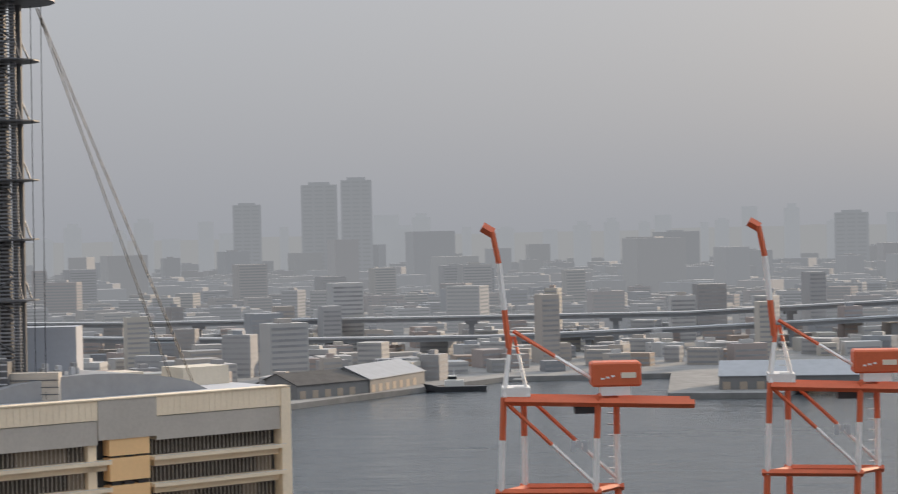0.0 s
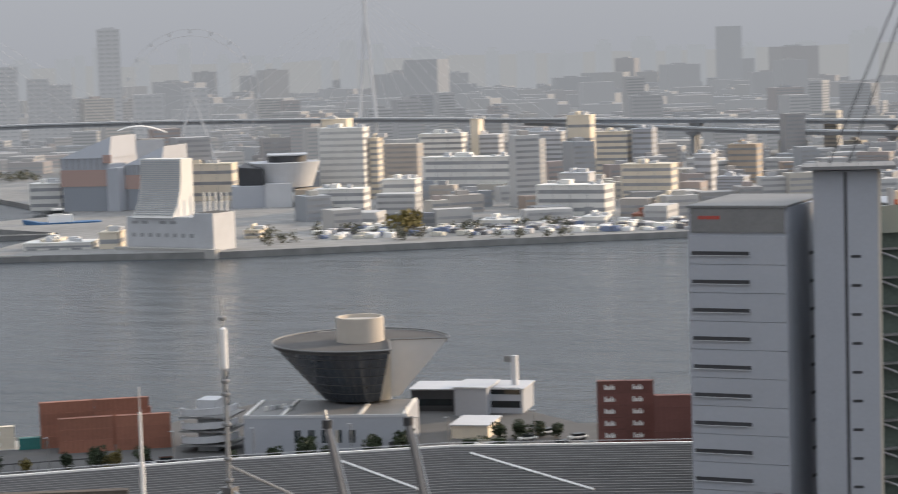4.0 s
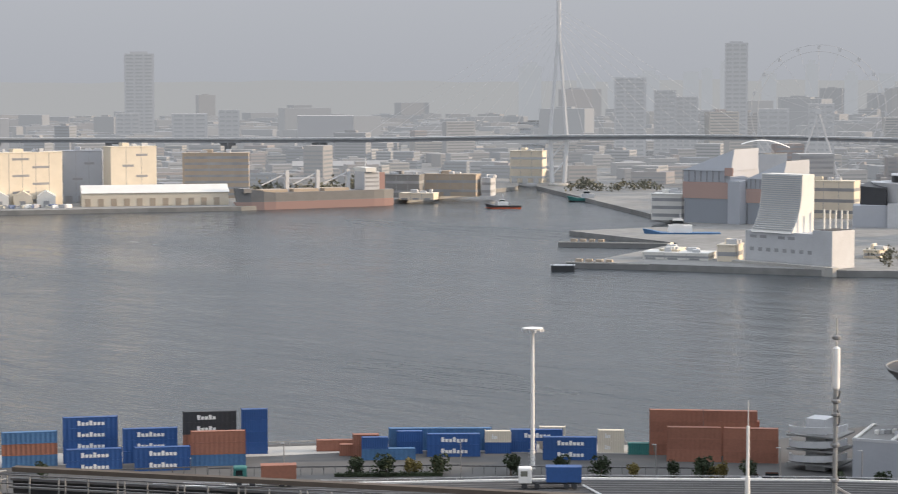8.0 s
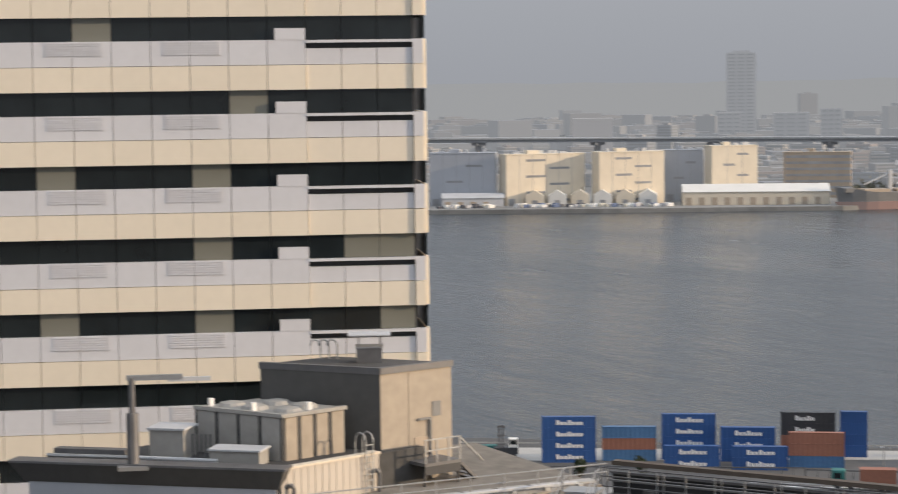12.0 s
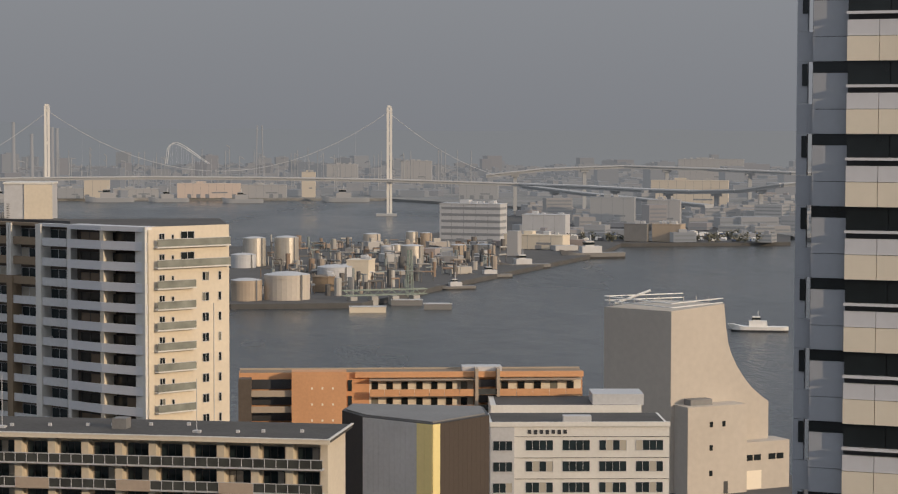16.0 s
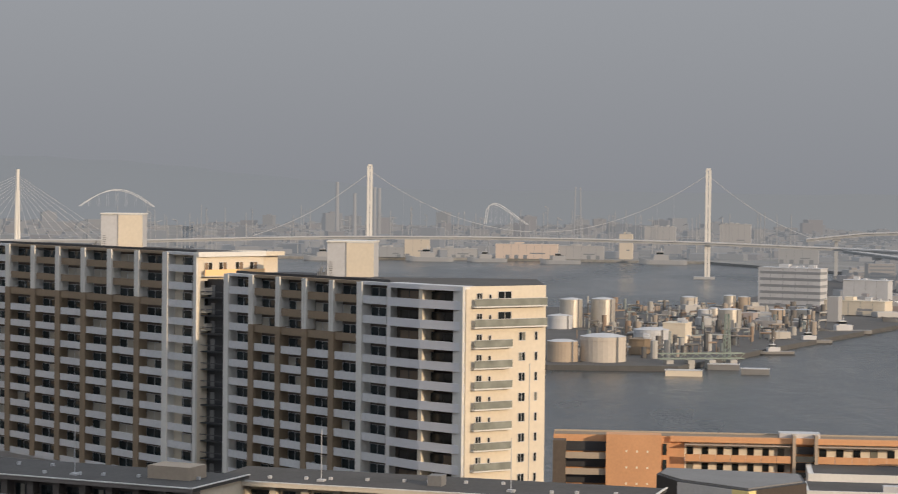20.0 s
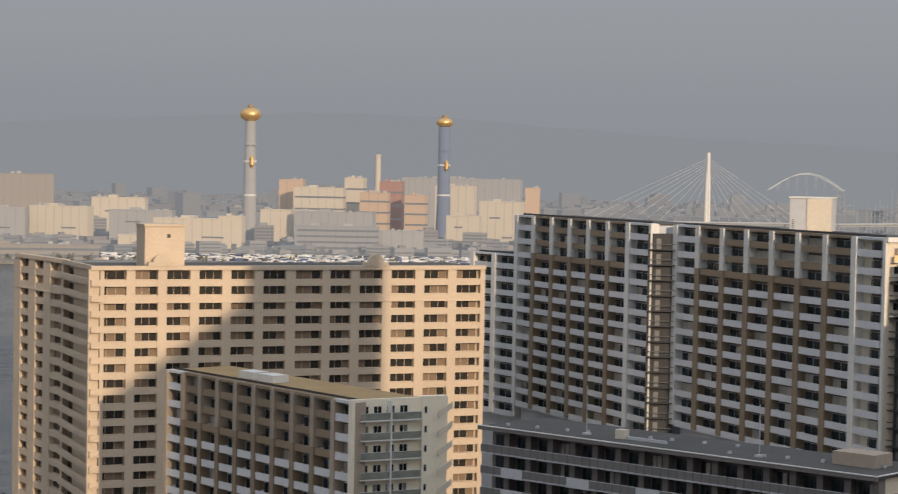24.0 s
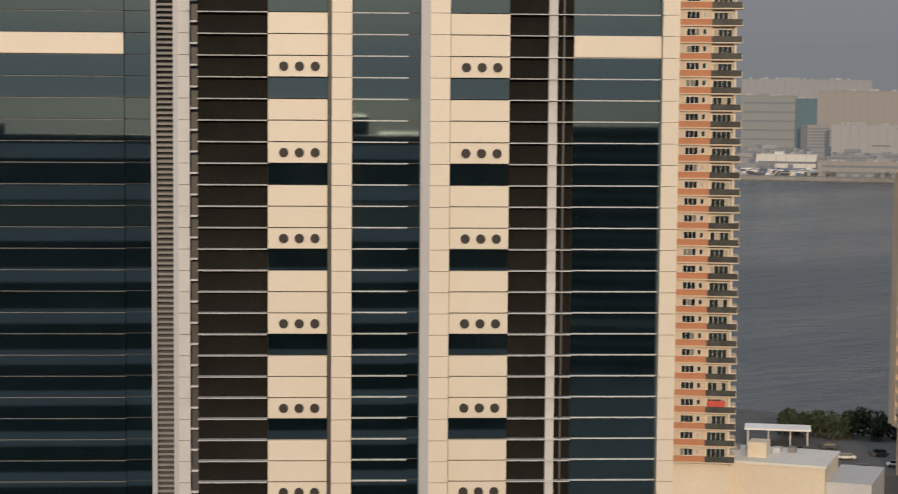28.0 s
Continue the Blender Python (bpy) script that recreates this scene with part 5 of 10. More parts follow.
# ---- container cranes ----
def gantry(x, y, turn, label):
    root = empty("container_crane", pose(x, y, 4, 0, 0, turn), label, "crane", "container cranes")

    def bar(name, a, b, r, cut=0.5, first=CRANE_O, second=CRANE_W):
        a, b = Vector(a), Vector(b)
        c = a.lerp(b, cut)
        for p, q, m in ((a, c, first), (c, b, second)):
            if (q - p).length > 0.1:
                bm = bmesh.new()
                tube(bm, p, q, r, n=4)
                part(name, bm, m, root)

    for sx in (0, 25.4):
        for sy in (0, 11):
            o = 7.6 if sy else 0.0
            bar("leg", (sx - 2.2 + o, sy, 0), (sx - 0.2 + o * 0.75, sy, 41), 0.85, 0.72, CRANE_W, CRANE_O)
            bar("leg_foot", (sx - 2.25 + o, sy, 0), (sx - 1.5 + o * 0.92, sy, 15), 0.95, 1.0)
    for sy in (0, 11):
        o = 7.0 if sy else 0.0
        bar("sill_beam", (-3.0 + o, sy, 15.5), (25.5 + o, sy, 15.0), 1.0, 1.0)
        bar("diagonal", (1 + o, sy, 39), (24 + o, sy, 17), 0.55, 0.5)
        bar("girder", (0 + o * 0.3, sy, 40), (51, sy, 38.2), 1.2, 1.0)
    for sx in (0, 25):
        bar("cross_beam", (sx, 0, 40.5), (sx + 5.7, 11, 40.5), 1.0, 1.0)
        bar("cross_beam", (sx - 1, 0, 15.3), (sx + 6, 11, 15.3), 0.9, 1.0)
    for sy in (0, 11):
        bar("apex_leg", (0, sy, 41), (2.2, 5.5, 57), 0.6, 0.7, CRANE_W, CRANE_O)
        bar("apex_leg", (6.5, sy, 41), (3.2, 5.5, 57), 0.5, 0.7, CRANE_W, CRANE_O)
        bar("back_stay", (3, sy * 0.3 + 4, 58.5), (25, sy * 0.3 + 4, 44.5), 0.5, 0.5)
        bar("boom", (1.6, sy * 0.35 + 3.5, 54), (-0.6, sy * 0.35 + 3.5, 77), 0.75, 0.45)
        bar("boom", (-0.6, sy * 0.35 + 3.5, 77), (-2.2, sy * 0.35 + 3.5, 85.6), 0.7, 1.0)
    bar("boom_head", (-2.0, 5.4, 85.2), (-4.9, 5.4, 87.0), 1.4, 1.0)
    slab("apex_frame", root, CRANE_W, -0.5, 0, 41, 7, 11, 43.5)
    for i in range(6):
        slab("ladder", root, CRANE_W, 2.5, 1, 43.5 + i * 2.2, 5.5, 1.3, 43.8 + i * 2.2)
    bm = bmesh.new()
    box(bm, 23.5, 0.5, 43.2, 37, 10, 49.8)
    house = part("machine_house", bm, CRANE_O, root, bevel=0.5)
    slab("house_base", root, CRANE_W, 26, 1, 40.8, 34, 9.5, 43.2)
    slab("house_window", house, CREAM2, 31.5, 0.3, 45.5, 35.5, 0.5, 47.0)
    for i in range(3):
        slab("house_mark", house, CRANE_W, 26 + i * 1.4, 0.35, 45.2 + 0.3 * i, 27 + i * 1.4, 0.49, 45.7 + 0.3 * i)
    slab("trolley", root, DARK, 19, 2, 36, 25, 9, 38)
    for i in range(3):
        slab("lamp_rack", root, PALE, 17.5 + i * 1.6, -1, 26 + (i % 2), 18.8 + i * 1.6, -0.5, 29)
    for i in range(8):
        slab("stair", root, PALE, 28.5, 11.5, 14 + i * 3, 32, 13, 14.2 + i * 3)


gantry(14.0, 560, 0, "orange and white container crane with a raised boom")
gantry(90.5, 592, -5, "far orange and white container crane with a raised boom")


# ---- container yard ----
def ribbed(name, w, d, h, m, label, mark=None, face=True):
    """A shipping container with corrugated sides, corner posts and a plain mark."""
    root = new(name)
    bm = bmesh.new()
    n = 22
    xs = [0.15 + (w - 0.3) * i / n for i in range(n + 1)]
    lo, hi = [], []
    for i, x in enumerate(xs):
        y = 0.05 if i % 2 else 0.0
        lo.append(bm.verts.new((x, y, 0.15)))
        hi.append(bm.verts.new((x, y, h - 0.1)))
    bl, br = bm.verts.new((xs[0], d, 0.15)), bm.verts.new((xs[-1], d, 0.15))
    tl, tr = bm.verts.new((xs[0], d, h - 0.1)), bm.verts.new((xs[-1], d, h - 0.1))
    for i in range(n):
        bm.faces.new((lo[i], lo[i + 1], hi[i + 1], hi[i]))
    bm.faces.new((lo[-1], br, tr, hi[-1]))
    bm.faces.new((br, bl, tl, tr))
    bm.faces.new((bl, lo[0], hi[0], tl))
    bm.faces.new(hi + [tr, tl])
    part("shell", bm, m, root)
    bm = bmesh.new()
    for x in (0, w - 0.15):
        for y in (-0.03, d - 0.12):
            box(bm, x, y, 0, x + 0.15, y + 0.15, h)
    box(bm, 0, -0.03, 0, w, 0.12, 0.15)
    box(bm, 0, -0.03, h - 0.12, w, 0.12, h)
    part("frame", bm, m, root)
    if mark:
        slabs("lettering_bar", root, CRANE_W, [(w * 0.27 + i * w * 0.072, -0.06, h * 0.3, w * 0.27 + i * w * 0.072 + w * 0.056, -0.035, h * (0.72 if i in (0, 3) else 0.58)) for i in range(mark)])
    return tagged(root, label, "container", "stacked containers")


H = 2.59
KINDS = {
    "p": ribbed("shipping_container", 12.19, 2.44, H, BLUE, "blue corrugated shipping container with white lettering bars", 7),
    "b": ribbed("shipping_container", 12.19, 2.44, H, BLUE2, "faded blue corrugated shipping container"),
    "r": ribbed("shipping_container", 12.19, 2.44, H, RUST, "rust-red corrugated shipping container"),
    "s": ribbed("shipping_container", 6.06, 2.44, H, BLUE, "short dark blue shipping container"),
    "t": ribbed("shipping_container", 6.06, 2.44, H, RUST, "short rust-red shipping container"),
    "m": ribbed("shipping_container", 6.06, 2.44, H, MAROON, "short maroon shipping container with pale lettering bars", 5),
    "n": ribbed("shipping_container", 12.19, 2.44, H, MAROON, "dull maroon corrugated shipping container"),
    "c": ribbed("shipping_container", 6.06, 2.44, H, CREAM, "short cream shipping container", 3),
    "g": ribbed("shipping_container", 6.06, 2.44, H, TEAL, "short teal shipping container"),
    "k": ribbed("shipping_container", 12.19, 2.44, H, DARK, "black shipping container with a pale lettering bar", 5),
}
used = set()


def stack(az, d, tiers, face=0.0):
    """Containers one on the other; the left end stands on the bearing az."""
    p = at(az, d)
    turn = az + face
    for i, k in enumerate(tiers):
        m = pose(p.x, p.y, 4 + i * H, 0, 0, turn)
        if k in used:
            copy_thing(KINDS[k], m)
        else:
            KINDS[k].matrix_world = m
            used.add(k)


for az, d, tiers in ((58.23, 466, "pppp"), (56.56, 468, "brb"), (54.92, 470, "pppp"), (53.31, 468, "ppp"), (54.85, 458, "pp"), (53.0, 458, "pp"),
                     (51.67, 474, "brkk"), (51.46, 462, "brr"), (50.07, 476, "ssss"), (47.37, 472, "t"), (47.0, 470, "tt"), (46.75, 466, "bs"), (48.0, 478, "r"),
                     (45.78, 474, "ss"), (44.94, 470, "pp"), (43.33, 474, "sc"), (42.63, 476, "sp"), (41.82, 480, "cc"), (41.72, 466, "pp"), (46.0, 478, "bb"), (44.6, 478, "bb"),
                     (39.37, 474, "g"), (40.2, 476, "cc"), (38.78, 474, "rrrr"), (37.3, 474, "rrrr"), (36.5, 476, "ttt"),
                     (38.3, 466, "rrr"), (36.75, 466, "rrr"), (35.99, 472, "tt"), (60.2, 474, "g"),
                     (23.45, 440, "mmmmmm"), (22.67, 440, "mmmmmm"), (21.88, 436, "nnnnn")):
    stack(az, d, tiers)


def high_mast(az, d, z):
    p = at(az, d)
    root = empty("light_mast", Matrix.Translation((p.x, p.y, 4)), "tall white yard light mast with a ring of lamps", "light mast")
    bm = bmesh.new()
    tube(bm, (0, 0, 0), (0, 0, z - 5), 0.5, 0.28, 10)
    part("pole", bm, CRANE_W, root)
    bm = bmesh.new()
    lathe(bm, [(0.3, z - 5.6), (2.2, z - 5.2), (2.3, z - 4.9), (0.4, z - 4.7)], 14)
    part("ring", bm, CRANE_W, root)
    for i in range(10):
        a = i * 0.628
        slab("lamp", root, PALE, 2.1 * math.cos(a) - 0.25, 2.1 * math.sin(a) - 0.25, z - 5.7, 2.1 * math.cos(a) + 0.25, 2.1 * math.sin(a) + 0.25, z - 5.2)
    for i in range(5):
        slab("rung", root, PALE, -0.7, -0.5, 1 + i * 0.8, 0.7, -0.4, 1.1 + i * 0.8)


high_mast(42.0, 455, 36.2)


def lorry(az, d, box_kind, cab_mat, label, turn=0, z=20.3):
    p = at(az, d)
    root = empty("lorry", pose(p.x, p.y, z, 0, 0, az + turn), label, "lorry", "lorries in the yard")
    bm = bmesh.new()
    box(bm, 0, 0, 0.9, 2.3, 2.4, 3.6)
    cab = part("cab", bm, cab_mat, root, bevel=0.18)
    slab("windscreen", cab, GLASS_D, -0.03, 0.2, 2.2, 0.05, 2.2, 3.2)
    slab("side_window", cab, GLASS_D, 0.4, -0.03, 2.2, 1.6, 0.02, 3.1)
    slab("chassis", root, DARK, 0.5, 0.4, 0.8, 10.6, 2.0, 1.15)
    for x in (1.0, 3.2, 8.2, 9.5):
        for y in (0.15, 2.25):
            bm = bmesh.new()
            tube(bm, (x, y - 0.15, 0.5), (x, y + 0.15, 0.5), 0.5, n=12)
            part("wheel", bm, DARK, root)
    slab("load", root, box_kind, 4.7, 0, 1.2, 10.7, 2.44, 3.75)
    slab("load_rim", root, box_kind, 4.65, -0.03, 3.65, 10.75, 2.47, 3.8)


lorry(42.4, 349, BLUE, CRANE_W, "white lorry with a blue container on its trailer")
lorry(50.3, 352, RUST, TEAL, "lorry with a teal cab and rust-red container")


def car(az, d, m):
    p = at(az, d)
    root = empty("car", pose(p.x, p.y, 4, 0, 0, az + (d * 7) % 40), "parked car on the quay asphalt", "car", "parked cars")
    bm = bmesh.new()
    box(bm, 0, 0, 0.35, 4.3, 1.7, 0.95)
    part("body", bm, m, root, bevel=0.15)
    bm = bmesh.new()
    prism(bm, [(0.8, 0.1), (3.6, 0.1), (3.6, 1.6), (0.8, 1.6)], 0.95, 1.45)
    part("cabin", bm, GLASS_D, root)
    for x in (0.8, 3.4):
        bm = bmesh.new()
        tube(bm, (x, -0.02, 0.33), (x, 1.72, 0.33), 0.33, n=10)
        part("wheel", bm, DARK, root)


for i, (az, d) in enumerate(((25.6, 455), (25.0, 462), (24.7, 448), (24.2, 455), (26.8, 450), (36.2, 443), (35.7, 446), (24.0, 446))):
    car(az, d, (WHITE, PALE, DARK, WHITE)[i % 4])


# ---- near roof: screened plant deck with walkways ----
CLAD = node_mat("dark_grey_cladding", (0.085, 0.083, 0.08), 0.7, vary=0.15)
TANK_G = node_mat("weathered_tank_panel", (0.33, 0.32, 0.3), 0.6, vary=0.15)
PANEL_D = node_mat("weathered_dark_panel", (0.1, 0.09, 0.08), 0.7, vary=0.45, size=0.6, bump=0.3)
STEEL_D = node_mat("dull_steel", (0.14, 0.14, 0.145), 0.5, metal=0.3, vary=0.25)
BEIGE = node_mat("beige_render", (0.37, 0.32, 0.26), 0.8, vary=0.15)
LOUVRE = node_mat("pale_louvre", (0.42, 0.44, 0.47), 0.5, vary=0.1, rand=0.3)
DECKM = node_mat("dark_roof_deck", (0.06, 0.06, 0.06), 0.85, vary=0.4, bump=0.2)

bm = bmesh.new()
prism(bm, fan((38, 69), (38, 94), (57, 104), (64, 104), (75, 100), (75, 66), (66, 60), (50, 62)), 4, 63)
bmesh.ops.recalc_face_normals(bm, faces=bm.faces)
near_roof = tagged(part("plant_roof", bm, DECKM), "dark roof deck of the lower tower wing", "roof", kind="structure")


def screen_walkway():
    root, w = building("screen_walkway", at(56.6, 103), at(36.6, 92.3), 0, "steel roof walkway with railing over a dark panelled screen", "walkway")
    slab("deck", root, DECKM, 0, 0.0, 68.3, w, 1.3, 68.5)
    slab("toe_beam", root, STEEL_D, 0, -0.1, 68.25, w, 0.0, 68.52)
    slab("upstand", root, DARK, 0, 1.3, 68.5, w, 1.5, 69.5)
    slab("coping", root, BROWN_D, 0, 1.2, 69.9, w, 1.7, 70.12)
    slab("cable_tray", root, STEEL_D, 0, 1.0, 69.5, w, 1.28, 69.62)
    rods("pipe", root, MID, [((0, 0.85, 69.2), (w, 0.85, 69.2))], 0.07)
    for z in (69.98, 69.55, 69.05):
        rods("rail", root, STEEL_D, [((0, 0, z), (w, 0, z))], 0.04)
    n = int(w / 1.52)
    for i in range(n + 1):
        x = min(w - 0.05, i * w / n)
        slab("rail_post", root, STEEL, x - 0.03, -0.03, 68.5, x + 0.03, 0.03, 70.0)
    m = int(w / 3.17)
    s = w / m
    for i in range(m):
        x = i * s
        slab("panel", root, PANEL_D, x + 0.06, 0.75, 63.0, x + s - 0.06, 0.85, 68.0)
        slabs("panel_frame", root, STEEL_D, [(x + 0.35, 0.66, z, x + s - 0.35, 0.75, z + 0.07) for z in (64.0, 65.1, 66.2, 67.3)] + [(x + 0.35 + k * (s - 0.77) / 3, 0.64, 63.6, x + 0.42 + k * (s - 0.77) / 3, 0.74, 67.4) for k in range(4)])
        # raking bracket under the deck
        bm = bmesh.new()
        v = [bm.verts.new(p) for p in ((x - 0.1, -0.1, 68.3), (x + 0.1, -0.1, 68.3), (x + 0.1, 0.75, 68.3), (x - 0.1, 0.75, 68.3), (x - 0.1, 0.3, 63), (x + 0.1, 0.3, 63), (x + 0.1, 0.75, 63), (x - 0.1, 0.75, 63))]
        for f in ((0, 1, 2, 3), (7, 6, 5, 4), (0, 4, 5, 1), (1, 5, 6, 2), (2, 6, 7, 3), (3, 7, 4, 0)):
            bm.faces.new([v[i] for i in f])
        bmesh.ops.recalc_face_normals(bm, faces=bm.faces)
        part("bracket", bm, STEEL_D, root)
    # doubled posts, lamps below the deck and raking struts
    for i in range(0, n, 2):
        x = i * w / n + 0.35
        slab("stay_post", root, STEEL, x - 0.025, -0.03, 68.5, x + 0.025, 0.03, 70.0)
    for i in range(m):
        rods("strut", root, STEEL_D, [((i * s + 0.9, 0.0, 68.3), (i * s + 0.15, 0.7, 64.2))], 0.09, 6)
        rods("conduit", root, MID, [((i * s + 0.1, 0.6, 66.6 - 0.2 * (i % 2)), (i * s + s - 0.1, 0.6, 66.6 - 0.2 * (i % 2)))], 0.03, 5)
        slab("small_lamp", root, CRANE_W, i * s + 1.9, 0.5, 65.9, i * s + 2.05, 0.68, 66.05)
    for x in (w * 0.06, w * 0.17, w * 0.375, w * 0.6, w * 0.8, w * 0.92):
        slab("junction_box", root, STEEL_D, x, 0.4, 68.5, x + 0.5, 0.8, 68.9)
    return root, w


screen_root, screen_w = screen_walkway()


def small_lamp(p, m, z, label, mat):
    ob = empty("flood_lamp", Matrix.Translation((p.x, p.y, z)) @ Matrix.Rotation(radians(m), 4, "Z"), label, "lamp", "walkway lamps")
    bm = bmesh.new()
    box(bm, -0.17, -0.3, 0, 0.17, 0.1, 0.22)
    part("housing", bm, mat, ob, bevel=0.03)
    slab("bracket", ob, DARK, -0.03, 0.0, 0.2, 0.03, 0.75, 0.27)
    slab("lens", ob, DARK, -0.12, -0.32, 0.04, 0.12, -0.3, 0.18)


for t, zz in ((1.5, 67.75), (9.0, 67.75), (20.6, 67.75)):
    small_lamp(screen_root.matrix_world @ Vector((t, -0.25, 0)), 40, zz, "small white floodlight under the walkway edge", CRANE_W)


def orange_box(t):
    p = screen_root.matrix_world @ Vector((t, -0.28, 68.55))
    ob = empty("beacon_box", Matrix.Translation(p) @ Matrix.Rotation(radians(50), 4, "Z"), "orange beacon box fixed to the walkway rail", "beacon", "orange beacons")
    bm = bmesh.new()
    box(bm, -0.32, -0.15, -0.1, 0.32, 0.15, 0.22)
    part("case", bm, CRANE_O, ob, bevel=0.05)
    slab("mount", ob, DARK, -0.45, -0.02, -0.28, 0.2, 0.22, -0.1)


for t in (13.1, 24.1):
    orange_box(t - 1.0)


def near_parapet():
    root, w = building("parapet_beam", at(64.5, 80.8), at(36.5, 69.3), 0, "roof-edge beam with pipes, rails and pale louvred panels", "parapet")
    slab("core", root, DARK, 0, 0.35, 50, w, 1.2, 70.2)
    slab("coping", root, STEEL_D, 0, 0.2, 70.2, w, 1.3, 70.3)
    slab("track", root, BROWN_D, 0, 0.9, 70.3, w, 1.1, 71.1)
    slab("track_top", root, STEEL_D, 0, 0.86, 71.1, w, 1.14, 71.18)
    rods("pipe", root, STEEL_D, [((0, 0.55, 70.75), (w, 0.55, 70.75))], 0.06)
    rods("pipe", root, STEEL_D, [((0, 0.3, 70.55), (w, 0.3, 70.55))], 0.045)
    rods("cable", root, DARK, [((0, 0.7, 70.95), (w, 0.7, 70.95))], 0.03)
    slab("ledge", root, STEEL, 0, 0.1, 70.02, w, 0.4, 70.12)
    slab("fascia", root, DARK, 0, 0.15, 69.1, w, 0.35, 70.02)
    n = int(w / 1.45)
    for i in range(n):
        x = i * w / n
        slab("bracket", root, STEEL, x, 0.25, 70.12, x + 0.07, 0.9, 70.8)
    for i in range(1, 9):
        x = i * w / 9
        slab("junction_box", root, STEEL, x, 0.2, 70.5, x + 0.35, 0.6, 70.85)
    m = int(w / 2.93)
    s = w / m
    for i in range(m):
        x = i * s
        slab("post", root, GREY, x, 0.05, 55, x + 0.45, 0.35, 69.05)
        slab("panel", root, LOUVRE, x + 0.45, 0.22, 55, x + s, 0.34, 69.05)
        slabs("louvre", root, LOUVRE, [(x + 0.5, 0.14, 66.0 + k * 0.2, x + s - 0.05, 0.22, 66.13 + k * 0.2) for k in range(15)])
        slab("panel_head", root, STEEL_D, x + 0.45, 0.1, 68.95, x + s, 0.34, 69.05)


near_parapet()


def air_unit(az0, az1, d, z, vents):
    root, w = building("air_handler", at(az0, d), at(az1, d), 63, "white flat-topped rooftop air handling unit", "air handler", "rooftop air units")
    bm = bmesh.new()
    box(bm, 0, 0, 0, w, 2.2, z - 63)
    part("casing", bm, WHITE, root, bevel=0.04)
    slab("lid", root, WHITE, -0.06, -0.06, z - 63, w + 0.06, 2.26, z - 62.9)
    for i in range(3):
        slab("grille", root, MID, 0.2 + i * w / 3, -0.03, z - 64.2, w / 3 - 0.1 + i * w / 3, 0.0, z - 63.4)
    for x in vents:
        bm = bmesh.new()
        tube(bm, (x, 1.0, z - 62.9), (x, 1.0, z - 62.1), 0.2, n=8)
        v = part("vent_pipe", bm, BEIGE, root)
        slab("cap", v, BEIGE, x - 0.36, 0.7, z - 62.12, x + 0.36, 1.3, z - 61.8)


air_unit(57.9, 55.0, 83, 68.8, (2.9,))
air_unit(56.3, 53.0, 86.0, 69.15, (2.3,))


def roof_stair():
    a, b = at(57.2, 95.5, 70.2), at(59.2, 84.5, 65.6)
    d = (b - a).to_2d()
    m, w = frame_of(a, b, 0)
    root = empty("roof_stair", m, "steep steel stair with handrails down to the plant deck", "stair")
    bm = bmesh.new()
    v = [bm.verts.new(t) for t in ((0, -0.74, a.z - 0.3), (w, -0.74, b.z - 0.3), (w, 0.74, b.z - 0.3), (0, 0.74, a.z - 0.3))]
    bm.faces.new(v)
    part("riser_plate", bm, DARK, root)
    za, zb = a.z, b.z
    for y in (-0.8, 0.8):
        bm = bmesh.new()
        v = [bm.verts.new(p) for p in ((0, y - 0.05, za), (w, y - 0.05, zb), (w, y - 0.05, zb - 0.35), (0, y - 0.05, za - 0.35), (0, y + 0.05, za), (w, y + 0.05, zb), (w, y + 0.05, zb - 0.35), (0, y + 0.05, za - 0.35))]
        for f in ((0, 1, 2, 3), (7, 6, 5, 4), (0, 4, 5, 1), (1, 5, 6, 2), (2, 6, 7, 3), (3, 7, 4, 0)):
            bm.faces.new([v[i] for i in f])
        bmesh.ops.recalc_face_normals(bm, faces=bm.faces)
        part("stringer", bm, BEIGE, root)
        for up in (0.55, 1.0):
            rods("handrail", root, STEEL, [((-0.6, y, za + up), (0, y, za + up)), ((0, y, za + up), (w, y, zb + up))], 0.035)
        for i in range(5):
            t = i / 4
            slab("baluster", root, STEEL, w * t - 0.03, y - 0.03, za + (zb - za) * t, w * t + 0.03, y + 0.03, za + (zb - za) * t + 1.0)
    for i in range(16):
        t = (i + 0.5) / 16
        slab("tread", root, STEEL_D, w * t - 0.2, -0.76, za + (zb - za) * t - 0.12, w * t + 0.2, 0.76, za + (zb - za) * t - 0.06)
    slab("landing", root, STEEL, -1.4, -0.8, za - 0.15, 0.05, 0.8, za)
    for x in (-1.3, 0.0):
        slab("landing_post", root, BEIGE, x - 0.06, -0.8, 63, x + 0.06, -0.68, za)


roof_stair()


DECK_L = node_mat("worn_terrace_deck", (0.2, 0.18, 0.155), 0.9, vary=0.35, size=1.5, bump=0.3)


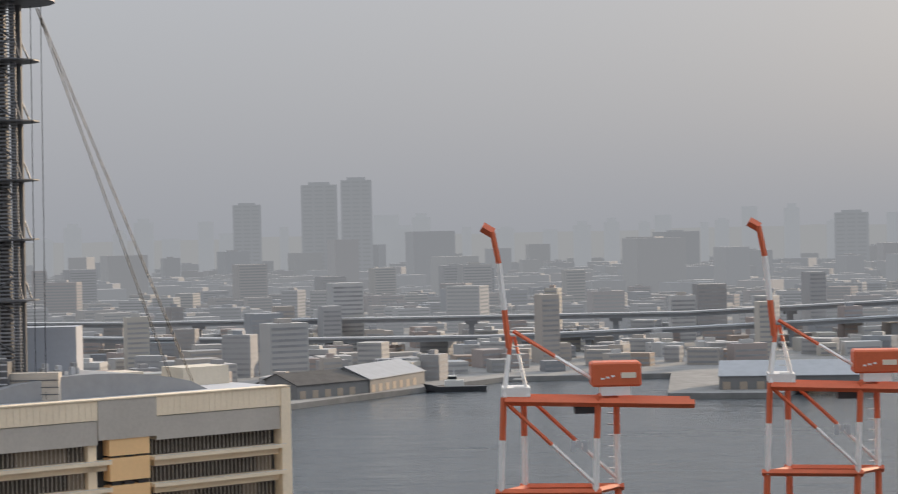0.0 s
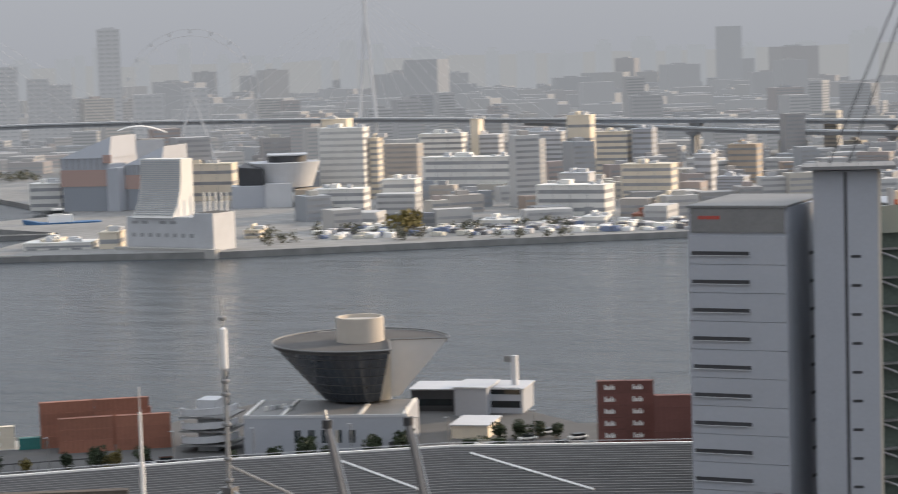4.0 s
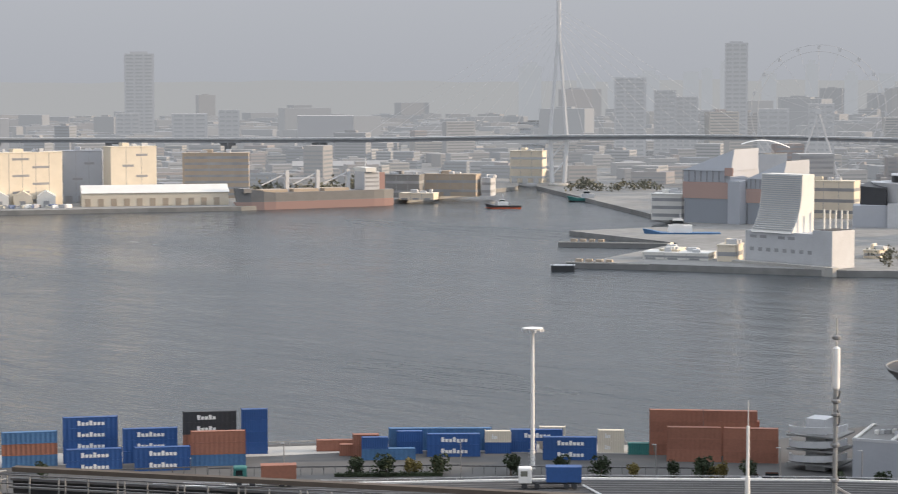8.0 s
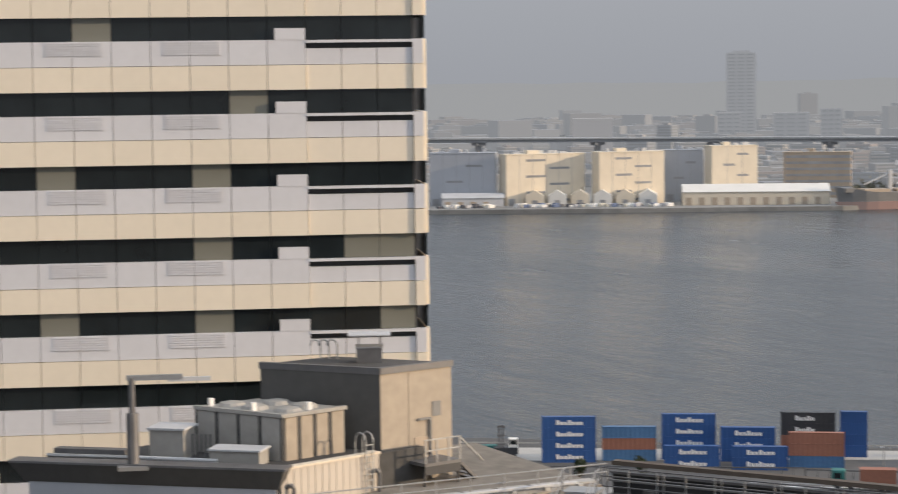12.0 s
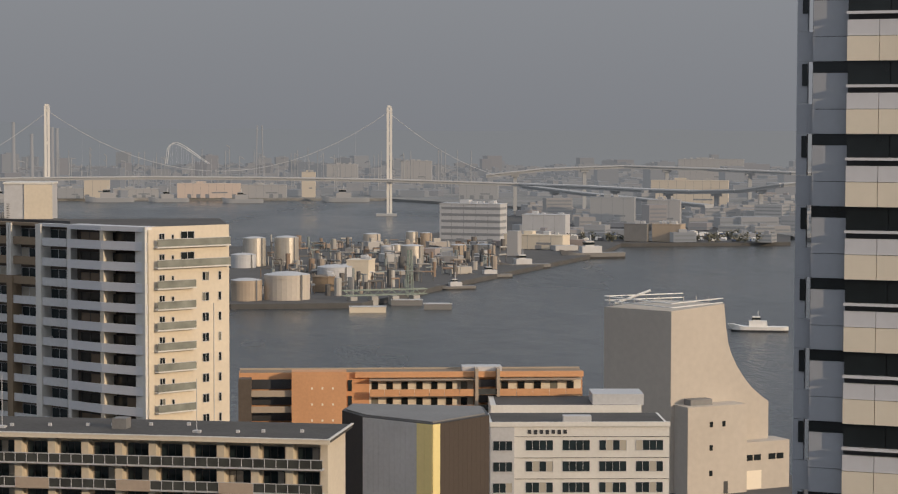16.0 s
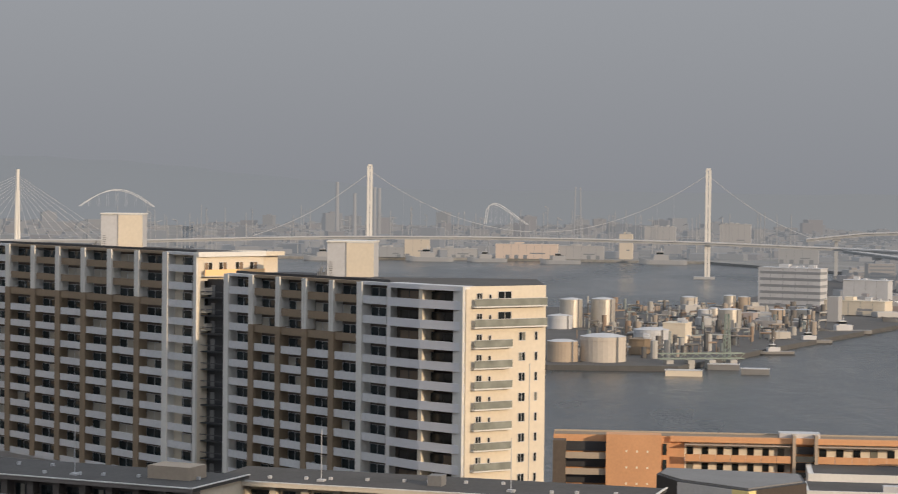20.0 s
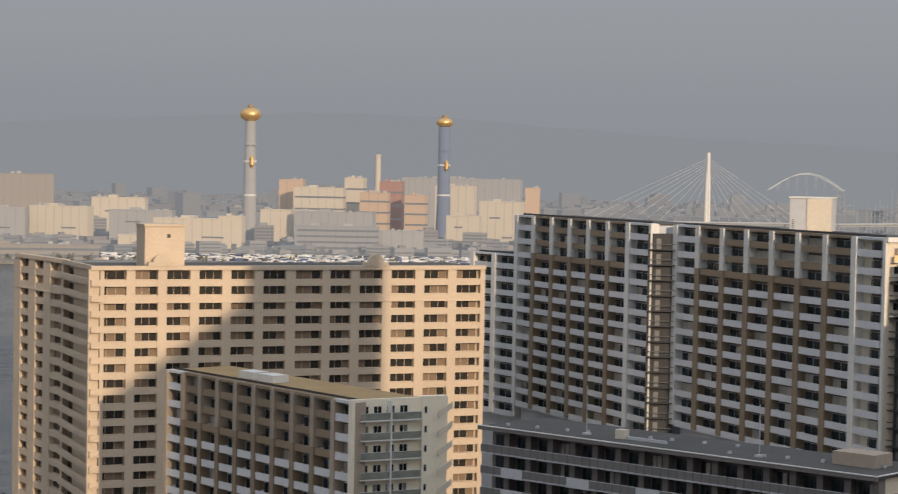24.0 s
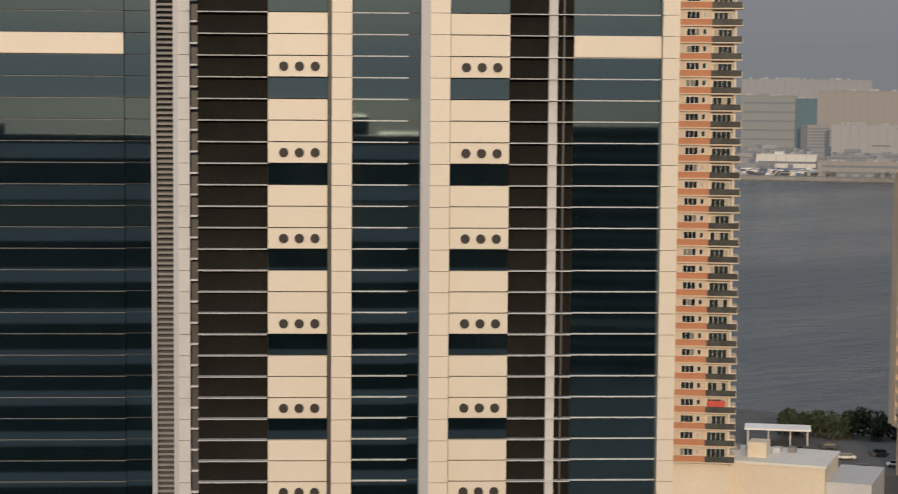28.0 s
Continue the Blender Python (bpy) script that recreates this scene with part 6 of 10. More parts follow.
def ramp_wall():
    root, w = building("terrace_wall", at(66.0, 90.5), at(57.2, 97.2), 0, "beige rendered terrace wall with rails and cable tray", "wall")
    slab("wall", root, BEIGE, 0, 0, 63, w, 0.4, 69.9)
    slab("coping", root, BEIGE, -0.05, -0.15, 69.9, w + 0.05, 0.5, 70.08)
    slab("upper_deck", root, DECK_L, -6, 0.5, 69.6, w + 1.5, 14, 70.0)
    for i in range(int(w / 0.75)):
        slab("rib", root, BEIGE, 0.3 + i * 0.75, -0.05, 63, 0.36 + i * 0.75, 0.0, 68.6)
    slab("fascia", root, CONCRETE, 0, -0.12, 68.6, w, 0.0, 69.9)
    rods("pipe", root, PALE, [((0, 0.2, 70.3), (w, 0.2, 70.3))], 0.08)
    rods("rail", root, STEEL, [((0, 0.9, 70.9), (w + 2, 0.9, 70.9))], 0.035)
    rods("rail", root, STEEL, [((0, 0.9, 70.5), (w + 2, 0.9, 70.5))], 0.03)
    for i in range(10):
        x = i * w / 9
        slab("rail_post", root, STEEL, x, 0.87, 70.0, x + 0.05, 0.93, 70.9)
        slab("walk_slab", root, CONCRETE, x + 0.1, 1.1, 70.0, x + w / 9 - 0.15, 1.9, 70.08)
        slab("pipe_foot", root, CONCRETE, x, 0.05, 70.08, x + 0.25, 0.4, 70.22)


ramp_wall()


def grown(k):
    """Larger or smaller about the lookout's eye."""
    return Matrix.Translation((0, 0, EYE * (1 - k))) @ Matrix.Diagonal((k, k, k, 1))


def plant_house():
    c, r, l = at(62.68, 95), at(60.72, 97.5), at(65.96, 98)
    b = l + (r - c)
    root = empty("plant_house", grown(1.037), "tall taupe plant room with a shaded side and steel landing", "plant room")
    bm = bmesh.new()
    prism(bm, [p[:2] for p in (l, c, r, b)], 63, 76.0)
    bmesh.ops.recalc_face_normals(bm, faces=bm.faces)
    part("shell", bm, BEIGE, root)
    bm = bmesh.new()
    prism(bm, [p[:2] for p in (l.lerp(b, 0.04), c.lerp(b, 0.03), r.lerp(l, 0.03), b.lerp(c, 0.02))], 76.0, 76.06)
    bmesh.ops.recalc_face_normals(bm, faces=bm.faces)
    part("roof", bm, ROOF, root)
    for p, q in ((l, c), (c, r)):
        m, w = frame_of(p, q, 0)
        sec = new("parapet")
        sec.parent, sec.matrix_local = root, m
        slab("coping", sec, STEEL_D, -0.08, -0.08, 75.85, w + 0.08, 0.2, 76.15)
        # the shaded left face gets a dark sheet that deepens its shade
        if p is l:
            slab("cladding", sec, CLAD, 0, -0.06, 63, w, 0.0, 75.85)
        for i in range(1, int(w / 1.6)):
            slab("seam", sec, BEIGE, i * 1.6, -0.025, 63, i * 1.6 + 0.04, 0.0, 75.8)
    m, w = frame_of(c, r, 0)
    sec = new("door_wall")
    sec.parent, sec.matrix_local = root, m
    slab("vent", sec, MID, w * 0.72, -0.04, 73.6, w * 0.72 + 0.5, 0.0, 74.3)
    slab("door", sec, TAUPE, 1.9, -0.04, 70.6, 2.9, 0.0, 72.7)
    slab("pipe", sec, MID, 2.75, -0.15, 69.9, 2.85, -0.05, 73.6)
    slab("pipe", sec, MID, 2.1, -0.15, 73.5, 2.85, -0.05, 73.6)
    slab("platform", sec, STEEL_D, 1.3, -1.6, 71.6, 3.4, -0.02, 71.75)
    slab("platform_skirt", sec, DARK, 1.3, -1.6, 71.2, 3.4, -1.5, 71.6)
    for x in (1.35, 2.0, 2.7, 3.35):
        slab("rail_post", sec, STEEL, x - 0.03, -1.6, 71.75, x + 0.03, -1.54, 72.85)
    for x in (1.35, 3.3):
        slab("platform_leg", sec, DARK, x - 0.05, -1.55, 70.4, x + 0.05, -1.45, 71.3)
    for z in (72.3, 72.8):
        slab("rail", sec, STEEL, 1.3, -1.6, z, 3.4, -1.54, z + 0.05)
    rods("stair_string", sec, STEEL_D, [((3.4, -1.5, 71.6), (4.7, -1.5, 70.4)), ((3.4, -0.5, 71.6), (4.7, -0.5, 70.4))], 0.12)
    rods("stair_rail", sec, STEEL, [((3.4, -1.5, 72.8), (4.8, -1.5, 71.5))], 0.04)
    for i in range(5):
        slab("tread", sec, STEEL_D, 3.4 + i * 0.26, -1.45, 71.4 - i * 0.24, 3.7 + i * 0.26, -0.5, 71.46 - i * 0.24)
    ch = at(62.97, 98)
    flue = new("flue")
    flue.parent, flue.matrix_local = root, pose(ch.x, ch.y, 0, 0, 0, 62)
    slab("shaft", flue, STEEL_D, -0.6, -0.5, 75.9, 0.6, 0.5, 76.8)
    slab("lip", flue, STEEL, -0.65, -0.55, 76.76, 0.65, 0.55, 76.84)
    slab("cap", flue, PALE, -1.0, -0.75, 77.36, 1.0, 0.75, 77.42)
    for x in (-0.5, 0.5):
        for y in (-0.4, 0.4):
            slab("cap_post", flue, STEEL, x - 0.03, y - 0.03, 76.8, x + 0.03, y + 0.03, 77.36)
    for x in (-2.6, -2.2, -1.8):
        bm = bmesh.new()
        for k in range(6):
            a0, a1 = math.pi * k / 6, math.pi * (k + 1) / 6
            tube(bm, (x + 0.25 * math.cos(a0), 1.2, 76.7 + 0.3 * math.sin(a0)), (x + 0.25 * math.cos(a1), 1.2, 76.7 + 0.3 * math.sin(a1)), 0.04, n=5)
        tube(bm, (x + 0.25, 1.2, 76.0), (x + 0.25, 1.2, 76.7), 0.04, n=5)
        part("goose_neck", bm, STEEL, flue)


plant_house()


def tank_roof():
    l, c, r = at(72.3, 98.3), at(65.6, 93.7), at(62.8, 97.6)
    b = l + (r - c) * 1.5
    root = empty("tank_roof", Matrix.Identity(4), "dark-edged roof block with a pale ribbed side wall", "roof block")
    bm = bmesh.new()
    prism(bm, [p[:2] for p in (l, c, r, r + (b - l) * 0.33, b)], 50, 71.7)
    bmesh.ops.recalc_face_normals(bm, faces=bm.faces)
    part("body", bm, DECKM, root)
    m, w = frame_of(l, c, 0)
    sec = new("parapet")
    sec.parent, sec.matrix_local = root, m
    bm = bmesh.new()
    # flared cornice that leans out towards its top
    v = [bm.verts.new(t) for t in ((-0.2, -0.15, 70.9), (w + 0.15, -0.15, 70.9), (w + 0.6, -0.7, 71.85), (-0.7, -0.7, 71.85), (-0.2, 0.3, 70.9), (w + 0.15, 0.3, 70.9), (w + 0.6, 0.3, 71.85), (-0.7, 0.3, 71.85))]
    for f in ((0, 1, 2, 3), (7, 6, 5, 4), (0, 4, 5, 1), (1, 5, 6, 2), (2, 6, 7, 3), (3, 7, 4, 0)):
        bm.faces.new([v[i] for i in f])
    bmesh.ops.recalc_face_normals(bm, faces=bm.faces)
    part("cornice", bm, CLAD, sec)
    slab("coping", sec, STEEL_D, -0.75, -0.75, 71.85, w + 0.65, 0.4, 71.95)
    slab("fascia", sec, GREY, 0, -0.1, 69.9, w, 0.0, 70.9)
    slabs("louvre", sec, GREY, [(0, -0.16, 66.5 + k * 0.25, w - 0.2, -0.02, 66.65 + k * 0.25) for k in range(13)])
    slab("ledge", sec, STEEL_D, -0.1, -0.22, 69.75, w + 0.1, 0.0, 69.9)
    m, w = frame_of(c, r, 0)
    sec = new("side_wall")
    sec.parent, sec.matrix_local = root, m
    slab("wall", sec, WARM_C, 0.2, -0.12, 66, w, 0.1, 71.75)
    slab("coping", sec, CREAM, 0.5, -0.2, 71.75, w + 0.05, 0.25, 71.85)
    for i in range(int(w / 0.42)):
        slab("rib", sec, WARM_C, 0.5 + i * 0.42, -0.15, 70.0, 0.56 + i * 0.42, -0.12, 71.7)
    x = w * 0.84
    for dx in (0.0, 0.45):
        bm = bmesh.new()
        arc = [(x + dx, -0.32, 70.1), (x + dx, -0.32, 72.5), (x + dx, -0.2, 72.75), (x + dx, 0.1, 72.85), (x + dx, 0.35, 72.7), (x + dx, 0.45, 72.4), (x + dx, 0.45, 71.8)]
        for p, q in zip(arc, arc[1:]):
            tube(bm, p, q, 0.035, n=6)
        part("ladder_rail", bm, STEEL, sec)
    for k in range(8):
        slab("ladder_rung", sec, STEEL, x, -0.34, 70.3 + k * 0.28, x + 0.45, -0.3, 70.34 + k * 0.28)
    for x0 in (w * 0.08, w * 0.93):
        bm = bmesh.new()
        for p, q in zip(((x0, -0.1, 70.9), (x0 + 0.1, -0.35, 71.05), (x0 + 0.2, -0.4, 70.9)), ((x0 + 0.1, -0.35, 71.05), (x0 + 0.2, -0.4, 70.9), (x0 + 0.2, -0.4, 70.0))):
            tube(bm, p, q, 0.1, n=8)
        part("bent_pipe", bm, STEEL_D, sec)
    m, w = frame_of(l, c, 0)
    sec = new("roof_plant")
    sec.parent, sec.matrix_local = root, m
    slab("plant_box", sec, TANK_G, 5.2, 2.0, 71.7, 6.9, 3.6, 73.1)
    slab("plant_lid", sec, PALE, 5.1, 1.9, 73.1, 7.0, 3.7, 73.2)
    slab("low_box", sec, TANK_G, 8.6, 0.9, 71.7, 11.0, 2.2, 72.4)
    slab("low_lid", sec, PALE, 8.5, 0.8, 72.4, 11.1, 2.3, 72.48)
    for k in range(5):
        rods("pipe", sec, STEEL_D, [((7.2 + k * 0.22, 2.4, 71.7), (7.2 + k * 0.22, 2.4, 72.9))], 0.05, 6)
    rods("pipe", sec, PALE, [((5.0, 1.0, 71.95), (9.0, 0.8, 71.95))], 0.1, 8)
    rods("pipe", sec, STEEL, [((0.5, 0.9, 71.95), (5.0, 1.0, 71.95))], 0.1, 8)
    slab("duct", sec, STEEL_D, 0.6, 1.4, 71.7, 4.2, 2.0, 72.2)


tank_roof()


def water_tank():
    l, c, r = at(67.75, 86.0), at(65.4, 83.0), at(63.7, 84.9)
    b = l + (r - c)
    root = empty("water_tank", grown(1.16), "pale panelled water tank with vertical ribs and hatches", "water tank")
    bm = bmesh.new()
    prism(bm, [p[:2] for p in (l, c, r, b)], 73.7, 75.95)
    bmesh.ops.recalc_face_normals(bm, faces=bm.faces)
    part("shell", bm, TANK_G, root)
    bm = bmesh.new()
    prism(bm, [p[:2] for p in (l, c, r, b)], 73.2, 73.75)
    bmesh.ops.recalc_face_normals(bm, faces=bm.faces)
    part("plinth", bm, CREAM, root)
    for p, q, n in ((l, c, 4), (c, r, 4)):
        m, w = frame_of(p, q, 0)
        sec = new("side")
        sec.parent, sec.matrix_local = root, m
        for i in range(n):
            slab("panel", sec, TANK_G if p is l else BEIGE, i * w / n + 0.1, -0.07, 73.85, (i + 1) * w / n - 0.1, 0.0, 75.82)
            slab("rib", sec, DARK, i * w / n - 0.05, -0.04, 73.75, i * w / n + 0.05, 0.02, 75.9)
        slab("rim", sec, TANK_G, -0.08, -0.12, 75.85, w + 0.08, 0.1, 76.0)
        slab("skid", sec, CREAM, 0, -0.35, 73.5, w, 0.0, 73.7)
    for u, v in ((0.2, 0.3), (0.5, 0.25), (0.75, 0.7), (0.4, 0.75), (0.85, 0.3)):
        p = l + (c - l) * u + (b - l) * v
        bm = bmesh.new()
        lathe(bm, [(0.6, 75.95), (0.5, 76.1), (0.15, 76.16)], 12, (p.x, p.y))
        part("hatch", bm, TANK_G, root)
    for u, v in ((0.1, 0.1), (0.6, 0.1), (0.95, 0.5)):
        p = l + (c - l) * u + (b - l) * v
        slab("breather", root, CRANE_W, p.x - 0.1, p.y - 0.1, 75.95, p.x + 0.1, p.y + 0.1, 76.3)


water_tank()


def roof_crane():
    p = at(69.5, 82.5)
    root = empty("davit_crane", grown(1.16) @ pose(p.x, p.y, 74.1, 0, 0, 68), "small grey window-cleaning davit with a long arm", "davit")
    rods("post", root, STEEL_D, [((0, 0, 0), (0, 0, 2.2))], 0.24, 10)
    rods("neck", root, STEEL_D, [((0, 0, 2.2), (0, 0, 3.6))], 0.13, 8)
    slab("arm", root, STEEL, -0.2, -0.1, 3.5, 2.0, 0.1, 3.7)
    slab("arm_tip", root, PALE, 1.4, -0.08, 3.42, 3.1, 0.08, 3.58)
    slab("base", root, MID, -0.6, -0.6, -0.0, 0.6, 0.6, 0.15)


roof_crane()


# ---- aerial, pole, davits and curved rim on the next roof ----
bm = bmesh.new()
prism(bm, fan((39, 76), (39, 93), (36.6, 96), (30, 100), (24, 101), (24, 76)), 55, 66.5)
bmesh.ops.recalc_face_normals(bm, faces=bm.faces)
tagged(part("plant_roof", bm, DECKM), "low grey plant roof with steel framing", "roof", kind="structure")


def aerial():
    p = at(33.72, 95)
    root = empty("aerial_mast", Matrix.Translation((p.x, p.y, 66.5)), "slim grey aerial mast on a tripod with white antennas", "aerial")
    rods("pole", root, STEEL, [((0, 0, 0), (0, 0, 10.4))], 0.11, 8)
    rods("tip", root, STEEL, [((0, 0, 10.4), (0, 0, 11.9))], 0.035)
    bm = bmesh.new()
    lathe(bm, [(0.06, 8.6), (0.17, 8.7), (0.17, 10.5), (0.06, 10.6)], 10)
    part("antenna", bm, CRANE_W, root)
    for z in (3.4, 4.4, 6.0, 7.4, 8.0, 10.9):
        bm = bmesh.new()
        lathe(bm, [(0.14, z), (0.2, z + 0.05), (0.2, z + 0.14), (0.14, z + 0.2)], 10)
        part("clamp", bm, MID, root)
    bm = bmesh.new()
    for k in range(8):
        tube(bm, (0.12 + 0.1 * math.sin(k), 0, 7.0 + k * 0.2), (0.12 + 0.1 * math.sin(k + 1), 0, 7.2 + k * 0.2), 0.035, n=5)
    part("cable_loop", bm, DARK, root)
    ax = Matrix.Rotation(radians(33.7), 3, "Z")
    for x, y in ((-5.4, -1.5), (-3.0, 1.2), (3.6, -2.5), (2.0, -2.0), (6.5, 4.0)):
        rods("strut", root, STEEL, [((0, 0, 3.2 if abs(x) < 6 else 4.2), ax @ Vector((x, y, 0)))], 0.07)
    slab("cable_box", root, STEEL_D, -0.3, -0.3, 2.4, 0.3, 0.3, 3.2)
    f = new("frame")
    f.parent, f.matrix_local = root, ax.to_4x4()
    for z in (0.6, 1.6):
        slab("beam", f, STEEL, -6, -3.0, z, 6, -2.85, z + 0.15)
    for i in range(7):
        slab("frame_post", f, STEEL, -6 + i * 2, -3.0, 0, -5.88 + i * 2, -2.85, 1.7)
    slab("equipment", f, PALE, -3.4, -1.5, 0.0, -2.0, -0.5, 2.2)
    slab("equipment_vent", f, MID, -3.2, -1.55, 0.6, -2.2, -1.5, 1.8)


aerial()


def flag_pole():
    p = at(36.08, 90)
    root = empty("lightning_rod", Matrix.Translation((p.x, p.y, 63)), "slim white tapering pole standing on the roof", "pole")
    rods("pole", root, CRANE_W, [((0, 0, 0), (0, 0, 9.0))], 0.11, 8)
    rods("upper_pole", root, CRANE_W, [((0, 0, 9.0), (0, 0, 11.2))], 0.07, 8)
    rods("tip", root, PALE, [((0, 0, 11.2), (0, 0, 12.3))], 0.025)


flag_pole()


def davit(az0, az1):
    a, b = at(az0, 95, 72.3), at(az1, 93, 66.6)
    root = empty("davit", Matrix.Identity(4), "raised grey steel davit arm over the roof edge", "davit", "davit arms")
    d = b - a
    rods("arm", root, STEEL_D, [(a, b)], 0.2, 6)
    rods("sheave", root, DARK, [(a + Vector((0, 0, -0.1)), a + Vector((0, 0, 0.3)))], 0.24, 8)
    rods("hook", root, STEEL, [(a + Vector((0, 0, 0.3)), a + Vector((-0.15, 0.1, 0.75)))], 0.05)
    rods("stay", root, STEEL, [(a + d * 0.08 + Vector((0.18, 0.1, 0)), b + Vector((0.3, 0.2, 0)))], 0.05)


davit(30.95, 30.25)
davit(28.7, 28.05)


def curved_rim():
    p = at(31.0, 91)
    root = empty("round_hatch", Matrix.Translation((p.x, p.y, 66.5)), "tan curved rim of a round roof opening", "roof opening")
    bm = bmesh.new()
    n = 28
    prof = ((1.5, 0.0), (1.5, 2.0), (1.38, 2.15), (1.26, 2.0), (1.26, 0.0))
    rings = [[bm.verts.new((r * math.cos(2 * math.pi * i / n), r * math.sin(2 * math.pi * i / n), z)) for r, z in prof] for i in range(n)]
    for i in range(n):
        for k in range(4):
            bm.faces.new((rings[i][k], rings[(i + 1) % n][k], rings[(i + 1) % n][k + 1], rings[i][k + 1]))
    bmesh.ops.recalc_face_normals(bm, faces=bm.faces)
    part("rim", bm, BROWN, root)
    t, w = building("roof_plant", at(30.0, 93), at(26.5, 93), 66.5, "pale boxed roof plant behind the davit arms", "roof plant")
    slab("casing", t, MID, 0, 0, 0, w, 3, 1.9)
    slab("casing_top", t, PALE, -0.1, -0.1, 1.9, w + 0.1, 3.1, 2.1)
    slab("dark_plant", t, DARK, w * 0.86, -0.6, 0, w + 1.5, 0.0, 2.5)


curved_rim()


def dish_platform():
    """White-railed steps with a small satellite dish at the roof's edge."""
    root, w = building("dish_platform", at(39.3, 86.0), at(36.2, 84.0), 0, "white-railed steel steps carrying a small satellite dish", "platform")
    slab("deck", root, STEEL_D, 0.5, 0, 66.9, w, 1.6, 67.05)
    for y in (0.0, 1.5):
        for k, up in enumerate((0.0, 0.5, 1.0)):
            rods("rail", root, CRANE_W, [((0.0, y, 67.1 + up), (2.4, y, 68.2 + up)), ((2.4, y, 68.2 + up), (w, y, 68.6 + up))], 0.035, 6)
        for i in range(6):
            x = i * w / 5
            z = 67.1 + min(x, 2.4) * 0.46 + max(0.0, x - 2.4) * 0.18
            rods("rail_post", root, CRANE_W, [((x, y, 66.9), (x, y, z + 1.0))], 0.035, 6)
    for i in range(7):
        slab("step", root, STEEL, 0.1 + i * 0.34, 0.1, 67.1 + i * 0.16, 0.42 + i * 0.34, 1.4, 67.15 + i * 0.16)
    bm = bmesh.new()
    rings = []
    for k in range(5):
        r = 0.45 * k / 4 + 0.01
        rings.append([bm.verts.new((2.75 + r * math.cos(i * math.pi / 10), -0.25 + 0.5 * r * r, 69.0 + r * math.sin(i * math.pi / 10))) for i in range(20)])
    for p, q in zip(rings, rings[1:]):
        for i in range(20):
            bm.faces.new((p[i], p[(i + 1) % 20], q[(i + 1) % 20], q[i]))
    part("dish", bm, CRANE_W, root)
    rods("dish_arm", root, STEEL, [((2.75, 0.0, 68.2), (2.75, -0.2, 69.0)), ((2.75, -0.2, 68.7), (2.75, -0.6, 69.0))], 0.04, 6)


dish_platform()


# ---- long ribbed roof of the quay shed ----
def quay_shed():
    root = empty("quay_shed", Matrix.Identity(4), "long low shed with a ribbed grey metal roof", "shed")
    far = [at(52.5, 355), at(40.5, 359), at(34, 362), at(27.5, 366), at(20.4, 365)]
    near = [at(52.5, 236), at(40.5, 235), at(34, 235), at(27.5, 236), at(20.4, 236)]
    for i in range(4):
        bm = bmesh.new()
        prism(bm, [near[i + 1][:2], far[i + 1][:2], far[i][:2], near[i][:2]], 4, 20)
        bmesh.ops.recalc_face_normals(bm, faces=bm.faces)
        part("bay", bm, RIBROOF, root)
        bm = bmesh.new()
        n = 62
        for k in range(n):
            t = (k + 0.5) / n
            a, b = near[i].lerp(far[i], t), near[i + 1].lerp(far[i + 1], t)
            u = (far[i] - near[i]).normalized() * 0.28
            lo = [bm.verts.new((p.x, p.y, 20.0)) for p in (a - u, b - u, b + u, a + u)]
            hi = [bm.verts.new((p.x, p.y, 20.28)) for p in (a - u * 0.5, b - u * 0.5, b + u * 0.5, a + u * 0.5)]
            bm.faces.new(hi)
            for j in range(4):
                bm.faces.new((lo[j], lo[(j + 1) % 4], hi[(j + 1) % 4], hi[j]))
        bmesh.ops.recalc_face_normals(bm, faces=bm.faces)
        tagged(part("roof_ribs", bm, RIBROOF, root), kind="stuff")
        m, w = frame_of(far[i], far[i + 1], 20)
        sec = new("eave")
        sec.parent, sec.matrix_local = root, m
        slab("gutter", sec, CRANE_W, 0, -0.5, 0.0, w, 0.2, 0.5)
        slab("edge_rail", sec, PALE, 0, -0.1, 0.9, w, 0.0, 1.0)
        for j in range(int(w / 4)):
            slab("rail_post", sec, PALE, j * 4.0, -0.08, 0.5, j * 4.0 + 0.1, 0.0, 1.0)
    for a, b in ((at(40.6, 353, 20.3), at(39.4, 334, 20.3)), (at(27.0, 359, 20.3), at(23.6, 326, 20.3)), (at(30.6, 356, 20.3), at(28.5, 330, 20.3))):
        rods("cable_duct", root, CRANE_W, [(a, b)], 0.22, 4)


RIBROOF = node_mat("grey_ribbed_roof", (0.105, 0.105, 0.108), 0.7, vary=0.25, size=6)
quay_shed()


# ---- round museum shaped like an upturned cone ----
SHELL_G = node_mat("pale_grey_shell", (0.46, 0.46, 0.46), 0.6, vary=0.06, size=4)
CONE_GLASS = glass_mat("blue_black_glass", (0.03, 0.04, 0.055), 0.12, ior=1.7)


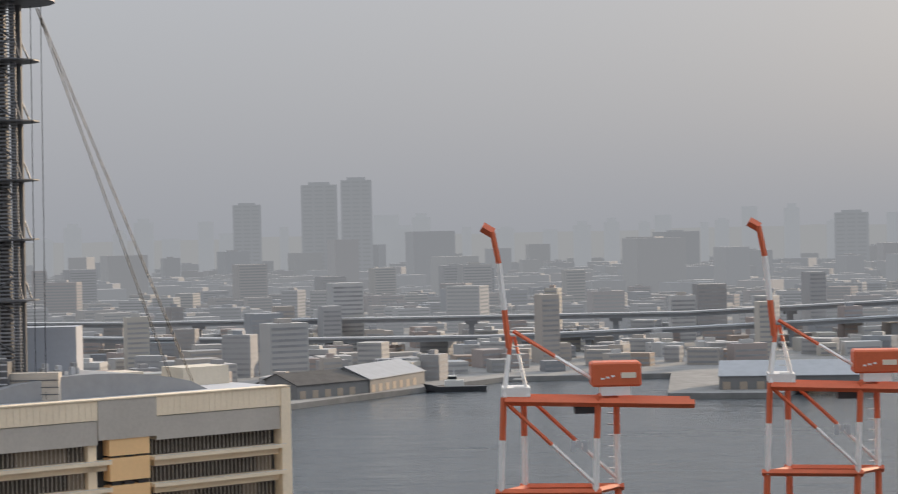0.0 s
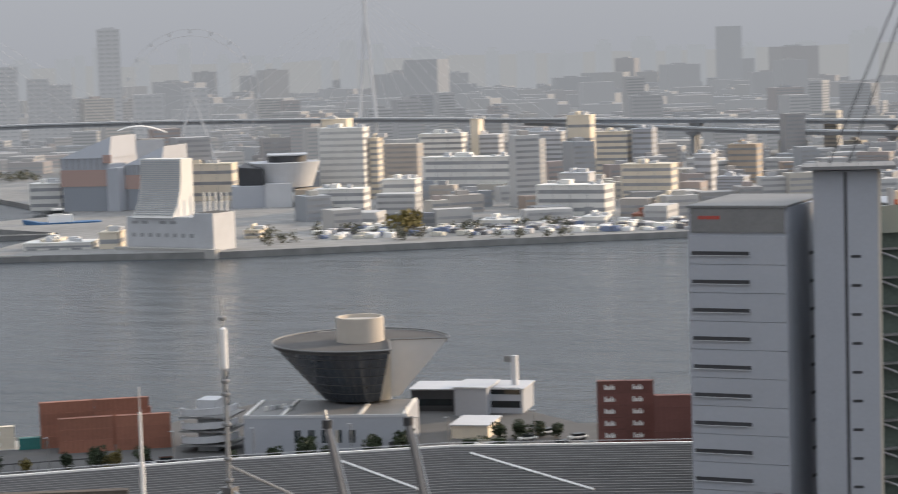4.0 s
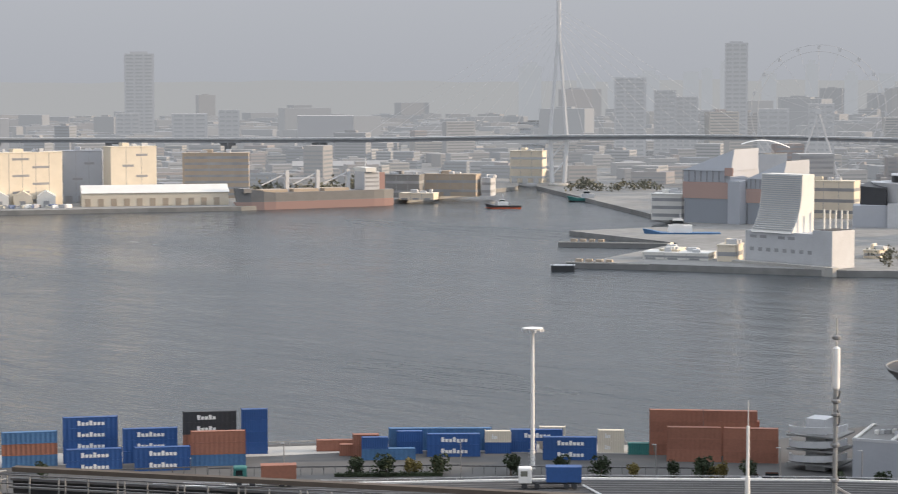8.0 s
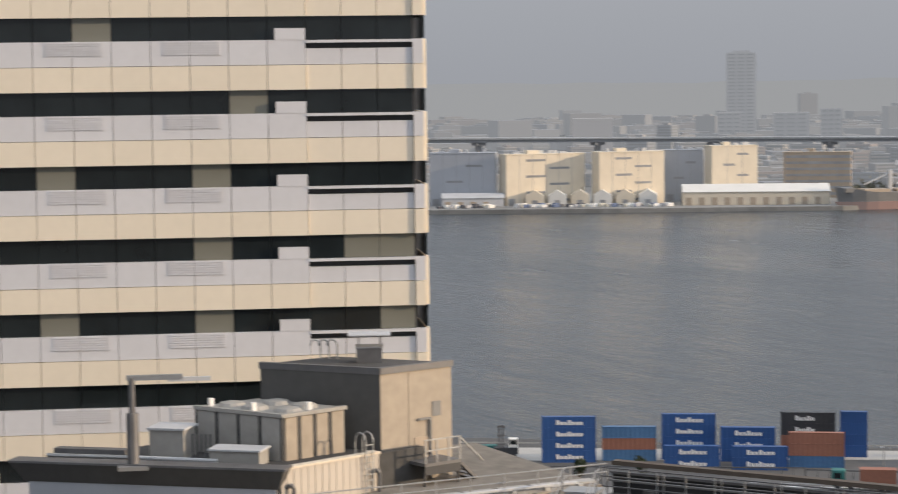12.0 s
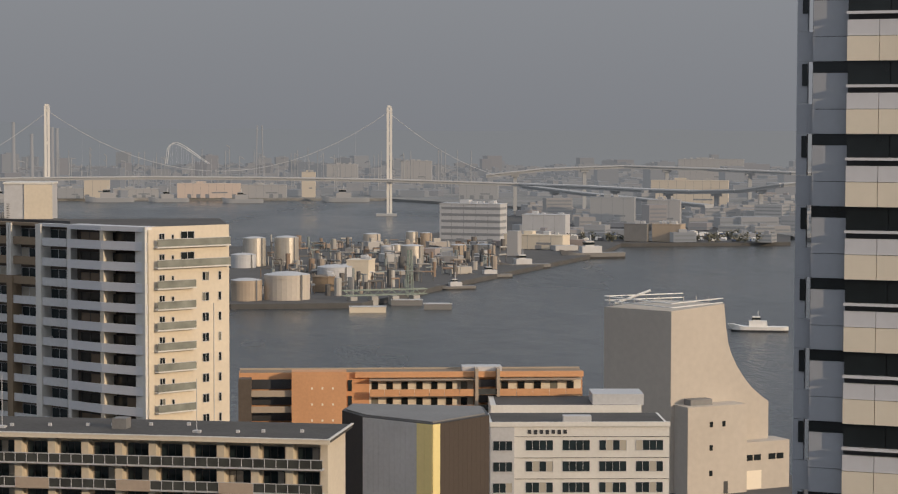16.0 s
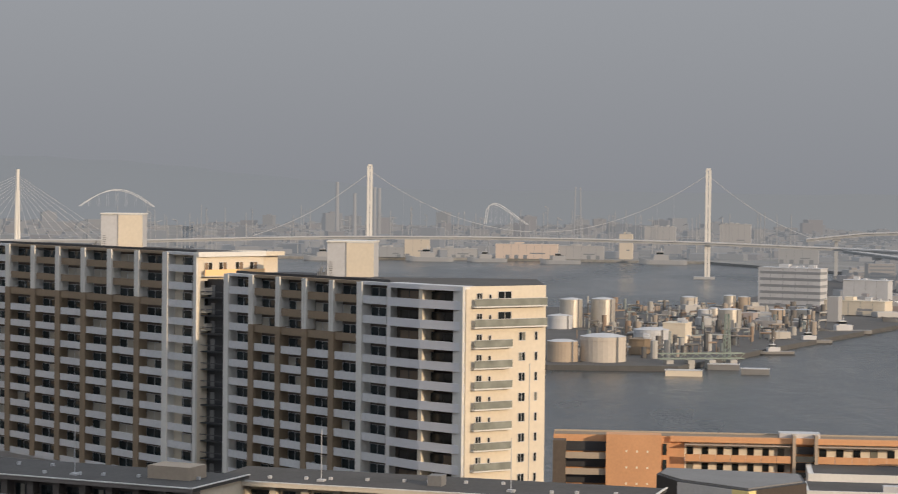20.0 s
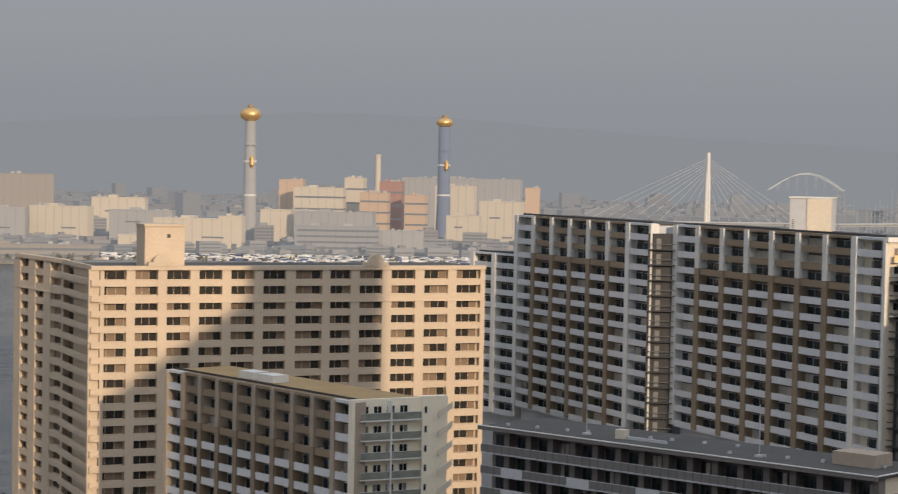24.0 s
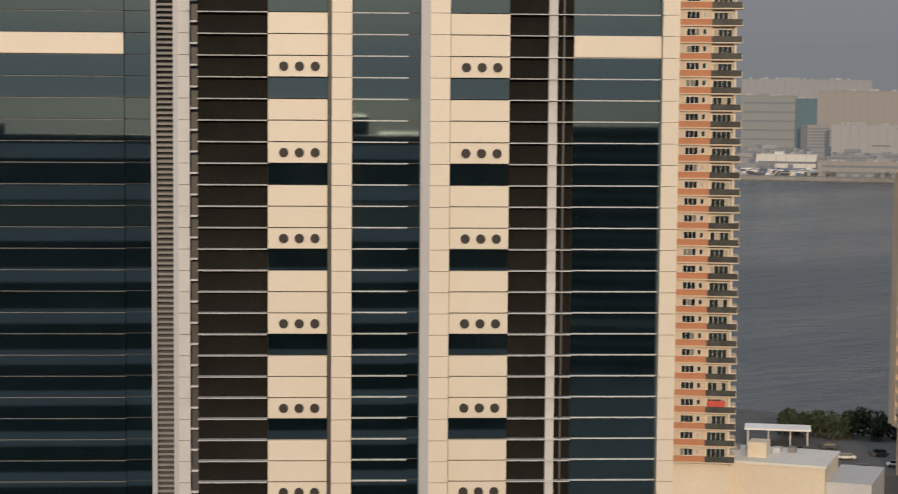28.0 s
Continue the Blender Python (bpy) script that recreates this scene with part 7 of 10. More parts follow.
def cone_hall():
    c = at(29.95, 470)
    turn = math.atan2(-c.y, -c.x)
    root = empty("cone_hall", pose(c.x, c.y, 4, 0, 0, math.degrees(turn)), "upturned-cone hall of dark glass and grey shell with a drum", "hall")
    n = 72
    z0, z1, r0, r1 = 9.0, 22.0, 8.6, 20.0

    def edge(r, y):
        """Bearing on the cone at which its skin meets the upright plane at y."""
        return math.degrees(math.asin(min(1.0, y / r)))

    def arc(name, lo, hi, mat, dr=0.0, rows=6):
        bm = bmesh.new()
        m = 40
        grid = []
        for k in range(rows + 1):
            r = r0 + (r1 - r0) * k / rows
            a0, a1 = lo(r), hi(r)
            grid.append([bm.verts.new(((r + dr) * math.cos(radians(a0 + (a1 - a0) * i / m)), (r + dr) * math.sin(radians(a0 + (a1 - a0) * i / m)), z0 + (z1 - z0) * k / rows)) for i in range(m + 1)])
        for k in range(rows):
            for i in range(m):
                bm.faces.new((grid[k][i], grid[k][i + 1], grid[k + 1][i + 1], grid[k + 1][i]))
        bmesh.ops.recalc_face_normals(bm, faces=bm.faces)
        return part(name, bm, mat, root)

    # angle 0 faces the stand; negative angles lie to its left; the far quarter is cut back to an upright wall
    yf, xb = 6.4, 2.0

    def glass_y(r):
        return 3.9 + 2.3 * (r - r0) / (r1 - r0)

    arc("glass_shell", lambda r: -150, lambda r: edge(r, glass_y(r)), CONE_GLASS)
    arc("sunlit_fin", lambda r: edge(r, glass_y(r)), lambda r: edge(r, yf), CREAM, 0.1)
    arc("rear_shell", lambda r: math.degrees(math.acos(xb / r)), lambda r: 210, SHELL_G)
    bm = bmesh.new()
    prism(bm, [(xb, yf), (xb, math.sqrt(r0 * r0 - xb * xb)), (xb - 0.4, math.sqrt(r0 * r0 - xb * xb)), (xb - 0.4, yf)], z0, z1)
    bm.verts.ensure_lookup_table()
    for v in bm.verts:
        if v.co.z > z1 - 0.1 and v.co.y > yf + 0.1:
            v.co.y = math.sqrt(r1 * r1 - xb * xb)
    bmesh.ops.recalc_face_normals(bm, faces=bm.faces)
    part("white_shell", bm, SHELL_G, root)
    bm = bmesh.new()
    q = [bm.verts.new(t) for t in ((math.sqrt(r0 * r0 - yf * yf), yf, z0), (math.sqrt(r1 * r1 - yf * yf), yf, z1), (xb, yf, z1), (xb, yf, z0))]
    bm.faces.new(q)
    part("fin_side", bm, CREAM, root)
    for k in range(1, 6):
        t = k / 6
        r, z = r0 + (r1 - r0) * t + 0.06, z0 + (z1 - z0) * t
        bm = bmesh.new()
        for i in range(36):
            a, b = (radians(-150 + (150 + edge(r, glass_y(r))) * j / 36) for j in (i, i + 1))
            tube(bm, (r * math.cos(a), r * math.sin(a), z), (r * math.cos(b), r * math.sin(b), z), 0.09, n=4)
        part("glazing_ring", bm, STEEL_D, root)
    bm = bmesh.new()
    for i in range(25):
        a = radians(-150 + 163 * i / 24)
        tube(bm, ((r0 + 0.05) * math.cos(a), (r0 + 0.05) * math.sin(a), z0), ((r1 + 0.05) * math.cos(a), (r1 + 0.05) * math.sin(a), z1), 0.05, n=4)
    part("glazing_bar", bm, STEEL_D, root)
    a0, a1 = edge(r1, yf), math.degrees(math.acos(xb / r1)) - 360
    brim = [(r1 * math.cos(radians(a0 + (a1 - a0) * i / 60)), r1 * math.sin(radians(a0 + (a1 - a0) * i / 60))) for i in range(61)] + [(xb, yf)]
    bm = bmesh.new()
    for p, q in zip(brim, brim[1:] + brim[:1]):
        tube(bm, (p[0], p[1], z1), (q[0], q[1], z1), 0.22, n=5)
    part("rim", bm, MID, root)
    bm = bmesh.new()
    prism(bm, [(x * 0.985, y * 0.985) for x, y in brim][::-1], z1 - 0.9, z1 - 0.25)
    bmesh.ops.recalc_face_normals(bm, faces=bm.faces)
    part("roof", bm, ROOF, root)
    bm = bmesh.new()
    lathe(bm, [(5.4, 20.8), (5.4, 27.2), (5.3, 27.3), (4.9, 27.3), (4.9, 26.5)], 36)
    part("drum", bm, WARM_C, root)
    b, w = building("hall_base", at(33.25, 452), at(28.75, 446), 4, "long pale grey base building with white roof lines", "building")
    slab("wall", b, GREY, 0, 0, 0, w, 22, 8.2)
    slab("roof", b, MID, 0.4, 0.4, 8.2, w - 0.4, 21.6, 8.35)
    slab("parapet", b, PALE, -0.1, -0.1, 8.0, w + 0.1, 0.4, 8.6)
    for x in (0.0, 8.0, w * 0.7, w - 1.0):
        slab("roof_kerb", b, WHITE, x, 0.5, 8.3, x + 0.8, 21, 8.7)
    for i in range(5):
        window(b, 11 + i * 3.0, 2.4, 1.6, 3.0, GLASS, PALE, 2, 0.0)
    for i in range(6):
        slab("roof_box", b, (WHITE, PALE, STEEL)[i % 3], 3 + i * 1.1, 8 + (i * 5 % 4), 8.35, 3.8 + i * 1.1, 9.5 + (i * 5 % 4), 9.2)
    slab("door", b, DARK, w - 4, -0.06, 0, w - 2.4, 0.0, 2.6)
    # spiral ramp
    s, w2 = building("spiral_ramp", at(35.1, 458), at(34.1, 455), 4, "grey spiral car ramp with curved parapets", "ramp")
    s.matrix_world = s.matrix_world @ Matrix.Diagonal((1.5, 1.3, 1.2, 1))
    for k in range(3):
        bm = bmesh.new()
        prev = None
        for i in range(15):
            a = math.pi * i / 14
            x, y, z = 4 - 4.4 * math.cos(a), 4 - 4.0 * math.sin(a), 1.4 + k * 2.6 + a / math.pi
            cur = [bm.verts.new(t) for t in ((x, y, z), (x, y, z + 1.2), (x * 0.94 + 0.24, y * 0.94 + 0.24, z + 1.2), (x * 0.94 + 0.24, y * 0.94 + 0.24, z))]
            if prev:
                for j in range(4):
                    bm.faces.new((prev[j], cur[j], cur[(j + 1) % 4], prev[(j + 1) % 4]))
            prev = cur
        bmesh.ops.recalc_face_normals(bm, faces=bm.faces)
        part("ramp_parapet", bm, PALE, s)
        slab("ramp_deck", s, MID, 0.2, 0.5, 1.2 + k * 2.6, 8, 9, 1.5 + k * 2.6)
    slab("core", s, PALE, 2.5, 2.5, 0, 5.5, 7, 9.5)


cone_hall()


def terminal(az0, az1, d, z, mat, label, bands=0):
    root, w = building("quay_building", at(az0, d), at(az1, d - 2), 4, label, "building", "quayside terminal buildings")
    slab("wall", root, mat, 0, 0, 0, w, 12, z - 4)
    slab("roof", root, PALE, -0.4, -0.4, z - 4, w + 0.4, 12.4, z - 3.7)
    for k in range(bands):
        slab("window_band", root, GLASS_D, 0.6, -0.05, 1.4 + k * 3.2, w - 0.6, 0.0, 3.0 + k * 3.2)
    return root, w


terminal(28.6, 27.4, 500, 9.2, DARK, "dark glazed quayside link building with a pale roof", 1)
terminal(27.4, 26.5, 492, 10.6, GREY, "white boxy quayside terminal building")
terminal(26.5, 25.5, 494, 9.8, GREY, "white quayside terminal with a window strip", 2)
terminal(27.5, 26.5, 462, 6.9, CREAM, "small flat-roofed cream gatehouse")
for az, d, z in ((25.7, 498, 17.2),):
    p = at(az, d)
    ob = empty("terminal_tower", Matrix.Translation((p.x, p.y, 4)), "slim pale lift tower on the quay", "tower", "quay towers")
    slab("shaft", ob, PALE, -0.65, -0.65, 0, 0.65, 0.65, z - 4)
    slab("head", ob, MID, -2.6, -0.5, z - 5.6, -0.65, 0.5, z - 4.2)


# ---- trees and hedges ----
random.seed(11)
LEAF_MESH = {}


def leaf_ball(kind, mat):
    """A ragged crown of many small leaf clumps with gaps."""
    bm = bmesh.new()
    rnd = random.Random(kind * 13 + 5)
    lobes = [(rnd.uniform(-0.5, 0.5), rnd.uniform(-0.5, 0.5), rnd.uniform(0.1, 0.85), rnd.uniform(0.3, 0.5)) for _ in range(9)]
    for _ in range(900):
        cx, cy, cz, r = rnd.choice(lobes)
        v = Vector((rnd.gauss(0, 1), rnd.gauss(0, 1), rnd.gauss(0, 1))).normalized() * r * rnd.uniform(0.65, 1.08)
        p = Vector((cx, cy, cz)) + v * Vector((1, 1, 0.8)).length / 1.62
        s = rnd.uniform(0.06, 0.13)
        a, b = Vector((rnd.gauss(0, 1), rnd.gauss(0, 1), rnd.gauss(0, 1))).normalized(), Vector((rnd.gauss(0, 1), rnd.gauss(0, 1), rnd.gauss(0, 1))).normalized()
        q = [p + a * s, p + b * s, p - a * s, p - b * s]
        bm.faces.new([bm.verts.new(t) for t in q])
    return mesh_of("crown", bm, mat)


for i, mat in enumerate((LEAF, LEAF, LEAF2)):
    LEAF_MESH[i] = leaf_ball(i, mat)
bm = bmesh.new()
tube(bm, (0, 0, 0), (0.03, 0, 0.35), 0.06, 0.04, 7)
for x, y in ((0.28, 0.1), (-0.22, 0.2), (0.05, -0.28), (-0.12, -0.1)):
    tube(bm, (0.03, 0, 0.33), (x, y, 0.75), 0.03, 0.012, 5)
TRUNK = mesh_of("trunk", bm, BARK)


def tree(p, z, size, kind=0, group="yard trees", label="dark evergreen street tree with a rounded crown"):
    root = empty("tree", Matrix.Translation((p.x, p.y, z)) @ Matrix.Rotation(random.random() * 6, 4, "Z") @ Matrix.Diagonal((size, size, size * random.uniform(0.85, 1.1), 1)), label, "tree", group)
    t = new("trunk", TRUNK)
    t.parent = root
    c = new("crown", LEAF_MESH[kind])
    c.parent, c.location, c.scale = root, (0, 0, 0.28), (0.62, 0.62, 0.72)


for az, d, s in ((57.2, 448, 4.2), (55.5, 452, 4), (46.9, 448, 4.5), (46.1, 447, 5.5), (45.3, 448, 4.2), (44.6, 448, 5.0), (42.6, 447, 5.2), (41.2, 447, 4.5), (40.1, 447, 5.2), (39.2, 447, 4.2),
                 (38.1, 447, 4.0), (37.3, 446, 5), (36.9, 446, 4.2), (36.1, 445, 5.2), (33.6, 441, 3.5), (32.45, 441, 4.4), (31.55, 440, 5.6), (30.95, 440, 4.4), (29.7, 440, 5.4), (28.85, 440, 6.0), (26.2, 458, 4.5), (25.6, 459, 4.8), (25.1, 461, 4.5), (24.6, 459, 4.2), (22.9, 429, 4.0), (22.4, 430, 3.8), (21.7, 429, 4.2)):
    tree(at(az, d), 4, s * 0.82, random.choice((0, 1)) if az not in (45.3, 39.2, 36.9) else 2)


def hedge(az0, az1, d, h, label="low clipped dark green hedge along the yard"):
    root, w = building("hedge", at(az0, d), at(az1, d), 4, label, "hedge", "yard hedges")
    bm = bmesh.new()
    for _ in range(int(w * 22)):
        p = Vector((random.uniform(0, w), random.uniform(0, 1.8), random.uniform(0.1, h) * random.uniform(0.8, 1.15)))
        a, b = (Vector((random.gauss(0, 1), random.gauss(0, 1), random.gauss(0, 1))).normalized() * 0.28 for _ in range(2))
        bm.faces.new([bm.verts.new(t) for t in (p + a, p + b, p - a, p - b)])
    part("foliage", bm, LEAF, root)
    slab("core", root, LEAF, 0, 0.4, 0, w, 1.4, h * 0.75)


hedge(47.5, 44.5, 446, 0.9)
hedge(35.0, 33.6, 437, 1.1)
hedge(33.3, 29.0, 437, 1.2)
hedge(28.6, 27.2, 440, 1.2)
hedge(27.2, 26.0, 452, 1.8)
hedge(40.9, 35.8, 440, 0.8)
hedge(26.1, 24.6, 447, 1.0)


# ---- yard road, rails, fences and poles ----
def yard_rail(az0, az1, d, h=0.9, mat=CRANE_W, name="guard_rail", label="white guard rail along the yard road", z=4.0, step=4.0):
    root, w = building(name, at(az0, d), at(az1, d), z, label, "railing", "yard railings")
    slab("beam", root, mat, 0, 0, h - 0.3, w, 0.12, h)
    for i in range(int(w / step) + 1):
        slab("post", root, mat, i * step, 0.02, 0, i * step + 0.14, 0.14, h)


for az0, az1, d in ((62, 55, 424), (55, 49.2, 428), (46.5, 42.7, 432), (42.6, 36, 436), (36, 30, 432), (30, 25, 430)):
    yard_rail(az0, az1, d)
for az0, az1, d in ((58, 51, 452), (51, 44, 450), (44, 37, 449)):
    yard_rail(az0, az1, d, 1.9, STEEL_D, "fence", "thin grey mesh fence in front of the containers", step=2.5)
yard_rail(60.5, 46.5, 489, 1.0, CONCRETE, "quay_kerb", "pale concrete quay kerb at the water edge", step=20)
yard_rail(46, 36.2, 487, 1.0, CONCRETE, "quay_kerb", "pale concrete quay kerb at the water edge", step=20)
bm = bmesh.new()
prism(bm, fan((62, 424.5), (62, 440), (50, 440), (40, 437), (24, 435), (24, 420), (40, 424), (50, 426)), 4.0, 4.02)
bmesh.ops.recalc_face_normals(bm, faces=bm.faces)
tagged(part("yard_road", bm, PAVING), "worn grey yard road beside the quay", "road", kind="structure")
bm = bmesh.new()
prism(bm, fan((62, 470), (62, 489), (46, 488), (36, 488), (36, 476), (46, 478)), 4.0, 4.03)
bmesh.ops.recalc_face_normals(bm, faces=bm.faces)
tagged(part("quay_apron", bm, CONCRETE), "pale concrete quay apron behind the containers", "pavement", kind="structure")


def lamp_post(az, d, h=8.0):
    p = at(az, d)
    root = empty("street_lamp", pose(p.x, p.y, 4, 0, 0, az), "slim dark street lamp beside the yard road", "lamp", "street lamps")
    rods("pole", root, MID, [((0, 0, 0), (0, 0, h))], 0.1, 6)
    slab("head", root, PALE, -0.8, -0.12, h - 0.1, 0.1, 0.12, h + 0.06)


for az, d in ((48.9, 444), (44.0, 443), (38.6, 442), (35.2, 441), (33.0, 440), (30.3, 440), (27.6, 444), (25.2, 450), (28.45, 445)):
    lamp_post(az, d)


def straddle(az, d):
    """Yard tractor with a white cab."""
    p = at(az, d)
    root = empty("yard_loader", pose(p.x, p.y, 4, 0, 0, az), "dark container loader with a white cab", "vehicle")
    slab("body", root, DARK, 0, 0, 0.9, 5.5, 2.4, 2.4)
    slab("cab", root, CRANE_W, 3.4, 0.2, 2.4, 5.4, 2.2, 4.4)
    slab("cab_window", root, GLASS_D, 3.6, 0.15, 3.1, 5.2, 0.2, 4.1)
    for x in (1.2, 2.0):
        slab("mast", root, STEEL_D, x - 0.2, 0.4, 0.9, x + 0.2, 0.9, 7.6)
    for k in range(3):
        slab("mast_bar", root, STEEL_D, 0.6, 0.4, 3.0 + k * 2.0, 2.6, 0.6, 3.3 + k * 2.0)
    for x in (1.0, 4.4):
        rods("wheel", root, DARK, [((x, -0.05, 0.7), (x, 2.45, 0.7))], 0.7, 12)


straddle(59.55, 472)


# ---- shore park below the orange tower ----
def shelter(az0, az1, d, z, label):
    root, w = building("shelter", at(az0, d), at(az1, d), 4, label, "shelter")
    slab("roof", root, CRANE_W, 0, 0, z - 4.4, w, 7, z - 4)
    for x in (0.6, w * 0.35, w * 0.68, w - 0.9):
        for y in (0.5, 6.2):
            slab("post", root, PALE, x, y, 0, x + 0.3, y + 0.3, z - 4.4)


shelter(131.4, 129.6, 480, 7.8, "long white-roofed open shelter by the shore")
for i in range(16):
    tree(at(126.2 + i * 0.27 + (i % 3) * 0.1, 491 + (i * 7 % 5) * 1.5), 4, 4.6 + (i * 5 % 4) * 0.4, i % 2, "shore trees", "dark broadleaf tree on the shore")
root, w = building("low_building", at(132.6, 376), at(129.2, 372), 4, "low cream building with a stepped flat roof", "building")
slab("wall", root, CREAM, 0, 0, 0, w, 16, 15.2)
slab("roof_edge", root, WHITE, -0.3, -0.3, 15.2, w + 0.3, 16, 15.7)
slab("stair_head", root, CREAM, w * 0.35, 4, 15.7, w * 0.5, 8, 18.5)
slab("side_wing", root, PALE, w, 2, 0, w + 8, 20, 12.5)
for i in range(6):
    slab("roof_unit", root, (PALE, MID)[i % 2], 1 + i * 2.6, 9 + i % 3, 15.7, 2.4 + i * 2.6, 11 + i % 3, 16.6)
for i in range(10):
    car(126.2 + i * 0.45, 452 + (i * 7 % 5) * 6, (WHITE, DARK, PALE)[i % 3])


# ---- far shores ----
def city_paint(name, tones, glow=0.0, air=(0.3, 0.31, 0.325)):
    """House paints that differ from block to block; glow: emission that imitates haze, strongest on the farthest
    backdrop.
    """
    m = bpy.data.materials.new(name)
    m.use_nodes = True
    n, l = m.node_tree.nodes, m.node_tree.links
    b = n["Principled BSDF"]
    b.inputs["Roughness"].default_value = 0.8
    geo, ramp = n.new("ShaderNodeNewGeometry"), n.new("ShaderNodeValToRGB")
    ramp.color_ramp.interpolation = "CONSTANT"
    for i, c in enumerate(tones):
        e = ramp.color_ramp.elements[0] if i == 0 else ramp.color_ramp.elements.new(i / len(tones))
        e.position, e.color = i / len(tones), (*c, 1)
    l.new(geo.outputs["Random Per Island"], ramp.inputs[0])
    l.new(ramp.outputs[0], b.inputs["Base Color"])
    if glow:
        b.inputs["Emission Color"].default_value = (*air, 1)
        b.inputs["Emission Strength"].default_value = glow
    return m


# town colours are pulled towards grey to stand in for haze
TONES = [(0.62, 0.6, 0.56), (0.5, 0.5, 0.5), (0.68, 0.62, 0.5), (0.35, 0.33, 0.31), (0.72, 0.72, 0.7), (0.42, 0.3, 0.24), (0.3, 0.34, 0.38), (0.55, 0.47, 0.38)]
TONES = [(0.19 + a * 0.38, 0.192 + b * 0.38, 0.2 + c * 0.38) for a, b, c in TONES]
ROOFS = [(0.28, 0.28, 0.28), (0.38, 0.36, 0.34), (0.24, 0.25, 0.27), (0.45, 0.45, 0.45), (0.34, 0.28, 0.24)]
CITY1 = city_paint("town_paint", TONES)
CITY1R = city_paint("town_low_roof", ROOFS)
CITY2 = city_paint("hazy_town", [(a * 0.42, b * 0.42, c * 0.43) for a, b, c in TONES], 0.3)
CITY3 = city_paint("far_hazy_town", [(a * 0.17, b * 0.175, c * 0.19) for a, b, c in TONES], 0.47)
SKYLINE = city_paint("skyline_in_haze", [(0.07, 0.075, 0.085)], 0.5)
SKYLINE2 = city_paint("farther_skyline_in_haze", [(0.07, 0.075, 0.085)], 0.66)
# window strips lightened as haze would lighten them
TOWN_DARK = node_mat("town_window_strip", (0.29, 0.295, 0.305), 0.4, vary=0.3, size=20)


# wall paint for far buildings; k is emission that stands in for haze
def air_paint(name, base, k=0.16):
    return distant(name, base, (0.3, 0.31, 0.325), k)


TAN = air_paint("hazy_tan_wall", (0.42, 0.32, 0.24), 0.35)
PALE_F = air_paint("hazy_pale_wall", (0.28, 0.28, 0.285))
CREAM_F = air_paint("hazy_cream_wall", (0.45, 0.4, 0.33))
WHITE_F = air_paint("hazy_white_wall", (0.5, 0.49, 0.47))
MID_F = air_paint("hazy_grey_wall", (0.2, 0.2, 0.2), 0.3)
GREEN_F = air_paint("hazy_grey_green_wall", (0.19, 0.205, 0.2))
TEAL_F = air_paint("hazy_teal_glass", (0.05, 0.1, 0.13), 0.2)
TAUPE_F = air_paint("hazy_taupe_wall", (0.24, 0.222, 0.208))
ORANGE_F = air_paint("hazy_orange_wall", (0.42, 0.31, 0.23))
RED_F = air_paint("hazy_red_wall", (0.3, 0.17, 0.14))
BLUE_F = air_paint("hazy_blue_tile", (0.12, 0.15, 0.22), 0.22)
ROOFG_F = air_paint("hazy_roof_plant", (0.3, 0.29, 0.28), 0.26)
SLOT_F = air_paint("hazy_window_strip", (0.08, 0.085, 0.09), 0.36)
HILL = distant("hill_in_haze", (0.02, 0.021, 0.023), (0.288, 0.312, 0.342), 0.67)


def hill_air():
    """Emission that imitates the air before the far shore: cool in the west, warmer towards the north."""
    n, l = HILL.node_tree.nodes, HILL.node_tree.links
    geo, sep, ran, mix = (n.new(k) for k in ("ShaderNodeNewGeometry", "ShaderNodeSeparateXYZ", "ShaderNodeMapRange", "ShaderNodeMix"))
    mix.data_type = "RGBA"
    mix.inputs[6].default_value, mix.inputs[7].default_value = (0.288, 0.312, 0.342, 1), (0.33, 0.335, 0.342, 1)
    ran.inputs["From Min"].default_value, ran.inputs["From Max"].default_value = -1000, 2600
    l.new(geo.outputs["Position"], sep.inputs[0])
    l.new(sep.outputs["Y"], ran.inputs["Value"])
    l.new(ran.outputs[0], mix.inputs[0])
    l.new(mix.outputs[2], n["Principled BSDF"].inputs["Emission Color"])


hill_air()


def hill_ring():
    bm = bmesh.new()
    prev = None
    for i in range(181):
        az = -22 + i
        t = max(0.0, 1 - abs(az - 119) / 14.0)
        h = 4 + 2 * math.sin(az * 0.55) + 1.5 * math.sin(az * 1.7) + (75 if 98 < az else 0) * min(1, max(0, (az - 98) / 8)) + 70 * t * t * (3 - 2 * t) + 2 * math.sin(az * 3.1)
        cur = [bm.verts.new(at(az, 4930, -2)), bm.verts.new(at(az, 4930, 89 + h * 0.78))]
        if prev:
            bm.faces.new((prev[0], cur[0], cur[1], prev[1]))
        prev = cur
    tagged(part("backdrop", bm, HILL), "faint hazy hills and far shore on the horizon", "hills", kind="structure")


hill_ring()

KEEP = [(41.5, 44, 1650, 1800), (28.5, 30.5, 1720, 1800), (32, 38.9, 940, 1330), (28.9, 32, 1180, 1340)]


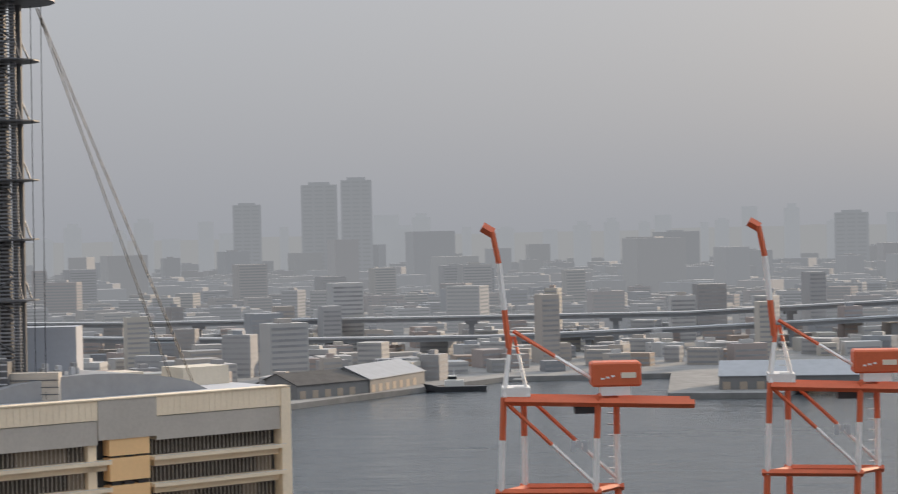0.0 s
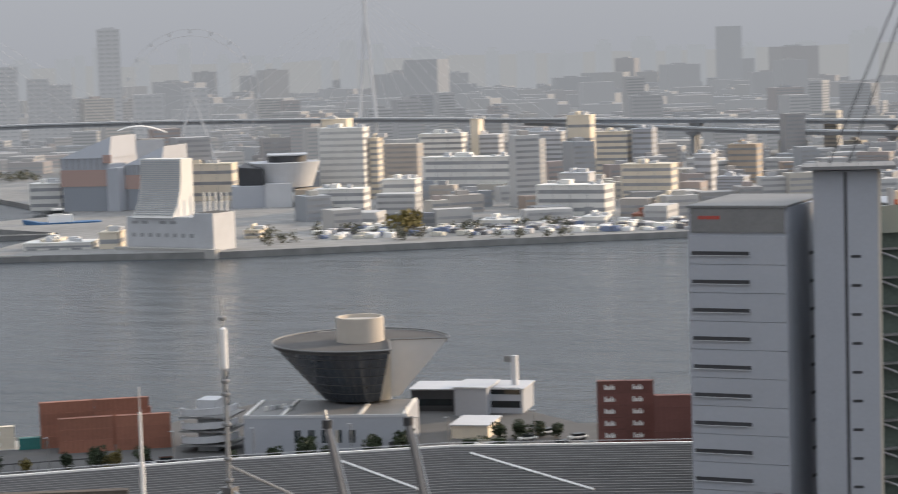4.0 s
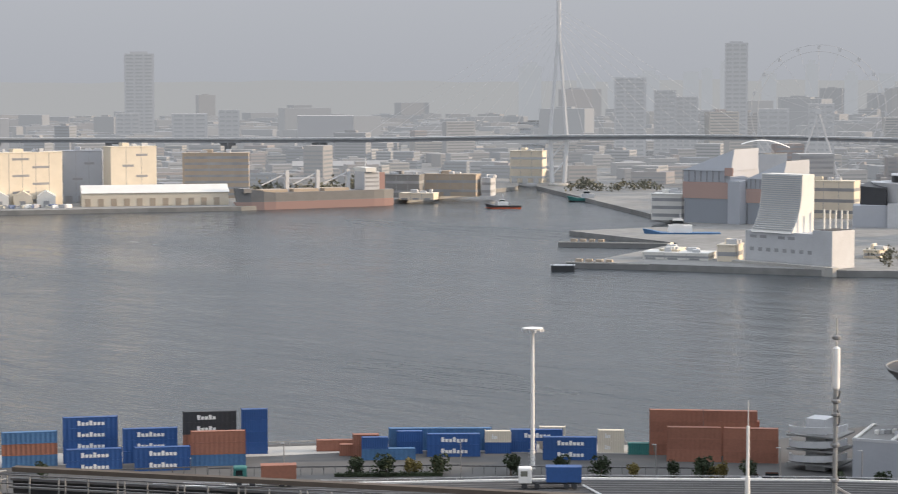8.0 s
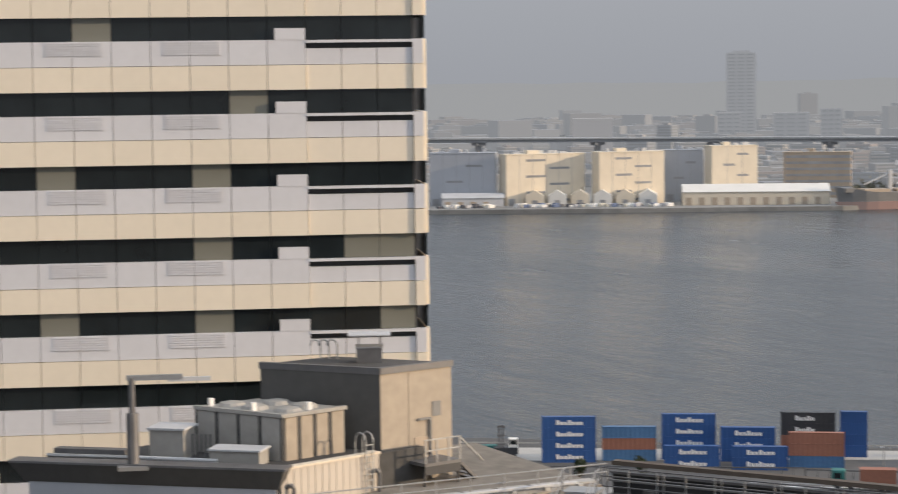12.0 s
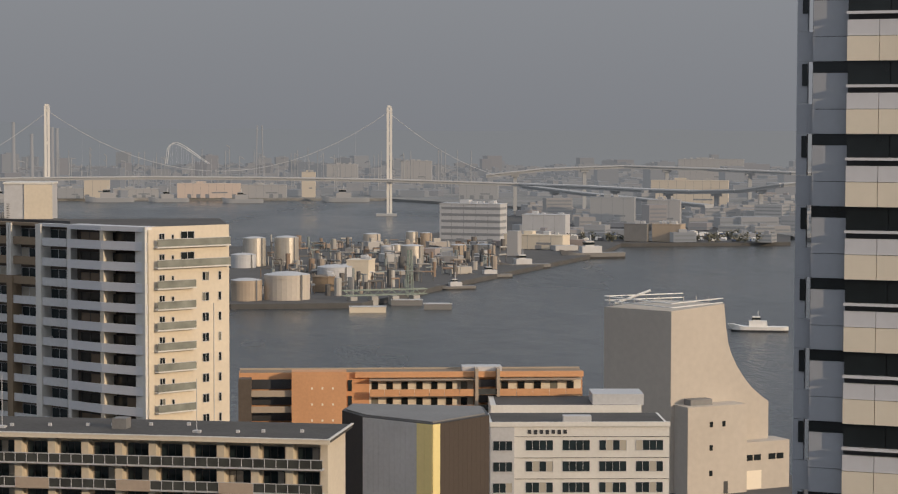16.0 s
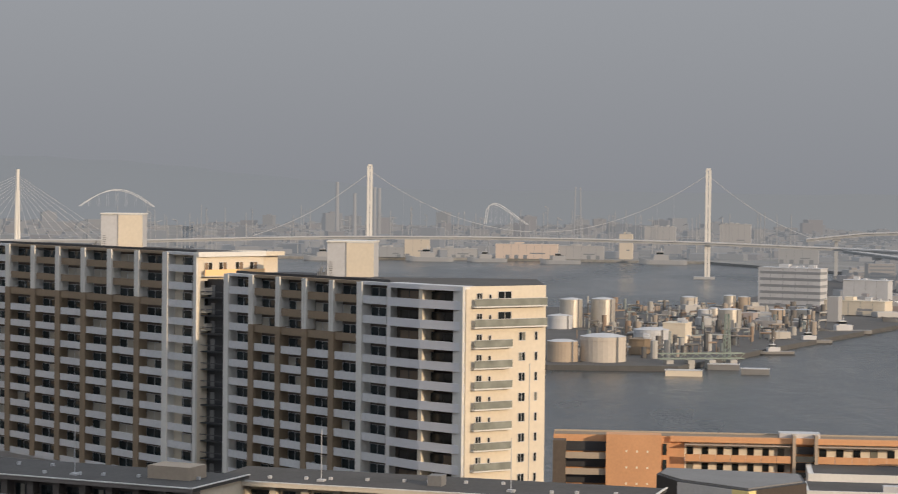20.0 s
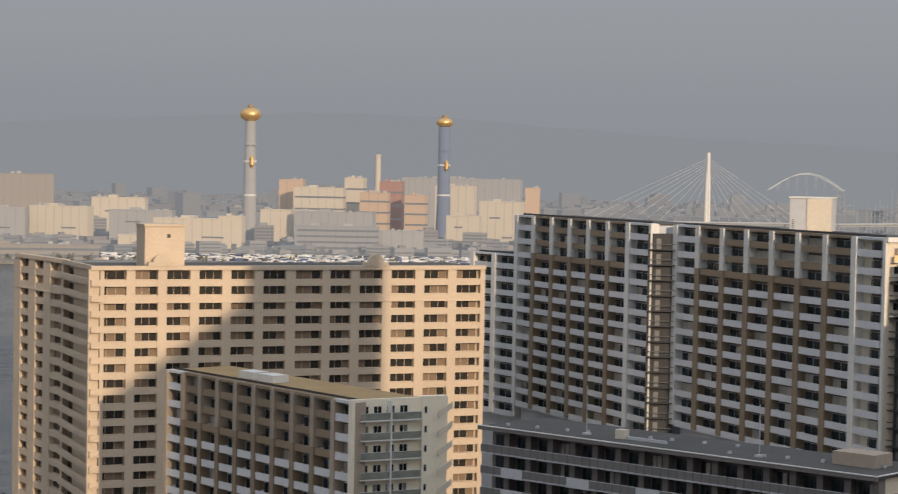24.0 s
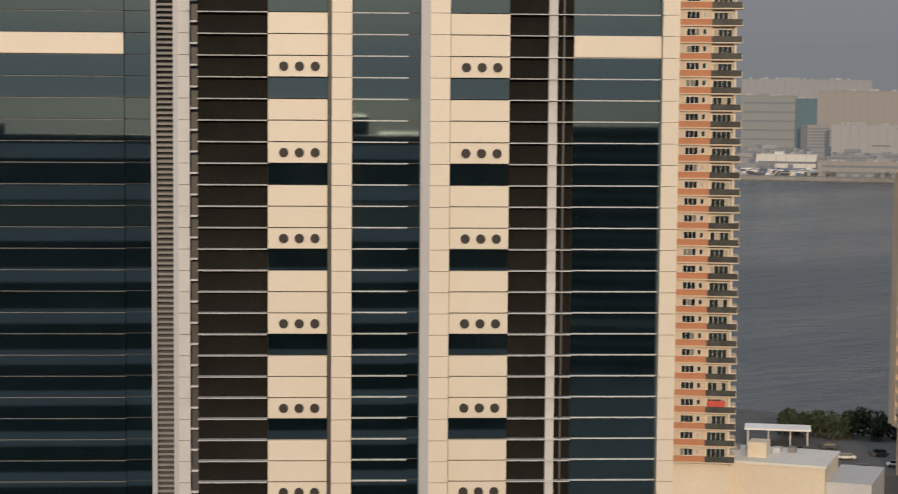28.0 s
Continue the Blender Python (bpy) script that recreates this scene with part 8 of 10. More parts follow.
def town(name, az0, az1, d0, d1, cell, h0, h1, wall, strips, label, z=3.0, tall=0.06, fill=0.75, seed=1, shore=None, low=None, keep=()):
    """Countless small houses of a far district, in a loose street grid."""
    rnd = random.Random(seed)
    bm, bw, bl = bmesh.new(), bmesh.new(), bmesh.new()
    d = d0
    while d < d1:
        step = math.degrees(cell / d)
        a = az0 + rnd.random() * step
        while a < az1:
            aa, dd = a + rnd.uniform(-0.3, 0.3) * step, d + rnd.uniform(-0.3, 0.3) * cell
            a += step
            if rnd.random() > fill or (shore and dd < shore(aa) + 18) or any(k[0] < aa < k[1] and k[2] < dd < k[3] for k in list(keep) + KEEP):
                continue
            p = at(aa, dd)
            w, dp = rnd.uniform(0.3, 0.75) * cell, rnd.uniform(0.25, 0.6) * cell
            h = rnd.uniform(h0, h1) * (rnd.uniform(2.0, 3.2) if rnd.random() < tall else rnd.uniform(0.45, 1.1))
            turn = radians(aa + rnd.choice((22, 14, -18)))
            ux, uy = Vector((math.cos(turn), math.sin(turn), 0)), Vector((-math.sin(turn), math.cos(turn), 0))
            is_low = low and h < (h0 + h1) * 0.32

            def block_at(b, x0, x1, y0, y1, z0, z1):
                lo = [b.verts.new(p + ux * x + uy * y + Vector((0, 0, z0))) for x, y in ((x0, y0), (x1, y0), (x1, y1), (x0, y1))]
                hi = [b.verts.new(v.co + Vector((0, 0, z1 - z0))) for v in lo]
                b.faces.new(hi)
                for i in range(4):
                    b.faces.new((lo[i], lo[(i + 1) % 4], hi[(i + 1) % 4], hi[i]))

            block_at(bl if is_low else bm, -w / 2, w / 2, 0, dp, z, z + h)
            if not is_low and rnd.random() < 0.5:
                block_at(bm, -w * 0.2, w * 0.15, dp * 0.3, dp * 0.7, z + h, z + h + 2.5)
            if strips and h > 5:
                for f in range(int(h / 3.3)):
                    zz = z + 1.2 + f * 3.3
                    block_at(bw, -w * 0.46, w * 0.46, -0.15, 0.1, zz, zz + 1.4)
                    block_at(bw, w / 2 - 0.1, w / 2 + 0.15, dp * 0.08, dp * 0.92, zz, zz + 1.4)
        d += cell
    root = empty(name, Matrix.Identity(4), label, "town", kind="stuff")
    part("house_blocks", bm, wall, root)
    if low:
        part("low_roofs", bl, low, root)
    else:
        bl.free()
    if strips:
        part("window_strips", bw, strips, root)
    else:
        bw.free()


def shore_n(a):
    """Distance of the waterfront along a bearing."""
    pts = ((-30, 1900), (-12, 1400), (-6, 1260), (-1.5, 1255), (4.5, 1085), (12, 1020), (21, 1000), (33.5, 965), (38, 1280), (41.9, 1735), (42.4, 1730), (45.5, 1560), (50, 1480), (61, 1480), (70, 1540), (78, 1700), (84, 2250), (90, 2690), (104, 2710), (104.3, 2600), (112, 1750), (118, 1680), (127, 1800), (133, 1830), (160, 2300))
    for (a0, d0), (a1, d1) in zip(pts, pts[1:]):
        if a0 <= a <= a1:
            return d0 + (d1 - d0) * (a - a0) / (a1 - a0)
    return 2000


def shore_s(a):
    """Distance of the spit's edge along a bearing."""
    return 1045 if a > 90.7 else (1049 + (90.7 - a) * 56 if a > 88 else 1200 + (88 - a) * 75)


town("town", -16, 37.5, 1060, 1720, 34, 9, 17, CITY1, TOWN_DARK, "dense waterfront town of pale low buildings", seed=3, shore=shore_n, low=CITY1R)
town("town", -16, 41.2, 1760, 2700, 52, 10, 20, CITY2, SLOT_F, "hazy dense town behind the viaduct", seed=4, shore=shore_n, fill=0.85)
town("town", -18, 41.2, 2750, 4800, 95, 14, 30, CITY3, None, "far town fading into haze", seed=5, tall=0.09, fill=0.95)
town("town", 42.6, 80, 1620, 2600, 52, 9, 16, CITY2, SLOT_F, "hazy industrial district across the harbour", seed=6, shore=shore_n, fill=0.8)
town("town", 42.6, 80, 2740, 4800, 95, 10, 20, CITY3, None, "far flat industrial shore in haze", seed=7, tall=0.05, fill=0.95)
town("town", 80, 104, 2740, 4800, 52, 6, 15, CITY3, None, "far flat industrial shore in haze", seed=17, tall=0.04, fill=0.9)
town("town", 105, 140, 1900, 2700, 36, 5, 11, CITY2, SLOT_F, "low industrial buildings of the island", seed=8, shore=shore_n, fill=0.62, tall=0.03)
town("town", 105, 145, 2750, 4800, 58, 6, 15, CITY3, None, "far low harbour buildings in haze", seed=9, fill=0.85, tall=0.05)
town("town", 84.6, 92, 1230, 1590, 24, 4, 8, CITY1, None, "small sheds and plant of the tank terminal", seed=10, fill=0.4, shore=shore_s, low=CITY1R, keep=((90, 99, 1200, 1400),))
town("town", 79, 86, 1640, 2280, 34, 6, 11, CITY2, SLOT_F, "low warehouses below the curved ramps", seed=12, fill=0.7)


def block(az0, az1, d, z, wall, floors, turn, label, z0=3.0, dark=None):
    """A far building between two bearings with window strips on the two sides in view."""
    total = radians(az0 - az1) * d
    t = radians(abs(turn))
    dep = min(16.0, 0.4 * total / max(0.05, math.sin(t)))
    w = (total - dep * math.sin(t)) / math.cos(t)
    p = at(az0, d + w * math.sin(t)) if turn >= 0 else at(az0 - math.degrees(dep * math.sin(t) / d), d)
    m = pose(p.x, p.y, z0, 0, 0, (az0 + az1) / 2 - turn)
    root = empty("building", m, label, "building")
    h = z - z0
    dark = dark or (SLOT_F if d > 1750 else TOWN_DARK)
    slab("wall", root, wall, 0, 0, 0, w, dep, h)
    slab("parapet", root, wall, -0.3, -0.3, h, w + 0.3, dep + 0.3, h + 0.6)
    rnd = random.Random(int(az0 * 100 + d))
    units = []
    for _ in range(3 + int(w / 22)):
        x, y, u = rnd.uniform(0.05, 0.85) * w, rnd.uniform(0.1, 0.7) * dep, rnd.uniform(1.5, 5.0)
        units.append((x, y, h + 0.4, x + u, y + min(u, dep * 0.25), h + 0.6 + rnd.uniform(0.8, 2.6)))
    tagged(slabs("roof_plant", root, (PALE if d < 1750 else ROOFG_F), units), kind="stuff")
    if w > 24:
        joints = [(w * i / n - 0.12, -0.1, 0, w * i / n + 0.12, 0.05, h) for n in [max(3, int(w / 9))] for i in range(1, n)]
        doors = [(w * i / n + 1.5, -0.14, 0, w * i / n + 1.5 + min(5.0, w / n * 0.55), 0.05, min(5.0, h * 0.3)) for n in [max(3, int(w / 11))] for i in range(n) if rnd.random() < 0.7]
        tagged(slabs("panel_joint", root, dark, joints + doors), kind="stuff")
    if not floors:
        return root
    slab("roof_room", root, wall, w * 0.3, dep * 0.3, h + 0.6, w * 0.45, dep * 0.75, h + 3)
    if floors < 3 and "warehouse" not in label:
        floors = max(floors, min(4, int(h / 6)))
    s = h / (floors + 0.3)
    for k in range(floors):
        zz = s * (k + 0.45)
        n = max(1, int(w / 5))
        if floors > 2 and d < 1620:
            n = max(2, int(w / 3.6))
        # one strip runs round the corner
        bm = bmesh.new()
        if "warehouse" in label:
            box(bm, w * (0.25 if k % 2 else 0.55), -0.12, zz, w * (0.5 if k % 2 else 0.8), 0.05, zz + min(1.6, s * 0.3))
        else:
            prism(bm, [(w * 0.03, -0.12), (w + 0.12, -0.12), (w + 0.12, dep * 0.9), (w - 0.05, dep * 0.9), (w - 0.05, 0.05), (w * 0.03, 0.05)], zz, zz + min(2.0, s * 0.42))
        part("window_band", bm, dark, root)
    if "hotel" in label:
        for i in range(12):
            slab("pier", root, wall, w * i / 12, -0.3, 0, w * (i + 0.45) / 12, 0.05, h)
    return root


def tower_block(az0, az1, d, z, wall, dark, label, rows=14, cap=0.0):
    root, w = building("tower_building", at(az0, d), at(az1, d), 3, label, "tower building", "distant towers")
    h = z - 3
    slab("shaft", root, wall, 0, 0, 0, w, w * 0.8, h)
    if cap:
        slab("crown", root, wall, w * 0.2, w * 0.2, h, w * 0.8, w * 0.6, h + cap)
    if dark:
        bands = []
        for k in range(rows):
            bands += [(w * (0.06 + 0.31 * j), -0.4, h * (k + 0.3) / rows, w * (0.3 + 0.31 * j), 0.1, h * (k + 0.7) / rows) for j in range(3)]
        tagged(slabs("window_band", root, dark, bands), kind="stuff")
    return root


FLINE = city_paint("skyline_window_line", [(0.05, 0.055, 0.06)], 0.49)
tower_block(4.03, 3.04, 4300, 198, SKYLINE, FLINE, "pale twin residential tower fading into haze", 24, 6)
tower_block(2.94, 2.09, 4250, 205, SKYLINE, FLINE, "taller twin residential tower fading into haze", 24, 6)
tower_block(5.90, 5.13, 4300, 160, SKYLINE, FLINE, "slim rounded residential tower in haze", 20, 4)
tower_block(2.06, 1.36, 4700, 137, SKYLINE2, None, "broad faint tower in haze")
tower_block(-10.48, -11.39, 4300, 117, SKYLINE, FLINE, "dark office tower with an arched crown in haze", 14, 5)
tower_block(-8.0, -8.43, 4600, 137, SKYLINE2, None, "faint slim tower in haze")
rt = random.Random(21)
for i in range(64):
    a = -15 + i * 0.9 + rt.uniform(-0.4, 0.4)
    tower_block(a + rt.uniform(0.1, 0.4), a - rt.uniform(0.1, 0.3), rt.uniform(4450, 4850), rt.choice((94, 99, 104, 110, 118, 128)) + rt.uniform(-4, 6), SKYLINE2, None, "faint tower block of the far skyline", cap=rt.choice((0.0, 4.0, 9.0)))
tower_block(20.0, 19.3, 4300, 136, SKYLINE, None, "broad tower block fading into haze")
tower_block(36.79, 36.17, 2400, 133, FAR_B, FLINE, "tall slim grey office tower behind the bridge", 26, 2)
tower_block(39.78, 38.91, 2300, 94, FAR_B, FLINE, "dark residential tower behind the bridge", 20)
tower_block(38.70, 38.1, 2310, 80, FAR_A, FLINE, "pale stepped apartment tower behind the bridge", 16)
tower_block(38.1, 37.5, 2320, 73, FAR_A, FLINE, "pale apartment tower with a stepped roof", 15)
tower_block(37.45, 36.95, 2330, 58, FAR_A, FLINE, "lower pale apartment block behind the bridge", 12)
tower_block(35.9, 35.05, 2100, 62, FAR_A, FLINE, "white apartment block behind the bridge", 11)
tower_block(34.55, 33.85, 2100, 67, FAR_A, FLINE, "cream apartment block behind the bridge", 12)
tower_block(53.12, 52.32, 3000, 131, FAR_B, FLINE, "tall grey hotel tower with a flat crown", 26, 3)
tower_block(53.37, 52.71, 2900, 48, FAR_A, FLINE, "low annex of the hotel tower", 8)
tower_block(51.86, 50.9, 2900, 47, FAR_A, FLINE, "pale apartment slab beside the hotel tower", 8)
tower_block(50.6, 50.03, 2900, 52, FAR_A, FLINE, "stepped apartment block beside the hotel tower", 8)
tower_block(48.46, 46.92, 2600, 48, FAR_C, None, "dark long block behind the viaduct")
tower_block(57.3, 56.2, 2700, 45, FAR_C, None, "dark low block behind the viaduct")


# ---- viaducts and cable bridges ----
BRIDGE = node_mat("bridge_paint", (0.6, 0.6, 0.6), 0.6, vary=0.1, size=10)
BRIDGE_G = node_mat("bridge_girder_grey", (0.25, 0.265, 0.285), 0.6, vary=0.1, size=10)
BRIDGE_P = node_mat("viaduct_barrier_grey", (0.36, 0.375, 0.395), 0.6, vary=0.12, size=10)


def deck_line(name, pts, label, depth=3.0, wide=16.0, pier=1, piers=True, rail=True, mat=None, cap=None):
    root = empty(name, Matrix.Identity(4), label, "bridge")
    mat, cap = mat or BRIDGE_G, cap or BRIDGE_P
    for i in range(len(pts) - 1):
        a, b = Vector(pts[i]), Vector(pts[i + 1])
        d = (b - a)
        n = Vector((-d.y, d.x, 0)).normalized() * wide / 2
        for nm, m, lo, hi, out in (("girder", mat, -depth, -0.4, 0.8), ("parapet", cap, -0.4, 0.9, 1.0)):
            bm = bmesh.new()
            q = [p + n * s * out + Vector((0, 0, zz)) for zz in (lo, hi) for p, s in ((a, 1), (b, 1), (b, -1), (a, -1))]
            v = [bm.verts.new(t) for t in q]
            for f in ((0, 1, 2, 3), (7, 6, 5, 4), (0, 4, 5, 1), (1, 5, 6, 2), (2, 6, 7, 3), (3, 7, 4, 0)):
                bm.faces.new([v[k] for k in f])
            bmesh.ops.recalc_face_normals(bm, faces=bm.faces)
            part(nm, bm, m, root)
        if piers:
            k = max(1, int(d.length / 85)) if pier else 1
            for j in range(k):
                p = a.lerp(b, (j + 0.5) / k)
                bm = bmesh.new()
                box(bm, p.x - 2, p.y - 2, -2, p.x + 2, p.y + 2, p.z - depth - 2)
                box(bm, p.x - 4.5, p.y - 4.5, p.z - depth - 2.5, p.x + 4.5, p.y + 4.5, p.z - depth)
                part("pier", bm, mat, root)
    return root


T1, T2 = at(41.30, 1745), at(29.53, 1764)
span = [at(61.5, 1750, 45), at(55, 1750, 43.5), at(48.8, 1750, 42.2), at(46.9, 1750, 42.3)]
deck_line("harbour_viaduct", span, "grey approach viaduct of the cable bridge")
deck_line("harbour_viaduct", [at(47.0, 1750, 42.0), at(44, 1748, 43.3), at(41.3, 1746, 44.2), at(38.4, 1748, 44.5), at(35.4, 1750, 43.8), at(32.5, 1756, 42), at(29.5, 1760, 40), at(27.2, 1757, 37.8), at(25.4, 1750, 36)], "long grey girder deck of the white cable bridge", piers=False)
deck_line("harbour_viaduct", [at(25.4, 1752, 36), at(22, 1750, 33.2), at(19.1, 1740, 31), at(14, 1650, 29.5), at(8.7, 1570, 28.6), at(1.4, 1560, 27.7), at(-6.5, 1560, 27.6), at(-12, 1560, 33.6), at(-17, 1570, 37)], "upper motorway viaduct through the hazy town")
deck_line("harbour_viaduct", [at(25.2, 1760, 33.5), at(19.1, 1720, 23), at(14, 1620, 21.5), at(10.7, 1545, 20.5), at(5, 1500, 17), at(-1, 1500, 15.5), at(-6.5, 1520, 18), at(-12, 1530, 23.5), at(-17, 1540, 27)], "lower motorway viaduct through the hazy town")


# tower paint with emission in place of the haze before it
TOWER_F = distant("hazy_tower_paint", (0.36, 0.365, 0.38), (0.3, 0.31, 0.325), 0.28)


def stayed_tower(c, az, top, deck, spread, label, left, right, mat=BRIDGE):
    root = empty("bridge_tower", Matrix.Identity(4), label, "bridge tower", "cable bridge towers")
    side = Vector((math.cos(radians(az)), math.sin(radians(az)), 0))
    apex = Vector((c.x, c.y, deck + (top - deck) * 0.7))
    for s in (-1, 1):
        foot, knee = Vector((c.x, c.y, 0)) + side * s * spread * 0.7, Vector((c.x, c.y, deck)) + side * s * spread
        rods("leg", root, mat, [(foot, knee)], 2.1, 6)
        rods("leg", root, mat, [(knee, apex + side * s * 0.8)], 1.7, 6)
    rods("spire", root, mat, [(apex - Vector((0, 0, 3)), Vector((c.x, c.y, top)))], 1.9, 6)
    rods("cross_beam", root, mat, [(Vector((c.x, c.y, deck - 3)) - side * spread, Vector((c.x, c.y, deck - 3)) + side * spread)], 1.6, 6)
    for k in (0.25, 0.6):
        rods("brace", root, mat, [(Vector((c.x, c.y, deck * k)) - side * spread * 0.8, Vector((c.x, c.y, deck * (k + 0.3))) + side * spread * 0.85)], 0.7, 5)
    bm = bmesh.new()
    lathe(bm, [(9, -2), (9, 4), (7, 5)], 16, (c.x, c.y))
    part("footing", bm, CONCRETE, root)
    for end in (left, right):
        for i in range(9):
            t = (i + 1.2) / 9.6
            a = Vector((c.x, c.y, top - 6 - (8 - i) * (top - apex.z - 2) / 9))
            b = Vector((c.x, c.y, deck)).lerp(end, t)
            rods("stay_cable", root, mat, [(a, b)], 0.1, 4)


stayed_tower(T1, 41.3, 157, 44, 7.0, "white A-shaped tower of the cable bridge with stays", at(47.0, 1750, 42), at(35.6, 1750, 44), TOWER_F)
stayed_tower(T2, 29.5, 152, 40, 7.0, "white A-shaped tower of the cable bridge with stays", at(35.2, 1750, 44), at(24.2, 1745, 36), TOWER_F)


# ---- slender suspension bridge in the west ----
# western bridge paints; emission gives them their haze
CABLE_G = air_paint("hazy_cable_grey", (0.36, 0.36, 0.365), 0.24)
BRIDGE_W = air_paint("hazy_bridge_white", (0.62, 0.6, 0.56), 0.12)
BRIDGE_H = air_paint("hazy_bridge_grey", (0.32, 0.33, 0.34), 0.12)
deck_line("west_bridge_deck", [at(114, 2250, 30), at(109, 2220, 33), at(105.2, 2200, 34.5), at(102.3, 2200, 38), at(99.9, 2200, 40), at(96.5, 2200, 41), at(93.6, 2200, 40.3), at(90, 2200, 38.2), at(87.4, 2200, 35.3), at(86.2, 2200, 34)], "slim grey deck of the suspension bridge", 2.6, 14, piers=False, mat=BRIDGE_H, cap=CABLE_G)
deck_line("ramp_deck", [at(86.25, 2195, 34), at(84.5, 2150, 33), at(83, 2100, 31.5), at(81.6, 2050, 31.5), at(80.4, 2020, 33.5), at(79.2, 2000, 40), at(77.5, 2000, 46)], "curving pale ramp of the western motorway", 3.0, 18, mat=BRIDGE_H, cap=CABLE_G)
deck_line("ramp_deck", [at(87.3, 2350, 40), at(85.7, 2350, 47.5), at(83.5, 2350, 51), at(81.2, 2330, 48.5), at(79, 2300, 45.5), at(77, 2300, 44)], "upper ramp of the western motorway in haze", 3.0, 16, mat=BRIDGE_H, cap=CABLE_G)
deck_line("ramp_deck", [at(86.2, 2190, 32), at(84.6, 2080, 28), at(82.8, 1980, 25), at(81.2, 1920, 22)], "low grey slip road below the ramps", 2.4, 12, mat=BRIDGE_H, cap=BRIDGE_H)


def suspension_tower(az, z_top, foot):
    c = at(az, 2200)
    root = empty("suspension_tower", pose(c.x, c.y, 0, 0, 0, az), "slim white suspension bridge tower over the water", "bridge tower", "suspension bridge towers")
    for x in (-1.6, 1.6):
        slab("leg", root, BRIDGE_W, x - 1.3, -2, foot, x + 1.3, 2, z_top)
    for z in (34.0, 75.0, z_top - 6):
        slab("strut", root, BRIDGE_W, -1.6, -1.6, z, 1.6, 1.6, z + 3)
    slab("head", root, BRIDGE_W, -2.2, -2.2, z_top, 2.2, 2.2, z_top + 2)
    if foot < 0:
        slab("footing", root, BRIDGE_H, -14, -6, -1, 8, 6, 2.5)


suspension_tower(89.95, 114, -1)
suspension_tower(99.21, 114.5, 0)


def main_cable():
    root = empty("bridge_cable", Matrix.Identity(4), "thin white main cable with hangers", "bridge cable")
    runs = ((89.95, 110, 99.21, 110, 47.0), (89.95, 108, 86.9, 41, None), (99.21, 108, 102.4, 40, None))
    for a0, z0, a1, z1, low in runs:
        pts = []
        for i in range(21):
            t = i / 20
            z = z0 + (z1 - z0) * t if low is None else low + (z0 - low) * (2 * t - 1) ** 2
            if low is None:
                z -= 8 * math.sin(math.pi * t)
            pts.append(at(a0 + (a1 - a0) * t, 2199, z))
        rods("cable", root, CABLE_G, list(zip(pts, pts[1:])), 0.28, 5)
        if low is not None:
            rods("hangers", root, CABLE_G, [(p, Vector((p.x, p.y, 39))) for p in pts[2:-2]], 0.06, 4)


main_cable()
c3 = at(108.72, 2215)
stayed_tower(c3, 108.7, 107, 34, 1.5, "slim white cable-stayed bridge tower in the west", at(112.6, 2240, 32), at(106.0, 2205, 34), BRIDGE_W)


def arch_bridge(az0, az1, d, z0, z1, skew, r):
    """Two leaning ribs; skew moves the crown towards the first end."""
    root = empty("arch_bridge", Matrix.Identity(4), "faint pale arch bridge in the haze", "bridge", "arch bridges")
    off = at((az0 + az1) / 2 + 90, 2.5)
    for o, k in ((Vector((0, 0, 0)), 1.0), (off, 0.94)):
        pts = []
        for i in range(25):
            t = i / 24
            u = t ** skew
            pts.append(at(az0 + (az1 - az0) * t, d, z0 + (z1 - z0) * k * math.sin(math.pi * u)) + o)
        rods("arch_rib", root, ARCH, list(zip(pts, pts[1:])), r, 5)
        rods("hanger", root, ARCH, [(p, Vector((p.x, p.y, z0))) for p in pts[3:-2:3]], r * 0.2, 4)


# arch paint, its haze likewise added as emission
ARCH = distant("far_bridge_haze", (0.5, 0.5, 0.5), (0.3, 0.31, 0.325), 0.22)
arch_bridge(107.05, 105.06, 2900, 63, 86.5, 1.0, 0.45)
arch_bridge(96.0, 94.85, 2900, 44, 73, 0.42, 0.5)


